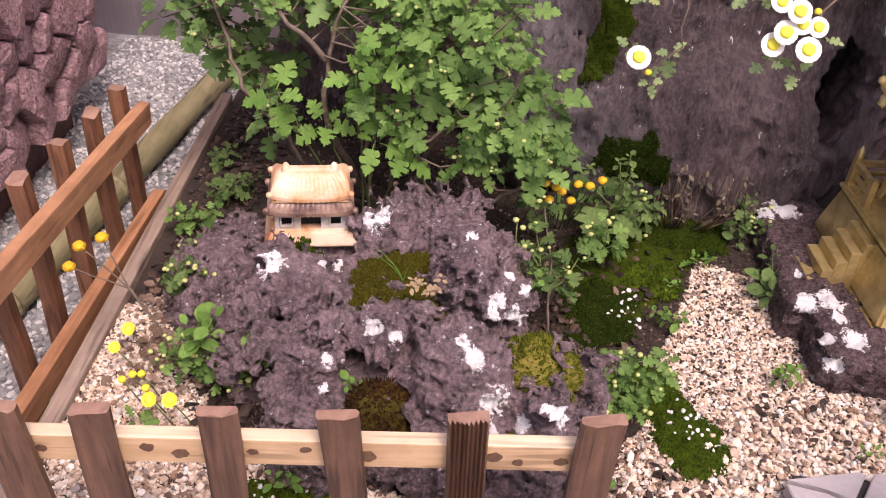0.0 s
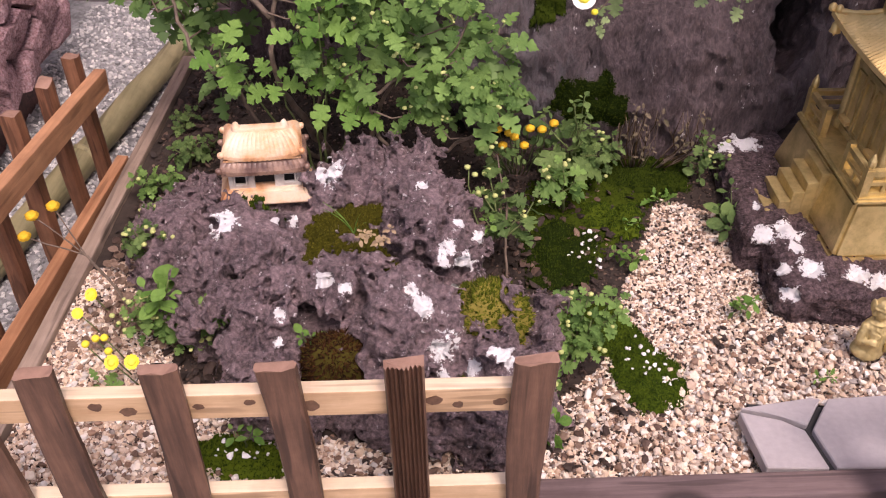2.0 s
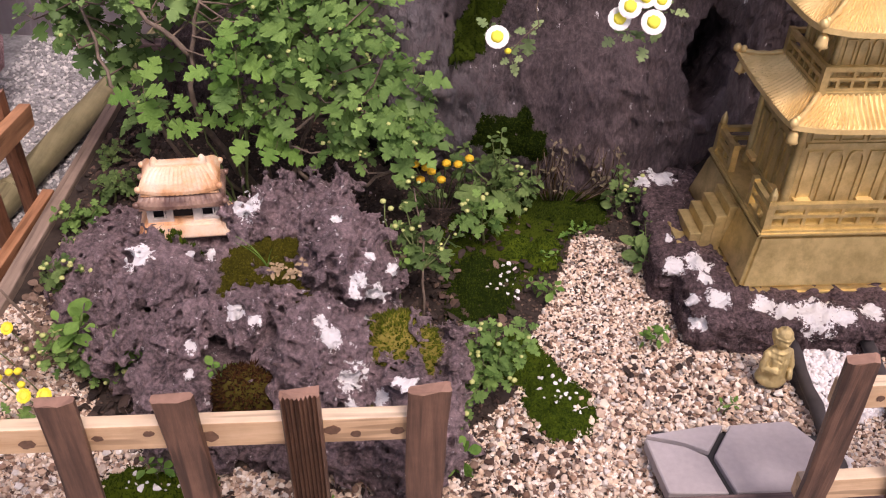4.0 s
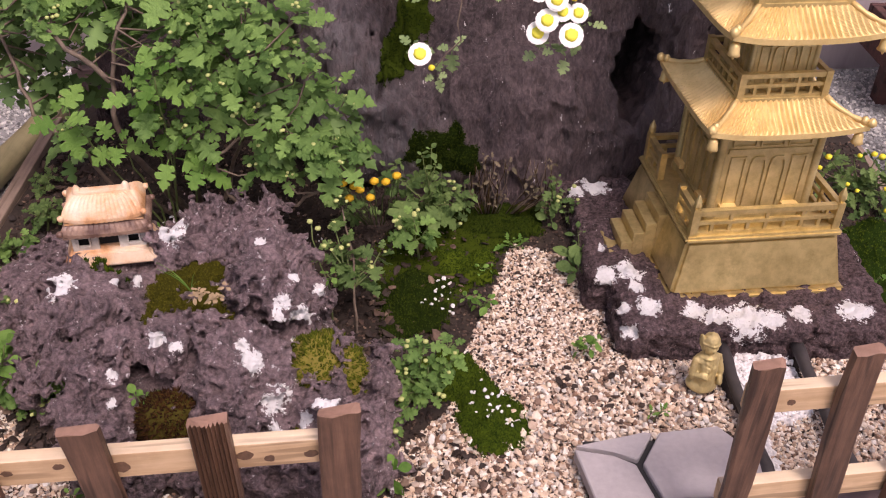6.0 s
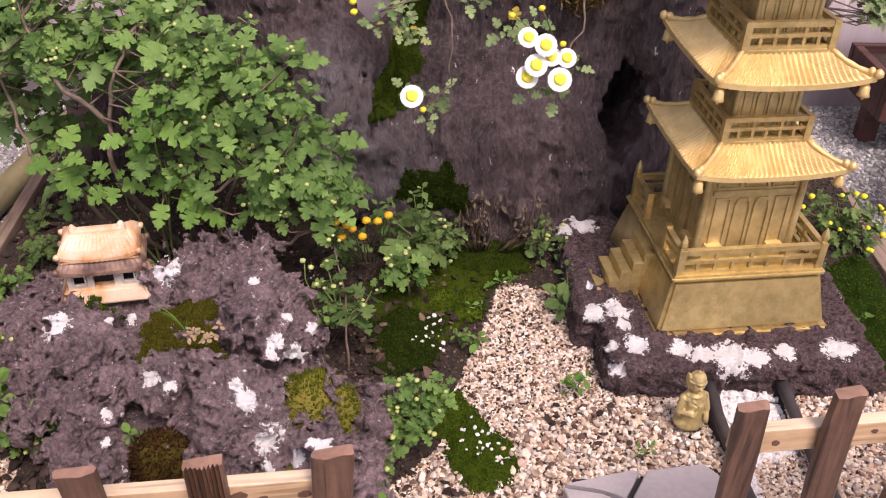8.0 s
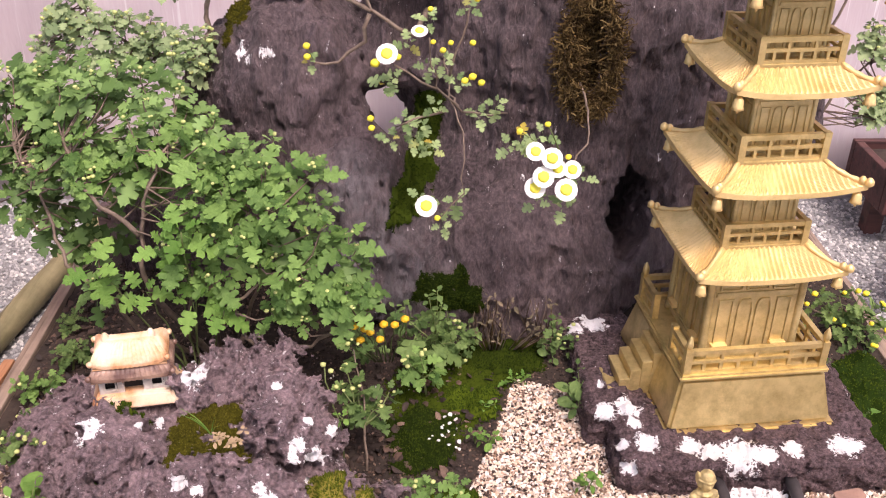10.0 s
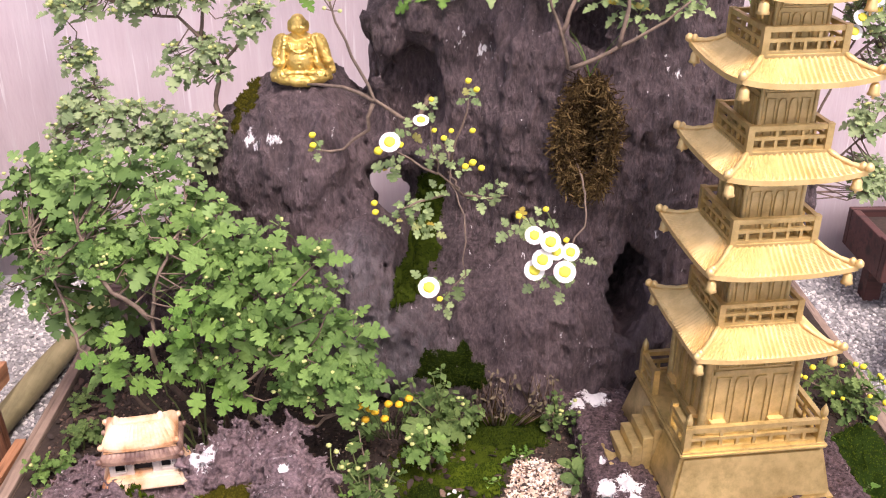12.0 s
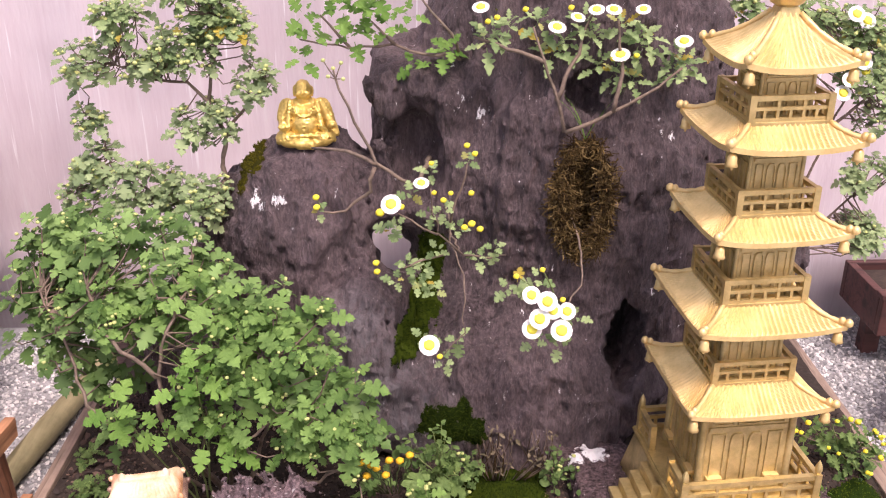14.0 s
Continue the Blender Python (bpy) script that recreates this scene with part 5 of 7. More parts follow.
# ---- loose stones ----
def pebbles(name, zone, count, size, mat, label, trees, seed, flat=0.75, layer=0.3, parent=None, base=None):
    """Many small angular stones thrown over zones of the plan, in one mesh."""
    rs = np.random.RandomState(seed)
    b = bmesh.new()
    bmesh.ops.create_icosphere(b, subdivisions=1, radius=1.0)
    bv = np.array([w.co for w in b.verts], np.float32)
    bf = np.array([[w.index for w in q.verts] for q in b.faces])
    b.free()
    shapes = []
    for _ in range(10):
        k = bv * (1 + rs.uniform(-0.32, 0.25, (len(bv), 1)))
        n = rs.randn(4, 3)
        n /= np.linalg.norm(n, axis=1)[:, None]
        for pl in n:
            over = k @ pl - 0.62
            k = k - np.maximum(over, 0)[:, None] * pl
        shapes.append(k)
    verts, faces, made, tries = [], [], 0, 0
    xs = [x for poly in zone for x, _ in poly]
    ys = [y for poly in zone for _, y in poly]
    while made < count and tries < count * 20:
        tries += 1
        x, y = rs.uniform(min(xs), max(xs)), rs.uniform(min(ys), max(ys))
        if not any(inside_poly(x, y, poly) for poly in zone):
            continue
        if base is None:
            hit = drop(trees, x, y, 0.3)
            if hit is None:
                continue
            z = hit[0].z
        else:
            z = base
        s = size * rs.uniform(0.55, 1.15) * rs.uniform(0.7, 1.0)
        sc = np.array([s * rs.uniform(0.8, 1.3), s * rs.uniform(0.7, 1.1), s * flat * rs.uniform(0.7, 1.1)])
        e = np.array(Euler((rs.uniform(-0.6, 0.6), rs.uniform(-0.6, 0.6), rs.uniform(0, 6.28))).to_matrix())
        k = (shapes[rs.randint(10)] * sc) @ e.T + (x, y, z + s * layer * rs.uniform(0.1, 1.6))
        faces.append(bf + len(verts) * len(bv))
        verts.append(k)
        made += 1
    ob = mesh_object(name, np.concatenate(verts).tolist(), np.concatenate(faces), mat, parent, smooth=False)
    return tagged(ob, label, name.replace("_", " "), kind="stuff")


pebbles("gravel", [[(0.40, 0.795), (0.83, 0.83), (0.80, 1.10), (0.69, 1.09), (0.67, 1.30), (0.55, 1.34), (0.51, 1.22), (0.47, 1.12), (0.44, 1.0), (0.36, 0.92)],
                   [(-0.25, 0.742), (0.45, 0.80), (0.40, 0.86), (0.15, 0.86), (0.02, 0.88), (-0.08, 0.92), (-0.10, 1.02), (-0.20, 1.15), (-0.25, 1.12)],
                   [(0.82, 0.84), (1.18, 0.86), (1.18, 1.10), (0.93, 1.09), (0.91, 0.99), (0.825, 0.99)]], 52000, 0.0041, GRAVEL, "pinkish cream and white fine gravel covering the bed", tops, 11)
pebbles("white_stone_chips", [[(0.825, 0.985), (0.85, 0.96), (0.89, 0.975), (0.915, 0.99), (0.918, 1.105), (0.826, 1.095)], [(0.824, 0.87), (0.842, 0.87), (0.842, 0.985), (0.824, 0.985)]], 1500, 0.0055, WHITE_STONE, "white stone chips filling the path between bars", tops, 12, layer=0.6)
pebbles("grey_gravel", [[(-0.66, 1.0), (-0.29, 1.0), (-0.29, 1.9), (-0.15, 2.28), (-0.66, 2.28)], [(1.22, 1.3), (1.7, 1.5), (1.7, 2.28), (1.22, 2.28)], [(-0.3, 1.96), (0.3, 1.96), (0.3, 2.28), (-0.3, 2.28)]], 17000, 0.007, GREY_GRAVEL, "loose blue-grey gravel chips round the bed", tops, 13, base=GROUND_Z)
pebbles("soil_crumbs", [[(-0.23, 1.05), (0.55, 1.0), (0.62, 1.42), (-0.23, 1.68)], [(0.30, 0.82), (0.46, 0.82), (0.46, 1.0), (0.34, 1.0)], [(-0.12, 0.84), (0.02, 0.84), (0.0, 1.0), (-0.16, 1.05)], [(0.60, 1.0), (0.74, 1.0), (0.72, 1.08), (0.62, 1.06)], [(1.05, 1.05), (1.18, 1.05), (1.18, 1.6), (1.05, 1.6)], [(0.50, 1.28), (0.69, 1.28), (0.68, 1.46), (0.48, 1.46)], [(0.62, 1.08), (0.70, 1.08), (0.69, 1.28), (0.64, 1.28)]], 19000, 0.0036, DIRT_BITS, "dark bark bits and soil crumbs between the plants", tops, 14)

pebbles("dark_crumbs", [[(0.40, 0.80), (0.83, 0.83), (0.80, 1.10), (0.69, 1.09), (0.67, 1.30), (0.55, 1.34), (0.47, 1.12), (0.36, 0.92)], [(0.92, 0.85), (1.17, 0.87), (1.17, 1.09), (0.93, 1.08)]], 1500, 0.0034, DIRT_BITS, "dark soil crumbs scattered over the gravel", tops, 21, layer=1.3)
pebbles("loose_pebbles", [[(0.36, 0.80), (0.83, 0.83), (0.80, 1.07), (0.60, 1.06), (0.42, 0.96)], [(-0.23, 0.745), (0.42, 0.80), (0.38, 0.85), (0.02, 0.87), (-0.10, 0.92), (-0.22, 1.05)], [(0.92, 0.85), (1.17, 0.87), (1.17, 1.09), (0.93, 1.08)]], 5200, 0.0058, GRAVEL, "larger cream and white pebbles lying on the gravel", tops, 22, layer=1.0)

# ---- moss ----
def moss_patch(poly, trees, height, mat, label, seed, spikes=1500, tall=0.004, step=0.005, upright=False, sink=0.0, name="moss", ragged=1.0, level=None):
    """A soft cushion that follows its support, furred with tiny shoots. upright: it grows on a face seen along y."""
    rnd = random.Random(seed)
    xs, ys = [p[0] for p in poly], [p[1] for p in poly]
    cast = push if upright else drop
    cx, cy = sum(xs) / len(xs), sum(ys) / len(ys)

    def rim(x, y):
        best = 9.0
        for (x0, y0), (x1, y1) in zip(poly, poly[1:] + poly[:1]):
            dx, dy = x1 - x0, y1 - y0
            t = max(0, min(1, ((x - x0) * dx + (y - y0) * dy) / (dx * dx + dy * dy)))
            best = min(best, math.hypot(x - x0 - t * dx, y - y0 - t * dy))
        return best if inside_poly(x, y, poly) else -best

    half = max(0.004, max(rim(cx, cy), 0.01))
    verts, index, faces = [], {}, []
    nx, ny = int((max(xs) - min(xs)) / step) + 3, int((max(ys) - min(ys)) / step) + 3
    normals = {}
    for j in range(ny):
        for i in range(nx):
            x, y = min(xs) - step + i * step, min(ys) - step + j * step
            e = rim(x, y) + 0.016 * ragged * noise.noise(Vector((x * 34, y * 34, seed))) + 0.007 * ragged * noise.noise(Vector((x * 75, y * 75, seed))) + 0.004 * noise.noise(Vector((x * 170, y * 170, seed)))
            if e < -0.001:
                continue
            hit = cast(trees, x, y)
            if hit is None:
                continue
            swell = height * min(1.0, max(0.0, e / (half * 0.7))) ** 0.5 * (0.75 + 0.6 * noise.noise(Vector((x * 32, y * 32, seed + 5))) + 0.35 * noise.noise(Vector((x * 90, y * 90, seed + 8)))) - 0.0015 - sink
            swell += 0.0014 * noise.noise(Vector((x * 300, y * 300, 1)))
            if level is not None and hit[0].z > level + 0.020:
                continue
            co = (Vector((x, y, level)) if level is not None else hit[0]) + (hit[1] if upright else Vector((0, 0, 1))) * swell
            index[i, j] = len(verts)
            normals[i, j] = (hit[1] + (Vector((0, -0.3, 0.6)) if upright else Vector((0, 0, 1.2)))).normalized()
            verts.append(co)
    for (i, j) in index:
        q = [(i, j), (i + 1, j), (i + 1, j + 1), (i, j + 1)]
        if all(k in index for k in q):
            faces.append([index[k] for k in q][::-1 if upright else 1])
    keys = list(index)
    if not keys:
        return None
    for _ in range(spikes):
        i, j = keys[rnd.randrange(len(keys))]
        p = verts[index[i, j]] + Vector((rnd.uniform(-step, step) * 0.6, rnd.uniform(-step, step) * 0.6 * (0.2 if upright else 1), rnd.uniform(-step, step) * 0.6 * (1 if upright else 0.1)))
        n = (normals[i, j] + Vector((rnd.uniform(-0.7, 0.7), rnd.uniform(-0.7, 0.7), rnd.uniform(-0.4, 0.5)))).normalized()
        a = n.orthogonal().normalized()
        b = n.cross(a)
        w, h = rnd.uniform(0.0007, 0.0016), tall * rnd.uniform(0.3, 0.85)
        k = len(verts)
        ang = rnd.uniform(0, 6.28)
        for m in range(3):
            t = ang + m * 2.094
            verts.append(p + w * (math.cos(t) * a + math.sin(t) * b) - n * 0.001)
        verts.append(p + n * h)
        faces += [[k, k + 1, k + 3], [k + 1, k + 2, k + 3], [k + 2, k, k + 3]]
    ob = mesh_object(name, [tuple(w) for w in verts], faces, mat)
    return tagged(ob, label, "moss", "moss cushions", kind="stuff")


def moss_ball(at, radii, mat, label, seed, shoots, tall):
    """A bulging moss cushion, furred all over with tiny shoots."""
    rnd = random.Random(seed)
    b = bmesh.new()
    bmesh.ops.create_icosphere(b, subdivisions=4, radius=1.0)
    for w in b.verts:
        d = w.co.copy()
        k = 1 + 0.08 * noise.noise(d * 2.2 + Vector((seed, 0, 0))) + 0.10 * noise.noise(d * 6 + Vector((seed, 3, 0))) + 0.05 * noise.noise(d * 15)
        w.co = Vector((d.x * radii[0], d.y * radii[1], d.z * radii[2])) * k
    b.normal_update()
    base = [(w.co.copy(), w.normal.copy()) for w in b.verts]
    verts = [w for w, _ in base]
    faces = [[w.index for w in q.verts] for q in b.faces]
    b.free()
    for _ in range(shoots):
        c, n = base[rnd.randrange(len(base))]
        p = c + Vector([rnd.uniform(-0.003, 0.003) for _ in range(3)])
        n = (n + Vector((rnd.uniform(-0.6, 0.6), rnd.uniform(-0.6, 0.6), rnd.uniform(-0.3, 0.6)))).normalized()
        a = n.orthogonal().normalized()
        e = n.cross(a)
        w, h, k = rnd.uniform(0.0008, 0.0018), tall * rnd.uniform(0.4, 1.3), len(verts)
        turn = rnd.uniform(0, 6.28)
        for m in range(3):
            t = turn + m * 2.094
            verts.append(p + w * (math.cos(t) * a + math.sin(t) * e) - n * 0.002)
        verts.append(p + n * h)
        faces += [[k, k + 1, k + 3], [k + 1, k + 2, k + 3], [k + 2, k, k + 3]]
    ob = mesh_object("moss", [tuple(w) for w in verts], faces, mat)
    ob.location = at
    return tagged(ob, label, "moss", "moss cushions", kind="stuff")


low_tops = support(soil_bed, rock_low)
wall_face = support(rock_big)
moss_patch([(0.072, 1.10), (0.12, 1.13), (0.185, 1.135), (0.20, 1.07), (0.185, 0.99), (0.15, 0.955), (0.11, 0.96), (0.07, 1.03)], low_tops, 0.014, MOSS_OLIVE, "olive-brown moss filling a hollow of the low rock", 1, 9000, 0.0032, level=0.134)
moss_ball((0.121, 0.893, 0.080), (0.040, 0.026, 0.046), MOSS_BROWN, "reddish-brown moss filling a niche of the low rock", 2, 5000, 0.006)
moss_ball((0.197, 0.886, 0.102), (0.024, 0.018, 0.020), MOSS_YELLOW, "small yellow-green moss tuft on the low rock", 3, 2000, 0.0045)
moss_ball((0.272, 0.872, 0.083), (0.020, 0.014, 0.013), MOSS_YELLOW, "small yellow-green moss tuft on the low rock", 8, 1200, 0.004)
moss_ball((0.290, 0.944, 0.094), (0.052, 0.046, 0.068), MOSS_YELLOW, "domed yellow-green moss cushion beside the low rock", 4, 16000, 0.0036)
moss_ball((0.352, 0.985, 0.035), (0.024, 0.028, 0.050), MOSS_YELLOW, "small yellow-green moss cushion by the low rock", 9, 2500, 0.006)
moss_patch([(0.395, 1.09), (0.44, 1.115), (0.474, 1.104), (0.502, 1.05), (0.541, 1.0), (0.545, 0.965), (0.530, 0.935), (0.505, 0.919), (0.472, 0.922), (0.449, 0.958), (0.445, 1.006), (0.41, 1.04)], tops, 0.020, MOSS, "bright green moss tongue spreading over gravel", 5, 9000, 0.0032, ragged=0.3)
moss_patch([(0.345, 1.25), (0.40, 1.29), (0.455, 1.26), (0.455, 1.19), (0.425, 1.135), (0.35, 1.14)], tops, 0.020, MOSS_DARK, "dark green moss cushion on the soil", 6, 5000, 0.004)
moss_patch([(0.43, 1.325), (0.52, 1.325), (0.528, 1.265), (0.494, 1.243), (0.435, 1.28)], tops, 0.020, MOSS, "green moss cushion on the soil", 7, 3500, 0.004)
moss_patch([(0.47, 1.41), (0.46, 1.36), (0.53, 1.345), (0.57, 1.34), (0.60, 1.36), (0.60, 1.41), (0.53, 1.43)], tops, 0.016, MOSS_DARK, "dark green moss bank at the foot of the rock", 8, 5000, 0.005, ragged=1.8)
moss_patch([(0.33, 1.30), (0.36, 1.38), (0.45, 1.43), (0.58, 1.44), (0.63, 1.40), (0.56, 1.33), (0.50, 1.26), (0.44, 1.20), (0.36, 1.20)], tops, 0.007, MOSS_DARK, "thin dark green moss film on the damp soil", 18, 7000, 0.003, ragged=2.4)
moss_patch([(-0.045, 0.855), (0.02, 0.868), (0.085, 0.855), (0.10, 0.80), (0.0, 0.79), (-0.045, 0.80)], tops, 0.018, MOSS, "green moss cushion behind the front board", 9, 3000, 0.004)
moss_patch([(1.06, 1.36), (1.17, 1.40), (1.17, 1.12), (1.08, 1.14), (1.06, 1.20)], tops, 0.020, MOSS, "green moss beside the lava slab", 10, 4000, 0.004)
# the next two sit in shade, which their moss colour already includes
moss_patch([(0.395, 0.42), (0.44, 0.40), (0.425, 0.30), (0.40, 0.24), (0.35, 0.215), (0.345, 0.28), (0.385, 0.33)], wall_face, 0.008, MOSS_DARK, "green moss in a channel of the rock, recess shade in its colour", 11, 3500, 0.005, step=0.003, upright=True)
moss_patch([(0.40, 0.15), (0.47, 0.17), (0.51, 0.10), (0.42, 0.07), (0.38, 0.10)], wall_face, 0.008, MOSS_DARK, "moss at the base of the rock, shade in its colour", 12, 3500, 0.005, step=0.003, upright=True)
moss_patch([(0.07, 0.56), (0.115, 0.595), (0.145, 0.585), (0.11, 0.53), (0.085, 0.48)], wall_face, 0.008, MOSS_OLIVE, "olive moss on the rock shoulder", 13, 2500, 0.005, step=0.003, upright=True)
moss_patch([(0.52, 1.60), (0.66, 1.60), (0.66, 1.72), (0.52, 1.70)], support(rock_big), 0.012, MOSS_YELLOW, "yellow-green moss on the rock top", 14, 3000, 0.006)
moss_patch([(-0.02, 1.12), (0.03, 1.125), (0.03, 1.09), (-0.02, 1.09)], low_tops, 0.012, MOSS, "small green moss below the ornament", 15, 900, 0.006)


# ---- root mat in the rock hollow ----
def root_mat(cx, cy, cz, rx, rz, count, seed):
    rnd = random.Random(seed)
    bm = bmesh.new()
    for _ in range(count):
        a, r = rnd.uniform(0, 6.28), math.sqrt(rnd.random())
        x, z = cx + rx * r * math.cos(a), cz + rz * r * math.sin(a)
        hit = push(wall_face, x, z)
        if hit is None:
            continue
        p = hit[0] - Vector((0, rnd.uniform(0.0, 0.022), 0))
        d = Vector((rnd.uniform(-1, 1), rnd.uniform(-0.6, 0.2), rnd.uniform(-1.2, 0.6))).normalized()
        pts = [p.copy()]
        for _ in range(5):
            d = (d + 1.1 * Vector((rnd.uniform(-1, 1), rnd.uniform(-0.5, 0.4), rnd.uniform(-1, 0.95)))).normalized()
            p = p + d * rnd.uniform(0.003, 0.007)
            pts.append(p.copy())
        tube(bm, pts, rnd.uniform(0.0004, 0.0012), 3, False)
    ob = part("root_mat", bm, ROOTS)
    return tagged(ob, "tangled brown fibrous roots in a rock hollow", "roots", kind="stuff")


root_mat(0.660, 1.5, 0.502, 0.048, 0.098, 4200, 3)


# ---- leaves and flowers ----
def leaf_mesh(kind, mat, variant):
    rnd = random.Random(variant * 13 + len(kind))
    if kind == "lobed":
        half = [(0.018, 0.0), (0.022, 0.20), (0.10, 0.215), (0.22, 0.19), (0.31, 0.22), (0.30, 0.28), (0.35, 0.33), (0.28, 0.385), (0.16, 0.41), (0.15, 0.45), (0.26, 0.47), (0.37, 0.49), (0.40, 0.55), (0.35, 0.59), (0.36, 0.65), (0.26, 0.67), (0.14, 0.66), (0.15, 0.71), (0.23, 0.75), (0.24, 0.81), (0.17, 0.84), (0.15, 0.91), (0.07, 0.92)]
        wide = rnd.uniform(0.82, 1.12)
        half = [(x * wide, y) for x, y in half]
        half = [(x * rnd.uniform(0.88, 1.12), y * rnd.uniform(0.97, 1.03)) for x, y in half]
    elif kind == "narrow":
        half = [(0.018, 0.0), (0.022, 0.22), (0.09, 0.25), (0.17, 0.27), (0.19, 0.33), (0.13, 0.38), (0.08, 0.42), (0.16, 0.46), (0.24, 0.50), (0.25, 0.56), (0.18, 0.61), (0.10, 0.64), (0.15, 0.69), (0.19, 0.75), (0.15, 0.81), (0.10, 0.85), (0.09, 0.93), (0.04, 0.97)]
    else:
        half = [(0.03, 0.0), (0.04, 0.18), (0.20, 0.30), (0.30, 0.50), (0.28, 0.70), (0.16, 0.90)]
    droop, cup, twist = rnd.uniform(0.06, 0.40), rnd.uniform(0.02, 0.30), rnd.uniform(-0.3, 0.3)

    def lift(x, y):
        return cup * abs(x) - droop * y * y + twist * x * y + 0.03 * math.sin(9 * y + 7 * abs(x))

    bm = bmesh.new()
    mid_y = [0.0, 0.2, 0.4, 0.6, 0.8, 1.0]
    mid = [bm.verts.new((0, y, lift(0, y) - 0.015)) for y in mid_y]
    for s in (-1, 1):
        edge = [bm.verts.new((s * x, y, lift(s * x, y))) for x, y in half] + [mid[-1]]
        prev_m, prev_e = mid[0], edge[0]
        mi = 0
        for k in range(1, len(edge)):
            y = edge[k].co.y
            want = min(range(6), key=lambda q: abs(mid_y[q] - min(y, 1.0) * 0.95))
            want = max(want, mi)
            e = edge[k]
            if e is not prev_m:
                try:
                    bm.faces.new((prev_m, prev_e, e) if s < 0 else (prev_m, e, prev_e))
                except ValueError:
                    pass
            while mi < want:
                nm = mid[mi + 1]
                if nm is not e:
                    try:
                        bm.faces.new((mid[mi], e, nm) if s < 0 else (mid[mi], nm, e))
                    except ValueError:
                        pass
                mi += 1
            prev_m, prev_e = mid[mi], e
    me = bpy.data.meshes.new("leaf")
    bm.to_mesh(me)
    bm.free()
    me.materials.append(mat)
    me.shade_smooth()
    return me


LEAF_SETS = {}


def leaf_set(kind, mat):
    if (kind, mat.name) not in LEAF_SETS:
        LEAF_SETS[kind, mat.name] = [leaf_mesh(kind, mat, k) for k in range(6)]
    return LEAF_SETS[kind, mat.name]


def leaf_pose(p, d, up, size):
    d = d.normalized()
    x = d.cross(up)
    if x.length < 1e-3:
        x = d.orthogonal()
    x.normalize()
    n = x.cross(d)
    m = Matrix((x, d, n)).transposed().to_4x4()
    return Matrix.Translation(p) @ m @ Matrix.Diagonal((size, size, size, 1))


def rosette(tip, axis, n, size, rnd, reach=0.4):
    axis = axis.normalized()
    a = axis.orthogonal().normalized()
    b = axis.cross(a)
    out, turn = [], rnd.uniform(0, 6.28)
    for k in range(n):
        t = turn + k * 2.4
        inner = k / max(1, n - 1)
        el = radians(-12 + 62 * inner + rnd.uniform(-12, 12))
        d = math.cos(el) * (math.cos(t) * a + math.sin(t) * b) + math.sin(el) * axis
        s = size * (1.1 - 0.6 * inner) * rnd.uniform(0.8, 1.15)
        base = tip - axis * size * reach * (1 - inner)
        up = (axis * 0.7 + Vector((rnd.uniform(-0.45, 0.45), rnd.uniform(-0.6, 0.15), 0.8))).normalized()
        out.append(leaf_pose(base + d * size * 0.12, d, up, s))
    return out


def dress(ob, leaves, kind, mat, mass_mat, limit=300):
    """Hang the leaves on a plant: the foremost as parts of their own, the rest as one mass."""
    origin = Matrix.Translation(-ob.matrix_basis.translation)
    leaves = sorted(leaves, key=lambda m: m.translation.y - 0.3 * m.translation.z)
    variants = leaf_set(kind, mat)
    rnd = random.Random(len(leaves))
    for m in leaves[:limit]:
        o = new("leaf", variants[rnd.randrange(len(variants))])
        o.parent = ob
        o.matrix_basis = origin @ m
    rest = leaves[limit:]
    if rest:
        shapes = [([v.co.copy() for v in me.vertices], [list(p.vertices) for p in me.polygons]) for me in leaf_set(kind, mass_mat)]
        verts, faces = [], []
        for m in rest:
            vs, fs = shapes[rnd.randrange(len(shapes))]
            k, mm = len(verts), origin @ m
            verts += [tuple(mm @ v) for v in vs]
            faces += [[i + k for i in q] for q in fs]
        tagged(mesh_object("inner_leaves", verts, faces, mass_mat, ob), kind="stuff")


def small_ball(name, mat, r, flat=0.8, rough=0.1, sub=2):
    b = bmesh.new()
    bmesh.ops.create_icosphere(b, subdivisions=sub, radius=r)
    for v in b.verts:
        v.co *= 1 + rough * noise.noise(v.co.normalized() * 4)
        v.co.z *= flat
    me = bpy.data.meshes.new(name)
    b.to_mesh(me)
    b.free()
    me.materials.append(mat)
    me.shade_smooth()
    return me


BUD_ME = small_ball("bud", BUD, 0.0042, 0.85, 0.1, 1)
POM_ME = small_ball("bloom", POM, 0.0085, 0.8, 0.35, 3)
YBUD_ME = small_ball("bud", PETAL_Y, 0.006, 0.9, 0.2, 2)


def petal_ring(name, mat, r, n, width, cup):
    b = bmesh.new()
    for ring, (rr, zz) in enumerate(((1.0, 0.0), (0.86, 0.0012))):
        for k in range(n):
            t = 2 * math.pi * (k + 0.5 * ring) / n
            c, s = math.cos(t), math.sin(t)
            rows_ = []
            for q, w in ((0.2, 0.35), (0.5, 0.9), (0.82, 1.0), (0.96, 0.7), (1.0, 0.3)):
                rad = r * rr * q
                z = zz + cup * r * q * q - 0.10 * r * max(0, q - 0.6)
                rows_.append([b.verts.new((rad * c - sg * width * w * s, rad * s + sg * width * w * c, z - 0.0006 * sg * sg)) for sg in (-0.5, 0.0, 0.5)])
            for r0, r1 in zip(rows_, rows_[1:]):
                for m in range(2):
                    b.faces.new((r0[m], r1[m], r1[m + 1], r0[m + 1]))
    me = bpy.data.meshes.new(name)
    b.to_mesh(me)
    b.free()
    me.materials.append(mat)
    me.shade_smooth()
    return me


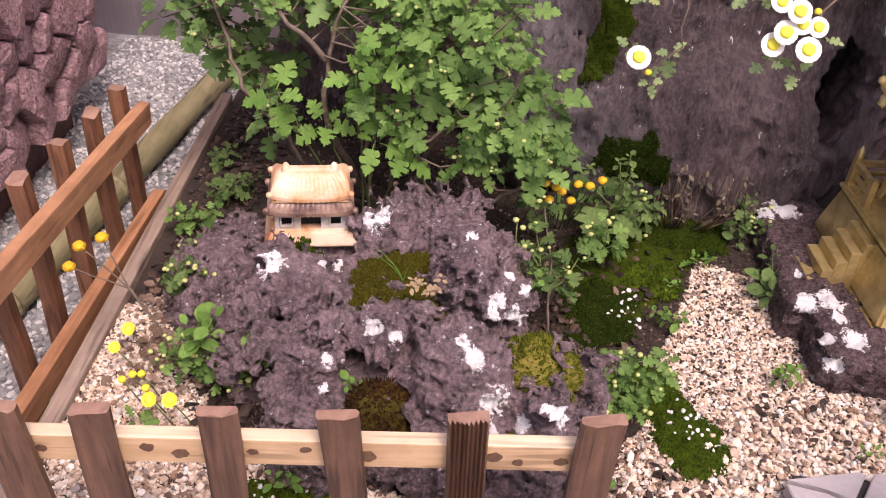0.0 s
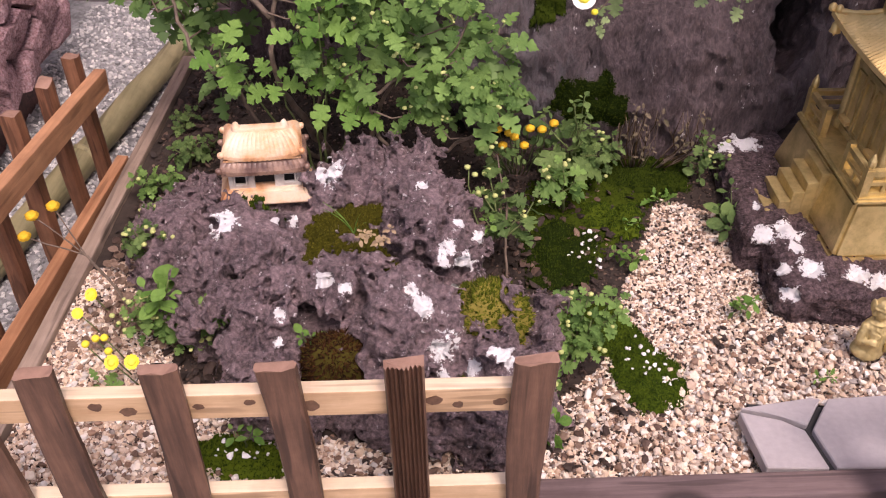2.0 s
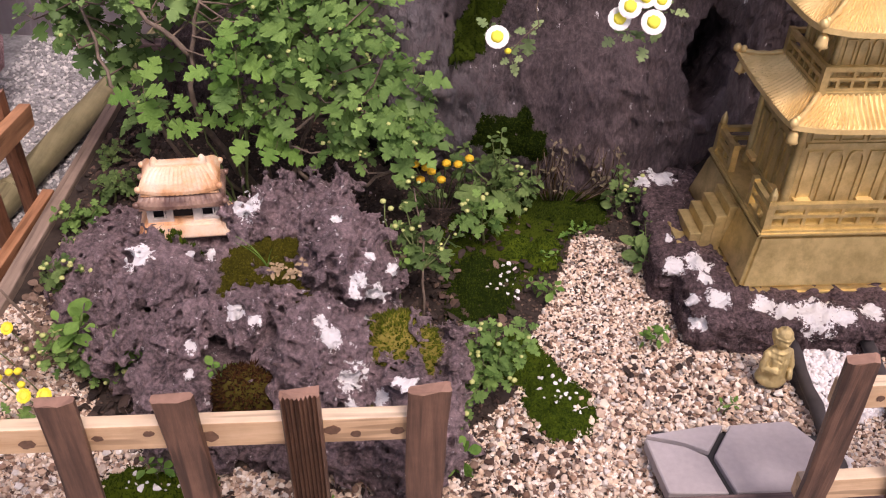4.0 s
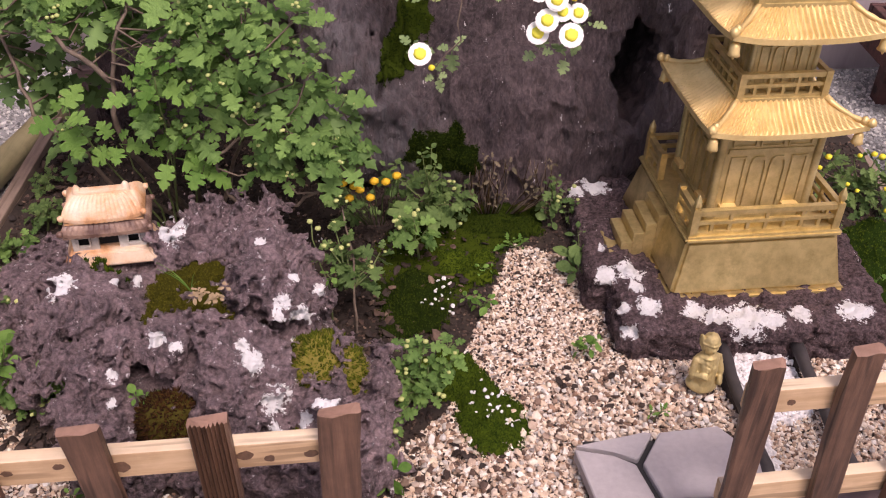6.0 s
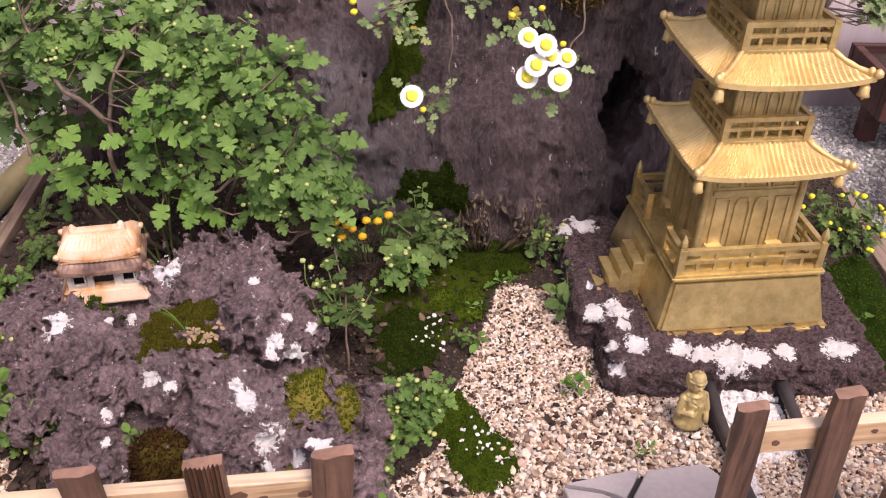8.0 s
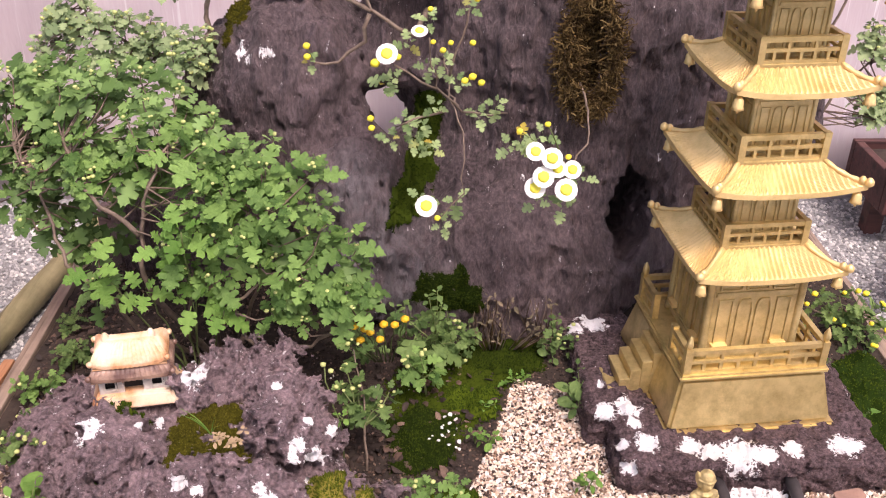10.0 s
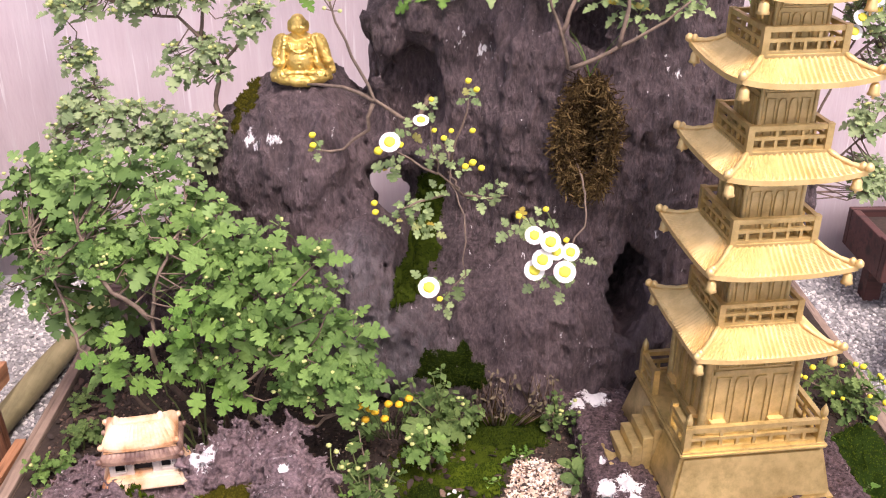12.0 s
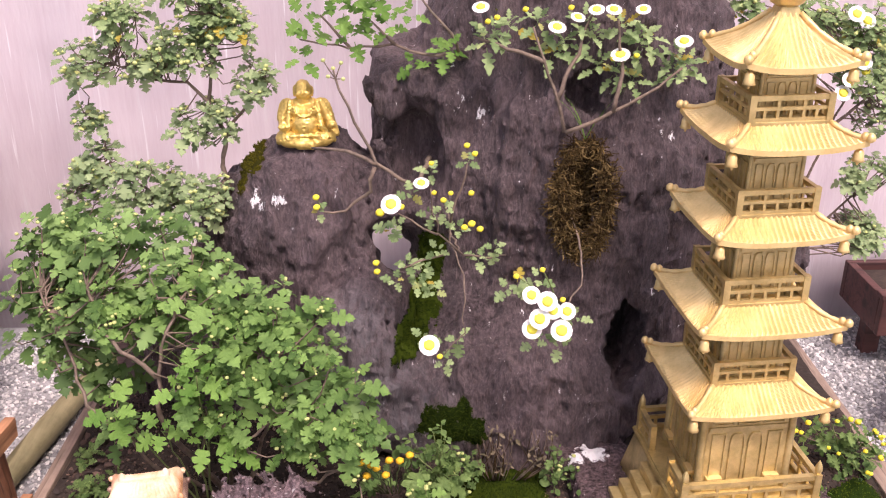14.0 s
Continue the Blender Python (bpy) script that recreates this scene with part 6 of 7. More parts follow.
PETALS = petal_ring("flower", PETAL, 0.0165, 15, 0.0086, 0.10)
PETALS_Y = petal_ring("flower", PETAL_Y, 0.0092, 11, 0.0048, 0.25)
DISC_ME = small_ball("disc", DISC, 0.0086, 0.55, 0.25, 3)


def flower(ob, at, face=(0.0, -0.75, 0.55), size=1.0, yellow=False):
    m = Matrix.Translation(Vector(at) - ob.matrix_basis.translation) @ Vector(face).to_track_quat("Z", "Y").to_matrix().to_4x4() @ Matrix.Diagonal((size, size, size, 1))
    f_ = new("flower", PETALS_Y if yellow else PETALS)
    f_.parent = ob
    f_.matrix_basis = m
    f_["label"] = "yellow petalled bloom" if yellow else "white daisy bloom with yellow centre"
    d = new("disc", DISC_ME)
    d.parent = f_
    d.matrix_basis = pose(0, 0, 0.0022) @ Matrix.Scale(0.6 if yellow else 1.0, 4)
    return f_


def knob(ob, me, at, size=1.0, name="bud"):
    o = new(name, me)
    o.parent = ob
    o.matrix_basis = Matrix.Translation(Vector(at) - ob.matrix_basis.translation) @ Matrix.Diagonal((size, size, size, 1))
    return o


def stem(ob, pts, r0, r1, mat=None, wob=0.004, seed=0, name="stem", sides=6):
    rnd = random.Random(seed + int(1000 * abs(pts[0][0] + pts[-1][2])))
    pts = [Vector(p) - ob.matrix_basis.translation for p in pts]
    fine = []
    for i, (a, b) in enumerate(zip(pts, pts[1:])):
        n = max(2, int((b - a).length / 0.02))
        for k in range(n):
            q = a.lerp(b, k / n)
            fine.append(q + (Vector((rnd.uniform(-1, 1), rnd.uniform(-1, 1), rnd.uniform(-0.5, 0.5))) * wob if (i or k) else Vector()))
    fine.append(pts[-1])
    bm = bmesh.new()
    tube(bm, fine, [r0 + (r1 - r0) * k / (len(fine) - 1) for k in range(len(fine))], sides)
    return part(name, bm, mat or STEM, ob, smooth=True)


def bush(name, base, limbs, blobs, size, per_area, label, mats, kind="lobed", buds=0.35, seed=1, twig_r=0.0016, bias=(0.0, -0.5, 0.6), n_leaf=(6, 9), limit=300, bud_size=0.75, trunk_r=0.0065, clear=()):
    """A shrub: bare limbs, shoots on the outside of crown lobes, a ring of leaves on every shoot, pale buds at tips."""
    rnd = random.Random(seed)
    ob = thing(name, base, label, "shrub", "garden shrubs")
    joints = []
    for k, pts in enumerate(limbs):
        stem(ob, pts, trunk_r * (1.0 if k == 0 else 0.62), trunk_r * 0.28, STEM, 0.004, seed + k, "trunk" if k == 0 else "branch", 7)
        for a, b in zip(pts, pts[1:]):
            joints += [Vector(a).lerp(Vector(b), t) for t in (0.12, 0.24, 0.36, 0.48, 0.6, 0.72, 0.84, 1.0)]
    leaves, twigs, tips = [], bmesh.new(), []
    clear = [(Vector(c), r) for c, r in clear]
    bias = Vector(bias)
    for (cx, cy, cz), (rx, ry, rz) in blobs:
        area = (rx * ry + ry * rz + rx * rz) * 4.2
        for _ in range(max(3, int(area * per_area))):
            while True:
                d = Vector((rnd.gauss(0, 1), rnd.gauss(0, 1), rnd.gauss(0, 1))).normalized()
                if d.dot(bias) > -0.35 + rnd.uniform(-0.3, 0.2):
                    break
            q = rnd.uniform(0.62, 1.14)
            p = Vector((cx + d.x * rx * q, cy + d.y * ry * q, cz + d.z * rz * q))
            axis = (d * 0.55 + bias * 0.5 + Vector((0, 0, 0.55)) + Vector((rnd.uniform(-0.3, 0.3), rnd.uniform(-0.3, 0.3), 0))).normalized()
            s = size * rnd.choice((0.62, 0.8, 0.95, 1.1, 1.3))
            if any(math.hypot(p.x - c.x, p.z - c.z) < r for c, r in clear):
                continue
            leaves += rosette(p, axis, rnd.randint(*n_leaf), s, rnd)
            tips.append((p, axis, s))
    origin = ob.matrix_basis.translation
    for p, axis, s in tips:
        j = min(joints, key=lambda q: (q - p).length * rnd.uniform(0.75, 1.25) + 0.3 * max(0, q.z - p.z))
        mid = j.lerp(p, 0.55) - Vector((0, 0, 0.012)) + Vector((rnd.uniform(-0.01, 0.01),) * 3)
        tube(twigs, [j - origin, mid - origin, p - axis * 0.012 - origin, p - origin], [twig_r, twig_r * 0.8, twig_r * 0.7, twig_r * 0.6], 5, False)
    tagged(part("twig", twigs, STEM, ob, smooth=True), kind="stuff")
    dress(ob, leaves, kind, mats[0], mats[1], limit)
    for p, axis, s in tips:
        if rnd.random() < buds:
            for _ in range(rnd.choice((1, 1, 2, 3))):
                knob(ob, BUD_ME, p + axis * s * rnd.uniform(0.12, 0.35) + Vector((rnd.uniform(-0.008, 0.008), rnd.uniform(-0.008, 0.008), 0)), bud_size * rnd.uniform(0.7, 1.2))
    return ob


def herb(name, base, tops_at, size, label, mat, kind="lobed", n_leaf=(5, 8), buds=0.6, seed=1, stem_mat=None, category="plant", r=0.0016, ybuds=False, bud_size=0.9):
    """A small plant: a thin stem to each head, leaves up along it, buds at the top."""
    rnd = random.Random(seed)
    ob = thing(name, base, label, category, "small bed plants")
    leaves = []
    heads = [Vector(t) for t in tops_at]
    hub = Vector(base).lerp(sum(heads, Vector()) / len(heads), 0.5)
    for t in heads:
        b = Vector(base) + Vector((rnd.uniform(-0.003, 0.003), rnd.uniform(-0.003, 0.003), -0.004))
        mid = hub.lerp(t, 0.35) + Vector((rnd.uniform(-0.006, 0.006), rnd.uniform(-0.006, 0.006), 0.002))
        stem(ob, [b, hub, mid, t] if t is heads[0] else [hub, mid, t], r * (1.4 if t is heads[0] else 1.0), r * 0.6, stem_mat or (STEM if len(heads) > 4 and t is heads[0] else STEM_GREEN), 0.0015, seed, "stem", 5)
        axis = (t - mid).normalized() + Vector((0, -0.3, 0.5))
        leaves += rosette(t, axis, rnd.randint(*n_leaf), size * rnd.uniform(0.8, 1.15), rnd, 0.6)
        if (t - b).length > 0.05:
            leaves += rosette(mid.lerp(t, 0.3), axis, 3, size * rnd.uniform(0.7, 1.0), rnd, 0.5)
        if rnd.random() < buds:
            for _ in range(rnd.choice((1, 2, 3))):
                knob(ob, YBUD_ME if ybuds else BUD_ME, t + axis.normalized() * rnd.uniform(0.004, 0.012) + Vector((rnd.uniform(-0.008, 0.008), rnd.uniform(-0.008, 0.004), rnd.uniform(0, 0.006))), bud_size * rnd.uniform(0.7, 1.15))
    dress(ob, leaves, kind, mat, mat)
    return ob


A, B, C = (LEAF_A, LEAF_A2), (LEAF_B, LEAF_B2), (LEAF_C, LEAF_C)

# ---- the large shrub by the big rock ----
bush("chrysanthemum_shrub", (0.07, 1.36, 0.03),
     [[(0.07, 1.36, 0.03), (0.03, 1.33, 0.12), (0.004, 1.29, 0.20), (0.0, 1.275, 0.276), (0.001, 1.275, 0.318), (0.02, 1.28, 0.39), (0.05, 1.31, 0.44)],
      [(0.001, 1.275, 0.318), (-0.015, 1.275, 0.339), (-0.05, 1.28, 0.362), (-0.077, 1.29, 0.389), (-0.10, 1.33, 0.44)],
      [(0.08, 1.34, 0.05), (0.085, 1.29, 0.15), (0.091, 1.27, 0.233), (0.115, 1.265, 0.255), (0.142, 1.27, 0.292), (0.17, 1.29, 0.36)],
      [(0.10, 1.33, 0.04), (0.165, 1.26, 0.128), (0.135, 1.255, 0.154), (0.125, 1.26, 0.212), (0.16, 1.27, 0.235), (0.22, 1.27, 0.25)],
      [(0.10, 1.33, 0.04), (0.17, 1.265, 0.125), (0.23, 1.26, 0.135), (0.28, 1.26, 0.17), (0.34, 1.27, 0.20)],
      [(0.05, 1.37, 0.03), (-0.04, 1.31, 0.13), (-0.067, 1.29, 0.212), (-0.113, 1.29, 0.263), (-0.16, 1.36, 0.33), (-0.20, 1.40, 0.40)],
      [(0.06, 1.36, 0.03), (0.04, 1.31, 0.13), (0.055, 1.29, 0.21), (0.05, 1.28, 0.26)],
      [(0.10, 1.35, 0.05), (0.15, 1.34, 0.20), (0.17, 1.35, 0.33)]],
     [((0.17, 1.33, 0.34), (0.115, 0.09, 0.085)), ((0.085, 1.27, 0.300), (0.070, 0.05, 0.050)), ((0.245, 1.275, 0.260), (0.085, 0.055, 0.060)), ((0.300, 1.280, 0.215), (0.040, 0.035, 0.030)), ((0.20, 1.265, 0.20), (0.05, 0.03, 0.03)),
      ((-0.05, 1.42, 0.42), (0.11, 0.09, 0.10)), ((-0.145, 1.42, 0.31), (0.075, 0.07, 0.09)), ((0.04, 1.38, 0.40), (0.08, 0.07, 0.06)), ((-0.13, 1.47, 0.45), (0.09, 0.07, 0.07)), ((-0.235, 1.45, 0.33), (0.06, 0.06, 0.09)), ((-0.20, 1.47, 0.42), (0.06, 0.06, 0.06)),
      ((-0.07, 1.30, 0.215), (0.030, 0.03, 0.025)), ((-0.08, 1.33, 0.40), (0.07, 0.04, 0.05)), ((0.03, 1.31, 0.45), (0.06, 0.04, 0.03))],
     0.042, 285, "leafy green chrysanthemum shrub with pale buds, rooted beside the rock", A, "lobed", 0.75, 5, n_leaf=(5, 8),
     clear=[((-0.02, 1.30, 0.285), 0.042), ((0.085, 1.27, 0.205), 0.030), ((0.03, 1.30, 0.17), 0.04)])

rl = random.Random(2)
shoot = thing("chrysanthemum_shoot", (0.05, 1.30, 0.03), "fresh bright green low shoots with large lobed leaves", "shrub")
lv = []
for x, y, z in ((0.005, 1.24, 0.248), (0.069, 1.24, 0.229), (-0.058, 1.24, 0.287), (0.112, 1.24, 0.214), (0.072, 1.22, 0.355), (0.045, 1.225, 0.33)):
    stem(shoot, [(0.05, 1.30, 0.03), (x * 0.6 + 0.02, 1.28, z * 0.6), (x, y + 0.01, z - 0.008)], 0.002, 0.001, STEM_GREEN, 0.003)
    lv += rosette(Vector((x, y, z)), Vector((rl.uniform(-0.3, 0.3), -0.7, 0.6)), 5, 0.046, rl)
dress(shoot, lv, "lobed", LEAF_C, LEAF_C)

# ---- grey-green shrub on the rock shoulder ----
bush("chrysanthemum_shrub", (0.06, 1.62, 0.44),
     [[(0.06, 1.62, 0.44), (0.052, 1.64, 0.54), (0.057, 1.65, 0.575), (0.033, 1.66, 0.631), (-0.001, 1.66, 0.665), (-0.058, 1.66, 0.671), (-0.13, 1.66, 0.70)],
      [(0.057, 1.65, 0.575), (0.10, 1.66, 0.63), (0.13, 1.66, 0.65)], [(0.033, 1.66, 0.631), (0.05, 1.66, 0.70), (0.06, 1.66, 0.78)],
      [(0.05, 1.62, 0.46), (-0.05, 1.63, 0.46), (-0.146, 1.65, 0.51), (-0.158, 1.66, 0.572), (-0.175, 1.66, 0.62)]],
     [((-0.165, 1.66, 0.70), (0.045, 0.04, 0.035)), ((-0.10, 1.66, 0.77), (0.04, 0.04, 0.04)), ((-0.07, 1.66, 0.70), (0.05, 0.04, 0.025)), ((0.0, 1.66, 0.72), (0.05, 0.05, 0.045)), ((0.075, 1.66, 0.75), (0.05, 0.05, 0.05)),
      ((0.11, 1.65, 0.67), (0.035, 0.04, 0.03)), ((0.03, 1.65, 0.60), (0.05, 0.04, 0.045)), ((0.03, 1.66, 0.82), (0.06, 0.05, 0.03)), ((-0.178, 1.66, 0.60), (0.022, 0.03, 0.03)), ((-0.17, 1.65, 0.53), (0.035, 0.04, 0.03)),
      ((-0.10, 1.63, 0.49), (0.075, 0.05, 0.045)), ((0.01, 1.60, 0.48), (0.06, 0.05, 0.035)), ((-0.21, 1.65, 0.47), (0.03, 0.04, 0.025))],
     0.025, 900, "grey-green chrysanthemum trained over the rock shoulder", B, "lobed", 0.6, 8, 0.0013, bud_size=0.95, trunk_r=0.0055)

# ---- shrub behind the pagoda ----
bush("chrysanthemum_shrub", (1.13, 1.80, 0.05),
     [[(1.13, 1.80, 0.05), (1.154, 1.80, 0.20), (1.19, 1.80, 0.33), (1.26, 1.80, 0.40)], [(1.15, 1.80, 0.18), (1.152, 1.80, 0.434), (1.18, 1.80, 0.526), (1.205, 1.80, 0.60), (1.20, 1.80, 0.70)], [(1.18, 1.80, 0.526), (1.268, 1.80, 0.62)]],
     [((1.20, 1.80, 0.72), (0.06, 0.05, 0.045)), ((1.12, 1.80, 0.75), (0.04, 0.04, 0.03)), ((1.24, 1.80, 0.63), (0.05, 0.05, 0.04)), ((1.275, 1.80, 0.55), (0.04, 0.04, 0.04)), ((1.275, 1.80, 0.44), (0.045, 0.04, 0.035)), ((1.28, 1.80, 0.31), (0.05, 0.05, 0.04)),
      ((1.33, 1.82, 0.68), (0.06, 0.05, 0.06)), ((0.97, 1.76, 0.77), (0.03, 0.03, 0.03))],
     0.024, 1000, "grey-green chrysanthemum with dark bare branches behind the pagoda", B, "lobed", 0.5, 9, bud_size=0.9, trunk_r=0.006)
white_bunch = thing("flowering_stem", (1.17, 1.78, 0.70), "white daisies on thin stems at the shrub's tip", "flower")
for p in ((1.176, 1.76, 0.752), (1.197, 1.76, 0.74), (1.205, 1.76, 0.665), (1.19, 1.77, 0.63), (1.215, 1.77, 0.645), (1.18, 1.77, 0.605)):
    stem(white_bunch, [(1.18, 1.79, 0.60), p], 0.0012, 0.0009, STEM_GREEN)
    flower(white_bunch, p, size=0.95)

# ---- flowering plants on the rock face ----
cluster = thing("daisy_cluster", (0.64, 1.50, 0.45), "bunch of white daisies with yellow centres hanging from the rock", "flower")
stem(cluster, [(0.645, 1.57, 0.45), (0.646, 1.50, 0.455), (0.646, 1.40, 0.455), (0.634, 1.34, 0.43), (0.61, 1.31, 0.40)], 0.002, 0.0014)
for (x, y, z), s in (((0.554, 1.29, 0.438), 0.82), ((0.577, 1.285, 0.430), 0.9), ((0.566, 1.28, 0.404), 0.92), ((0.556, 1.285, 0.385), 0.92), ((0.599, 1.28, 0.384), 0.98), ((0.608, 1.295, 0.408), 0.8), ((0.587, 1.292, 0.411), 0.8)):
    flower(cluster, (x, y, z), (random.uniform(-0.15, 0.1), -0.8, 0.5 + random.uniform(-0.1, 0.15)), s)
    stem(cluster, [(0.61, 1.31, 0.395), (x, y + 0.012, z - 0.004)], 0.0012, 0.0009, STEM_GREEN, 0.001)
for p in ((0.600, 1.29, 0.430), (0.532, 1.30, 0.464), (0.570, 1.30, 0.474)):
    knob(cluster, YBUD_ME, p, 0.75)
    stem(cluster, [(0.60, 1.31, 0.41), p], 0.001, 0.0008, STEM_GREEN, 0.001)
rl, lv = random.Random(2), []
for x, y, z in ((0.522, 1.31, 0.440), (0.563, 1.305, 0.352), (0.601, 1.305, 0.345), (0.627, 1.31, 0.391), (0.567, 1.31, 0.455), (0.535, 1.31, 0.448)):
    lv += rosette(Vector((x, y, z)), Vector((0, -0.6, 0.5)), 4, 0.026, rl)
dress(cluster, lv, "lobed", LEAF_B, LEAF_B2)

lone = thing("daisy_plant", (0.44, 1.46, 0.47), "single white daisy on a long bent stem", "flower")
stem(lone, [(0.438, 1.58, 0.475), (0.438, 1.46, 0.471), (0.463, 1.37, 0.412), (0.458, 1.35, 0.345), (0.429, 1.345, 0.310), (0.405, 1.345, 0.328)], 0.0016, 0.001)
flower(lone, (0.405, 1.335, 0.331), (-0.05, -0.75, 0.6), 0.98)
knob(lone, YBUD_ME, (0.421, 1.335, 0.311), 0.8)
lv = []
for x, y, z in ((0.428, 1.345, 0.296), (0.395, 1.35, 0.335), (0.450, 1.35, 0.335)):
    lv += rosette(Vector((x, y, z)), Vector((0, -0.6, 0.4)), 4, 0.026, rl)
dress(lone, lv, "lobed", LEAF_B, LEAF_B2)

spray = thing("chrysanthemum_spray", (0.44, 1.52, 0.44), "sprawling budding chrysanthemum rooted in a rock cleft", "plant")
for pts in ([(0.44, 1.58, 0.42), (0.46, 1.43, 0.44), (0.42, 1.42, 0.48), (0.41, 1.41, 0.56)], [(0.44, 1.46, 0.43), (0.39, 1.43, 0.43), (0.36, 1.42, 0.42)], [(0.46, 1.43, 0.44), (0.50, 1.42, 0.44), (0.53, 1.45, 0.43)], [(0.42, 1.42, 0.48), (0.36, 1.41, 0.52)], [(0.44, 1.42, 0.50), (0.465, 1.41, 0.60)]):
    stem(spray, pts, 0.0022, 0.0012)
flower(spray, (0.350, 1.395, 0.541), (-0.1, -0.7, 0.6), 0.95)
flower(spray, (0.396, 1.395, 0.574), (0.0, -0.4, 0.8), 0.72)
for p, s in (((0.333, 1.395, 0.528), 1.2), ((0.365, 1.395, 0.537), 0.9), ((0.415, 1.40, 0.557), 0.7), ((0.411, 1.40, 0.604), 0.7), ((0.44, 1.40, 0.556), 0.7), ((0.429, 1.40, 0.545), 0.8), ((0.472, 1.40, 0.506), 1.0), ((0.461, 1.40, 0.50), 0.9), ((0.485, 1.40, 0.497), 0.9),
             ((0.471, 1.40, 0.556), 0.8), ((0.476, 1.40, 0.618), 0.8), ((0.464, 1.40, 0.631), 0.8), ((0.324, 1.40, 0.442), 0.9), ((0.325, 1.40, 0.427), 0.9)):
    knob(spray, YBUD_ME, p, s)
lv = []
for x, y, z in ((0.355, 1.42, 0.498), (0.407, 1.42, 0.515), (0.465, 1.42, 0.600), (0.432, 1.42, 0.524), (0.371, 1.42, 0.432), (0.510, 1.42, 0.458), (0.397, 1.42, 0.422), (0.484, 1.42, 0.44), (0.346, 1.42, 0.489), (0.388, 1.42, 0.393), (0.414, 1.42, 0.383), (0.353, 1.42, 0.403), (0.42, 1.43, 0.45), (0.38, 1.42, 0.55), (0.41, 1.42, 0.585), (0.45, 1.42, 0.49), (0.40, 1.42, 0.40)):
    lv += rosette(Vector((x, y, z)), Vector((rl.uniform(-0.3, 0.3), -0.6, 0.5)), 5, 0.022, rl)
dress(spray, lv, "lobed", LEAF_B, LEAF_B2)

twig = thing("bare_twig", (0.327, 1.50, 0.56), "bare grey twig branching across the rock", "twig")
stem(twig, [(0.41, 1.60, 0.545), (0.387, 1.44, 0.553), (0.327, 1.44, 0.59), (0.288, 1.44, 0.679), (0.269, 1.44, 0.735)], 0.0048, 0.0016, STEM, 0.003)
stem(twig, [(0.327, 1.44, 0.59), (0.28, 1.46, 0.605), (0.225, 1.49, 0.60)], 0.0036, 0.0020, STEM, 0.003, 3, "branch")
stem(twig, [(0.325, 1.44, 0.585), (0.315, 1.44, 0.545), (0.276, 1.44, 0.512), (0.245, 1.42, 0.52)], 0.0036, 0.0016, STEM, 0.003, 4, "branch")
for p in ((0.236, 1.41, 0.548), (0.236, 1.41, 0.532)):
    knob(twig, YBUD_ME, p, 0.9)
    stem(twig, [(0.246, 1.42, 0.52), p], 0.0008, 0.0007, STEM_GREEN, 0.001)
dress(twig, rosette(Vector((0.238, 1.42, 0.523)), Vector((0, -0.6, 0.5)), 4, 0.018, rl), "lobed", LEAF_B, LEAF_B2)
for dx, dz in ((0.0, 0.0), (-0.014, 0.012), (0.012, 0.008), (-0.008, -0.012), (0.014, -0.016)):
    p = (0.269 + dx, 1.44, 0.738 + dz)
    stem(twig, [(0.272, 1.44, 0.722), p], 0.001, 0.0008, STEM, 0.001)
    knob(twig, BUD_ME, p, 0.9)

# plants on the rock top
crown = thing("chrysanthemum_spray", (0.62, 1.60, 0.66), "white-flowered chrysanthemum with gnarled stems on the rock top", "plant")
for pts in ([(0.628, 1.62, 0.60), (0.624, 1.50, 0.618), (0.608, 1.50, 0.669), (0.588, 1.50, 0.731), (0.57, 1.52, 0.78)], [(0.624, 1.50, 0.618), (0.698, 1.50, 0.65), (0.765, 1.50, 0.69), (0.80, 1.50, 0.72)], [(0.588, 1.50, 0.731), (0.514, 1.52, 0.755), (0.48, 1.55, 0.76)], [(0.698, 1.50, 0.65), (0.71, 1.51, 0.71), (0.70, 1.52, 0.79)], [(0.608, 1.50, 0.669), (0.64, 1.52, 0.74), (0.66, 1.52, 0.80)]):
    stem(crown, pts, 0.0042, 0.0018, STEM, 0.003)
for x, z, s in ((0.606, 0.780, 0.85), (0.637, 0.795, 0.7), (0.665, 0.806, 0.75), (0.691, 0.806, 0.75), (0.736, 0.806, 0.7), (0.706, 0.737, 0.92), (0.803, 0.757, 0.85), (0.489, 0.811, 0.8), (0.60, 0.84, 0.8), (0.68, 0.85, 0.8)):
    flower(crown, (x, 1.515, z), (rl.uniform(-0.2, 0.2), -0.45, 0.8), s)
for x, z in ((0.514, 0.796), (0.731, 0.736), (0.557, 0.808), (0.626, 0.81), (0.695, 0.732), (0.50, 0.79)):
    knob(crown, YBUD_ME, (x, 1.515, z), 0.8)
lv = []
for x, z in ((0.498, 0.76), (0.533, 0.785), (0.621, 0.759), (0.664, 0.767), (0.707, 0.784), (0.735, 0.758), (0.676, 0.723), (0.731, 0.696), (0.818, 0.722), (0.793, 0.713), (0.703, 0.714), (0.752, 0.766), (0.58, 0.79), (0.60, 0.745), (0.65, 0.79), (0.51, 0.775), (0.80, 0.735)):
    lv += rosette(Vector((x, 1.53, z)), Vector((rl.uniform(-0.3, 0.3), -0.5, 0.7)), 9, 0.036, rl)
dress(crown, lv, "narrow", LEAF_B, LEAF_B2)

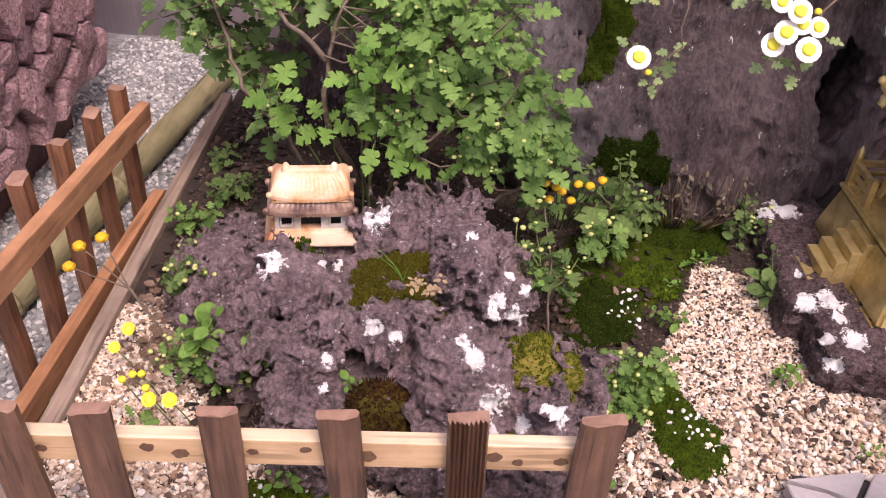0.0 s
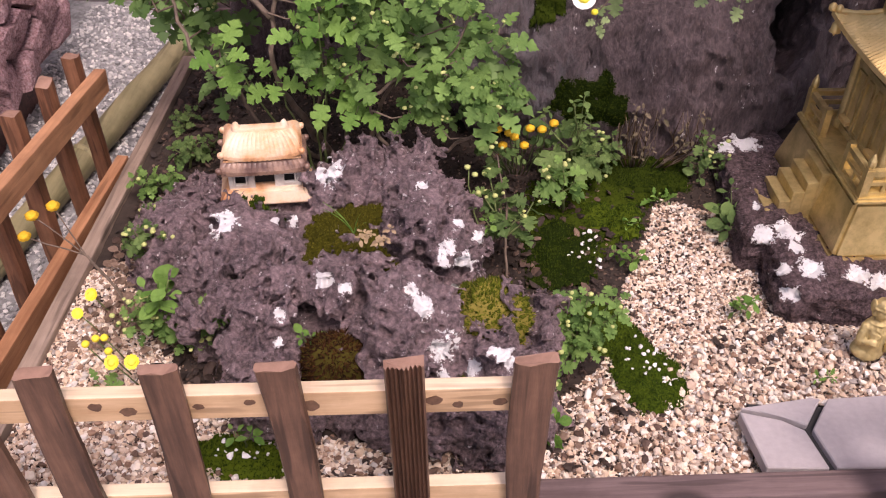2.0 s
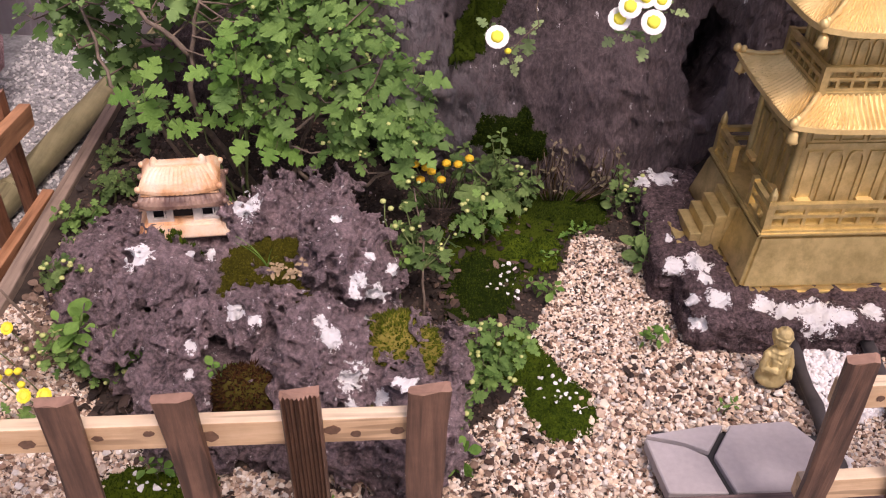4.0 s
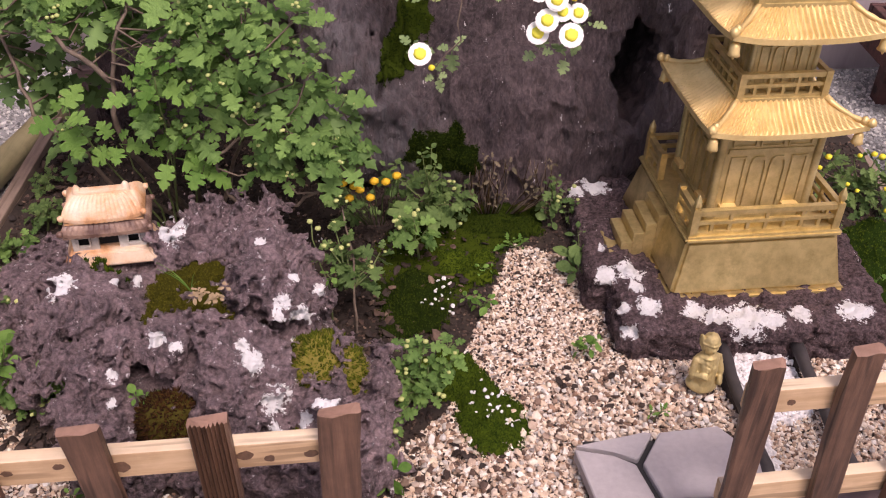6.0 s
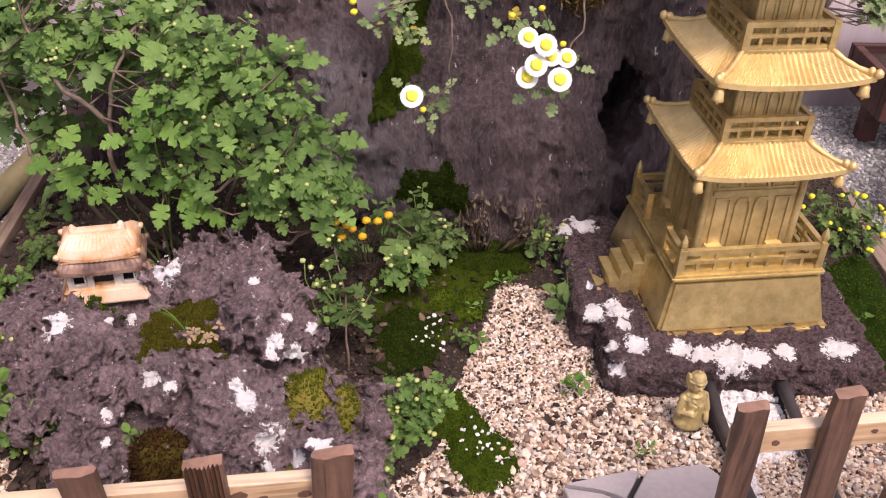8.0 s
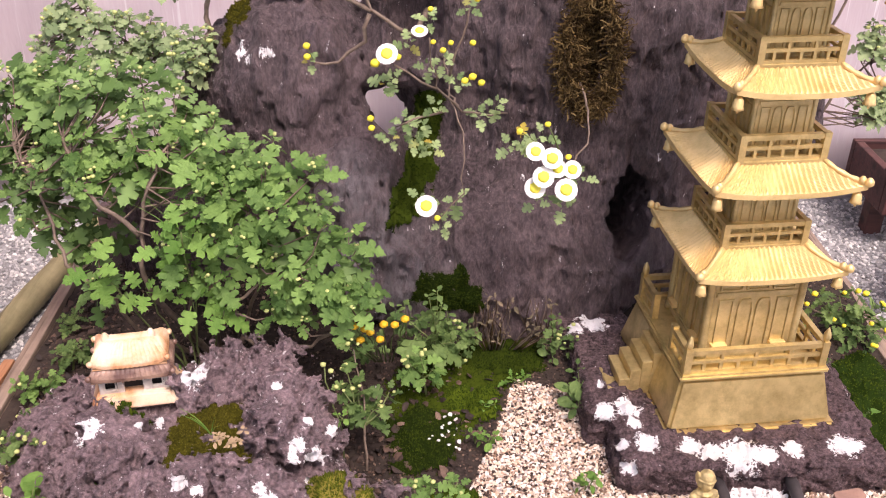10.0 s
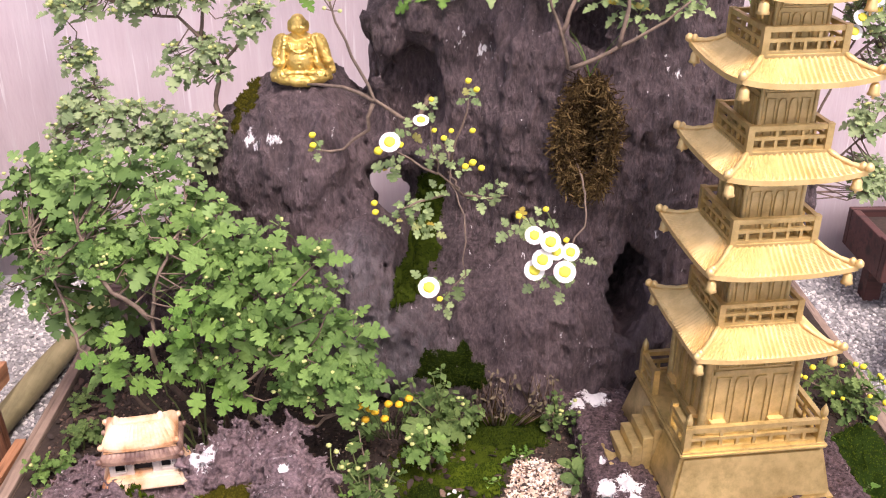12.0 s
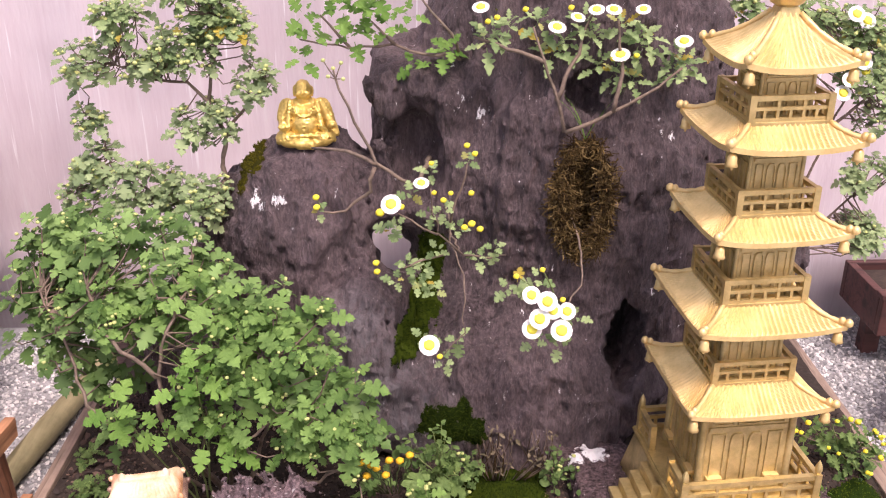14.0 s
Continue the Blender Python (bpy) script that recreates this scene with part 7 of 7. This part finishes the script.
sprig = thing("chrysanthemum_spray", (0.44, 1.62, 0.70), "fresh green leafy branch reaching out from the rock top", "plant")
for pts in ([(0.47, 1.62, 0.70), (0.448, 1.58, 0.727), (0.411, 1.58, 0.723), (0.357, 1.58, 0.742), (0.285, 1.58, 0.738), (0.205, 1.58, 0.752)], [(0.46, 1.60, 0.72), (0.448, 1.58, 0.759), (0.412, 1.58, 0.795), (0.39, 1.58, 0.83)], [(0.357, 1.58, 0.742), (0.32, 1.58, 0.78)], [(0.285, 1.58, 0.738), (0.24, 1.58, 0.79)]):
    stem(sprig, pts, 0.003, 0.0014, STEM, 0.003)
lv = []
for x, z in ((0.217, 0.796), (0.27, 0.804), (0.232, 0.761), (0.304, 0.77), (0.349, 0.777), (0.376, 0.795), (0.314, 0.80), (0.43, 0.733), (0.445, 0.741), (0.205, 0.728), (0.385, 0.712), (0.286, 0.76), (0.25, 0.83), (0.33, 0.83), (0.29, 0.83)):
    lv += rosette(Vector((x, 1.575, z)), Vector((rl.uniform(-0.5, 0.5), -0.5, 0.6)), 5, 0.034, rl)
dress(sprig, lv, "lobed", LEAF_C, LEAF_C)


def grass_tuft(at, blades, length, label, seed, mat=None):
    rnd = random.Random(seed)
    ob = thing("grass_tuft", at, label, "grass")
    for _ in range(blades):
        bm = bmesh.new()
        lean = Vector((rnd.uniform(-0.5, 0.5), rnd.uniform(-0.45, 0.1), 1)).normalized()
        pts, w = [], 0.0007
        ln = length * rnd.uniform(0.6, 1.1)
        prev = None
        side = lean.cross(Vector((0, 1, 0))).normalized()
        for k in range(6):
            t = k / 5
            p = lean * ln * t + Vector((lean.x * ln * t * t * 0.5, -0.1 * ln * t * t, -ln * 0.18 * t * t))
            row = [bm.verts.new(p + side * w * (1 - t * 0.9)), bm.verts.new(p - side * w * (1 - t * 0.9) + Vector((0, 0.0006, 0)))]
            if prev:
                bm.faces.new((prev[0], prev[1], row[1], row[0]))
            prev = row
        part("blade", bm, mat or LEAF_C, ob)
    return ob


grass_tuft((0.13, 1.025, 0.168), 5, 0.065, "few thin grass blades in the moss hollow", 1)
grass_tuft((0.06, 1.19, 0.10), 2, 0.09, "single pale grass blades behind the low rock", 2)
grass_tuft((0.075, 1.26, 0.30), 3, 0.16, "tall green grass blades through the shrub", 3)
grass_tuft((0.66, 1.52, 0.60), 7, 0.14, "green grass blades in a rock hollow", 4)
grass_tuft((0.97, 1.72, 0.66), 8, 0.16, "green grass blades at the rock's edge", 5)
grass_tuft((0.24, 0.925, 0.10), 5, 0.035, "thin grass blades in the low rock", 6)

# pale rosette on the moss hollow
succ = thing("succulent", (0.155, 1.0, 0.176), "pale beige lichen-like rosettes on the moss", "succulent")
PALE = plain("pale_beige_rosette", (0.40, 0.29, 0.17), 0.8, 0, 0.3, 200, 0.6)
lv = []
for k in range(9):
    lv += rosette(Vector((0.155 + rl.uniform(-0.018, 0.02), 1.0 + rl.uniform(-0.018, 0.02), 0.190)), Vector((0, -0.2, 1)), 6, 0.0078, rl)
dress(succ, lv, "oval", PALE, PALE)

# ---- small plants in the bed ----
BUDDING = "budding chrysanthemum seedling in the soil"
herb("chrysanthemum", (0.318, 1.12, 0.02), [(0.299, 1.21, 0.165), (0.290, 1.19, 0.14), (0.306, 1.17, 0.115), (0.332, 1.17, 0.09), (0.350, 1.18, 0.11), (0.285, 1.17, 0.12)], 0.034, "tall budding chrysanthemum stem rising beside the rock", LEAF_D, seed=11, buds=1.0, n_leaf=(3, 5))
thin = thing("bud_stem", (0.285, 1.13, 0.06), "thin green stem with two round buds", "plant")
stem(thin, [(0.285, 1.13, 0.03), (0.272, 1.15, 0.11), (0.262, 1.16, 0.172)], 0.0013, 0.0009, STEM_GREEN)
for p in ((0.260, 1.16, 0.176), (0.270, 1.16, 0.165)):
    knob(thin, BUD_ME, p, 1.1)
herb("chrysanthemum", (0.405, 1.29, 0.02), [(0.396, 1.28, 0.100), (0.386, 1.28, 0.070), (0.415, 1.28, 0.075), (0.377, 1.28, 0.088)], 0.032, "small bright " + BUDDING, LEAF_A, seed=12, n_leaf=(3, 4))
herb("chrysanthemum", (0.425, 1.35, 0.03), [(0.403, 1.34, 0.100), (0.450, 1.335, 0.085), (0.429, 1.34, 0.11), (0.377, 1.35, 0.12)], 0.042, "broad-leaved " + BUDDING, LEAF_D, seed=13, n_leaf=(2, 4), buds=0.3)
herb("seedling", (0.42, 1.345, 0.03), [(0.423, 1.345, 0.178), (0.410, 1.345, 0.165), (0.430, 1.345, 0.15), (0.418, 1.345, 0.135)], 0.015, "tall thin round-leaved seedling", LEAF_D, "oval", (4, 5), 0.0, 14, None, "plant", 0.001)
poms = thing("button_flower", (0.34, 1.36, 0.04), "small orange-yellow button blooms on thin stems", "flower")
for p in ((0.342, 1.245, 0.184), (0.358, 1.245, 0.183), (0.373, 1.245, 0.193), (0.322, 1.245, 0.17), (0.307, 1.245, 0.156), (0.336, 1.245, 0.157), (0.314, 1.245, 0.176), (0.299, 1.245, 0.181), (0.278, 1.245, 0.158), (0.286, 1.245, 0.167)):
    stem(poms, [(0.34 + (p[0] - 0.34) * 0.3, 1.36, 0.03), p], 0.0011, 0.0009, STEM_GREEN, 0.002)
    knob(poms, POM_ME, p, 0.72, "bloom")
lv = []
for k in range(7):
    lv += rosette(Vector((rl.uniform(0.28, 0.40), rl.uniform(1.34, 1.38), rl.uniform(0.05, 0.09))), Vector((0, -0.5, 0.6)), 4, 0.026, rl)
dress(poms, lv, "lobed", LEAF_D, LEAF_A2)
dead = thing("dried_plant", (0.52, 1.39, 0.03), "dry brown twiggy seedheads at the foot of the rock", "dried plant")
for k in range(44):
    x = rl.choice((0.50, 0.525, 0.58, 0.60)) + rl.uniform(-0.02, 0.02)
    stem(dead, [(0.52 + (x - 0.52) * 0.5, 1.39, 0.03), (x, 1.385 + rl.uniform(-0.01, 0.01), 0.07), (x + rl.uniform(-0.015, 0.015), 1.38, rl.uniform(0.09, 0.145))], 0.0007, 0.0005, ROOTS if k % 2 else STEM, 0.003, k)
lv = []
for k in range(26):
    lv += rosette(Vector((rl.choice((0.50, 0.525, 0.585)) + rl.uniform(-0.028, 0.028), 1.38 + rl.uniform(-0.01, 0.01), rl.uniform(0.05, 0.14))), Vector((rl.uniform(-0.5, 0.5), -0.6, 0.5)), 3, rl.uniform(0.008, 0.014), rl)
DRY_OLIVE = leafy("dry_olive_leaf", (0.10, 0.09, 0.05), (0.32, 0.26, 0.17), False, 0.85)
dress(dead, lv, "narrow", DRY_OLIVE, DRY_OLIVE)
for k, (x, z, s) in enumerate(((0.46, 0.07, 0.022), (0.44, 0.12, 0.020), (0.475, 0.10, 0.018), (0.37, 0.14, 0.02), (0.62, 0.11, 0.016), (0.61, 0.07, 0.018), (0.65, 0.06, 0.016))):
    herb("seedling", (x, 1.39, 0.02), [(x, 1.37, z), (x + 0.012, 1.365, z - 0.018), (x - 0.014, 1.37, z - 0.012), (x + 0.004, 1.36, z - 0.035)], s, "dull green leafy weed at the foot of the rock", LEAF_D, "oval" if k % 2 else "lobed", (3, 4), 0.3, 60 + k, None, "seedling", 0.0009)
for k, (x, y, s, kd) in enumerate(((0.554, 1.326, 0.026, "narrow"), (0.501, 1.262, 0.014, "oval"), (0.480, 1.195, 0.015, "oval"), (0.495, 1.185, 0.014, "oval"), (0.628, 1.092, 0.018, "oval"), (0.638, 1.100, 0.014, "oval"), (0.701, 0.965, 0.012, "narrow"), (0.655, 1.315, 0.016, "oval"), (0.21, 0.80, 0.016, "oval"), (1.0, 1.02, 0.014, "oval"))):
    herb("seedling", (x, y, 0.004), [(x + rl.uniform(-0.008, 0.008), y - 0.004, 0.024), (x + 0.012, y + 0.004, 0.016), (x - 0.01, y, 0.018)], s, "tiny yellow-green seedling sprouting in gravel", LEAF_C, kd, (3, 5), 0.0, 30 + k, None, "seedling", 0.0008)
herb("seedling", (0.638, 1.29, 0.01), [(0.63, 1.28, 0.03), (0.65, 1.27, 0.04), (0.645, 1.30, 0.06), (0.64, 1.24, 0.03), (0.655, 1.25, 0.025)], 0.027, "bronze-green leafy seedlings along the slab's edge", LEAF_D, "oval", (4, 6), 0.0, 45, None, "seedling", 0.001)
herb("seedling", (0.366, 0.872, 0.004), [(0.362, 0.868, 0.022), (0.372, 0.876, 0.026)], 0.030, "two bright green oval seed leaves in gravel", LEAF_C, "oval", (3, 3), 0.0, 46, None, "seedling", 0.001)
herb("chrysanthemum", (0.41, 1.0, 0.02), [(0.385, 0.99, 0.105), (0.408, 0.99, 0.115), (0.440, 0.985, 0.120), (0.444, 0.98, 0.10), (0.365, 0.98, 0.080), (0.385, 0.975, 0.075), (0.412, 0.975, 0.09), (0.432, 0.975, 0.085), (0.386, 0.97, 0.05), (0.418, 0.97, 0.05), (0.365, 0.95, 0.035), (0.372, 0.94, 0.03), (0.362, 0.925, 0.02)], 0.025, "lush bright green budding chrysanthemum spilling over moss", LEAF_A, seed=16, buds=0.9)
herb("chrysanthemum", (-0.10, 1.0, 0.02), [(-0.111, 0.98, 0.09), (-0.15, 0.98, 0.055), (-0.108, 0.98, 0.058), (-0.074, 0.98, 0.062), (-0.045, 0.98, 0.082), (-0.024, 0.98, 0.100), (-0.012, 0.98, 0.108), (-0.138, 0.98, 0.04), (-0.05, 0.97, 0.04), (-0.077, 0.97, 0.03), (-0.13, 0.98, 0.08)], 0.023, "spreading green " + BUDDING, LEAF_A, seed=17, buds=0.8)
herb("seedling", (-0.10, 1.0, 0.03), [(-0.085, 0.98, 0.125), (-0.115, 0.98, 0.105), (-0.10, 0.975, 0.115)], 0.034, "bright oval-leaved seedling standing over the bed", LEAF_C, "oval", (2, 3), 0.0, 18, None, "plant", 0.0014)
herb("chrysanthemum", (-0.15, 1.11, 0.02), [(-0.165, 1.10, 0.10), (-0.144, 1.10, 0.10), (-0.154, 1.10, 0.076), (-0.141, 1.10, 0.059), (-0.174, 1.10, 0.09), (-0.127, 1.10, 0.085)], 0.026, "pale green " + BUDDING, LEAF_D, seed=19, buds=0.9)
herb("chrysanthemum", (-0.19, 1.29, 0.02), [(-0.207, 1.28, 0.054), (-0.225, 1.28, 0.05), (-0.192, 1.28, 0.045), (-0.17, 1.29, 0.06)], 0.030, "leafy green " + BUDDING, LEAF_A, seed=20, buds=0.3)
herb("chrysanthemum", (-0.17, 1.35, 0.02), [(-0.162, 1.34, 0.065), (-0.145, 1.35, 0.075), (-0.185, 1.35, 0.06), (-0.13, 1.40, 0.05)], 0.024, "small dark green " + BUDDING, LEAF_D, seed=21, buds=0.2)
herb("chrysanthemum", (-0.20, 1.47, 0.02), [(-0.21, 1.46, 0.05), (-0.185, 1.46, 0.06), (-0.20, 1.44, 0.045)], 0.026, "small leafy green " + BUDDING, LEAF_D, seed=71, buds=0.2)
herb("chrysanthemum", (-0.17, 1.20, 0.02), [(-0.185, 1.19, 0.06), (-0.16, 1.19, 0.07), (-0.175, 1.17, 0.05), (-0.15, 1.18, 0.05)], 0.024, "bushy pale green " + BUDDING, LEAF_D, seed=72, buds=0.9)
herb("seedling", (0.045, 1.205, 0.10), [(0.045, 1.20, 0.125), (0.06, 1.21, 0.12), (0.03, 1.21, 0.12)], 0.018, "green sprigs behind the ornament", LEAF_C, "oval", (4, 5), 0.0, 22, None, "seedling", 0.001)
herb("seedling", (0.285, 1.09, 0.12), [(0.285, 1.085, 0.15), (0.29, 1.09, 0.145)], 0.014, "tiny seedling on the low rock", LEAF_C, "oval", (4, 4), 0.0, 23, None, "seedling", 0.001)
herb("seedling", (0.088, 0.905, 0.10), [(0.085, 0.895, 0.125), (0.095, 0.9, 0.12)], 0.015, "tiny seedling in a rock niche", LEAF_C, "oval", (4, 4), 0.0, 24, None, "seedling", 0.001)
herb("chrysanthemum", (0.02, 0.84, 0.0), [(0.03, 0.835, 0.03), (0.01, 0.84, 0.028)], 0.018, "small seedling behind the front board", LEAF_C, "oval", (4, 5), 0.0, 25, None, "seedling", 0.001)

yellow = thing("yellow_daisy", (-0.16, 0.94, 0.0), "yellow and white daisies on short stems in gravel", "flower")
for (x, y, z), s, op in (((-0.209, 1.031, 0.05), 0.95, True), ((-0.215, 0.996, 0.05), 0.8, True), ((-0.147, 0.916, 0.05), 1.0, True), ((-0.124, 0.918, 0.05), 1.0, True)):
    flower(yellow, (x, y, z), (rl.uniform(-0.2, 0.2), -0.6, 0.7), s, op)
    stem(yellow, [(x + 0.02, y + 0.01, 0.0), (x, y, z)], 0.001, 0.0008, STEM_GREEN, 0.001)
for x, y in ((-0.188, 0.944), (-0.179, 0.954), (-0.169, 0.956), (-0.157, 0.934)):
    knob(yellow, YBUD_ME, (x, y, 0.05), 0.85)
    stem(yellow, [(x + 0.015, y + 0.01, 0.0), (x, y, 0.048)], 0.001, 0.0008, STEM_GREEN, 0.001)
dress(yellow, rosette(Vector((-0.16, 0.90, 0.03)), Vector((0, -0.2, 1)), 5, 0.035, rl), "narrow", LEAF_A, LEAF_A2)
dry = thing("button_flower", (-0.13, 1.0, 0.03), "orange-yellow button blooms on long dry stems by the fence", "flower")
for p in ((-0.235, 1.0, 0.198), (-0.207, 1.0, 0.213), (-0.252, 1.0, 0.167)):
    stem(dry, [(-0.14, 1.0, 0.02), (-0.16, 1.0, 0.09), (-0.185, 1.0, 0.14), p], 0.0012, 0.0008, STEM, 0.002)
    knob(dry, POM_ME, p, 0.85, "bloom")
lv = []
for k in range(60):
    lv += rosette(Vector((rl.uniform(-0.22, -0.11), rl.uniform(0.97, 1.16), rl.uniform(0.008, 0.04))), Vector((0, -0.3, 0.8)), 3, 0.018, rl)
DRY_LEAF = leafy("dried_brown_leaf", (0.12, 0.075, 0.05), (0.34, 0.24, 0.18), False, 0.85)
dress(dry, lv, "oval", DRY_LEAF, DRY_LEAF)

herb("chrysanthemum", (1.12, 1.44, 0.02), [(1.045, 1.42, 0.095), (1.10, 1.42, 0.115), (1.136, 1.42, 0.114), (1.18, 1.42, 0.08), (1.066, 1.42, 0.11), (1.15, 1.41, 0.06), (1.166, 1.42, 0.09), (1.12, 1.41, 0.06), (1.09, 1.41, 0.07), (1.20, 1.43, 0.06), (1.15, 1.38, 0.04), (1.18, 1.40, 0.05)], 0.036, "dark green chrysanthemum with orange-yellow buds behind the pagoda", LEAF_D, "narrow", (5, 8), 1.0, 27, None, "plant", 0.0016, True, 0.8)
herb("seedling", (1.05, 1.33, 0.03), [(1.05, 1.32, 0.05), (1.065, 1.33, 0.045)], 0.016, "small green seedling beside the slab", LEAF_C, "oval", (4, 5), 0.0, 28, None, "seedling", 0.001)
seedl = herb("seedling", (1.075, 1.21, 0.03), [(1.075, 1.205, 0.045)], 0.022, "round-leaved seedling on the moss edge", LEAF_C, "oval", (3, 3), 0.0, 29, None, "seedling", 0.001)

# ---- litter ----
pebbles("white_crumbs", [[(0.455, 1.0), (0.50, 1.08), (0.52, 1.04), (0.52, 0.96), (0.49, 0.96)], [(0.40, 1.19), (0.46, 1.19), (0.46, 1.26), (0.43, 1.26)], [(-0.02, 0.82), (0.06, 0.82), (0.06, 0.85), (0.0, 0.85)]], 85, 0.0044, WHITE_STONE, "tiny white stone crumbs lying on moss", support(*[o for o in scene.objects if o.name.startswith("moss")], soil_bed), 15, layer=0.5)
pebbles("bark_chips", [[(0.36, 0.83), (0.50, 0.84), (0.52, 0.92), (0.40, 0.96)], [(0.56, 0.99), (0.70, 1.0), (0.69, 1.08), (0.60, 1.08)], [(0.10, 0.77), (0.30, 0.80), (0.30, 0.86), (0.10, 0.84)], [(0.28, 1.08), (0.42, 1.10), (0.55, 1.34), (0.28, 1.34)], [(-0.10, 0.90), (0.02, 0.88), (0.0, 1.0), (-0.14, 1.02)], [(-0.24, 1.18), (-0.15, 1.18), (-0.08, 1.55), (-0.24, 1.66)]], 760, 0.0095, DIRT_BITS, "brown bark chips and dead leaf bits on the bed", tops, 17, flat=0.3, layer=0.7)
pebbles("white_flakes", [[(-0.1, 1.17), (0.35, 1.20), (0.40, 1.34), (0.0, 1.40)]], 70, 0.003, WHITE_STONE, "white flakes scattered on dark soil", tops, 16, layer=0.6)
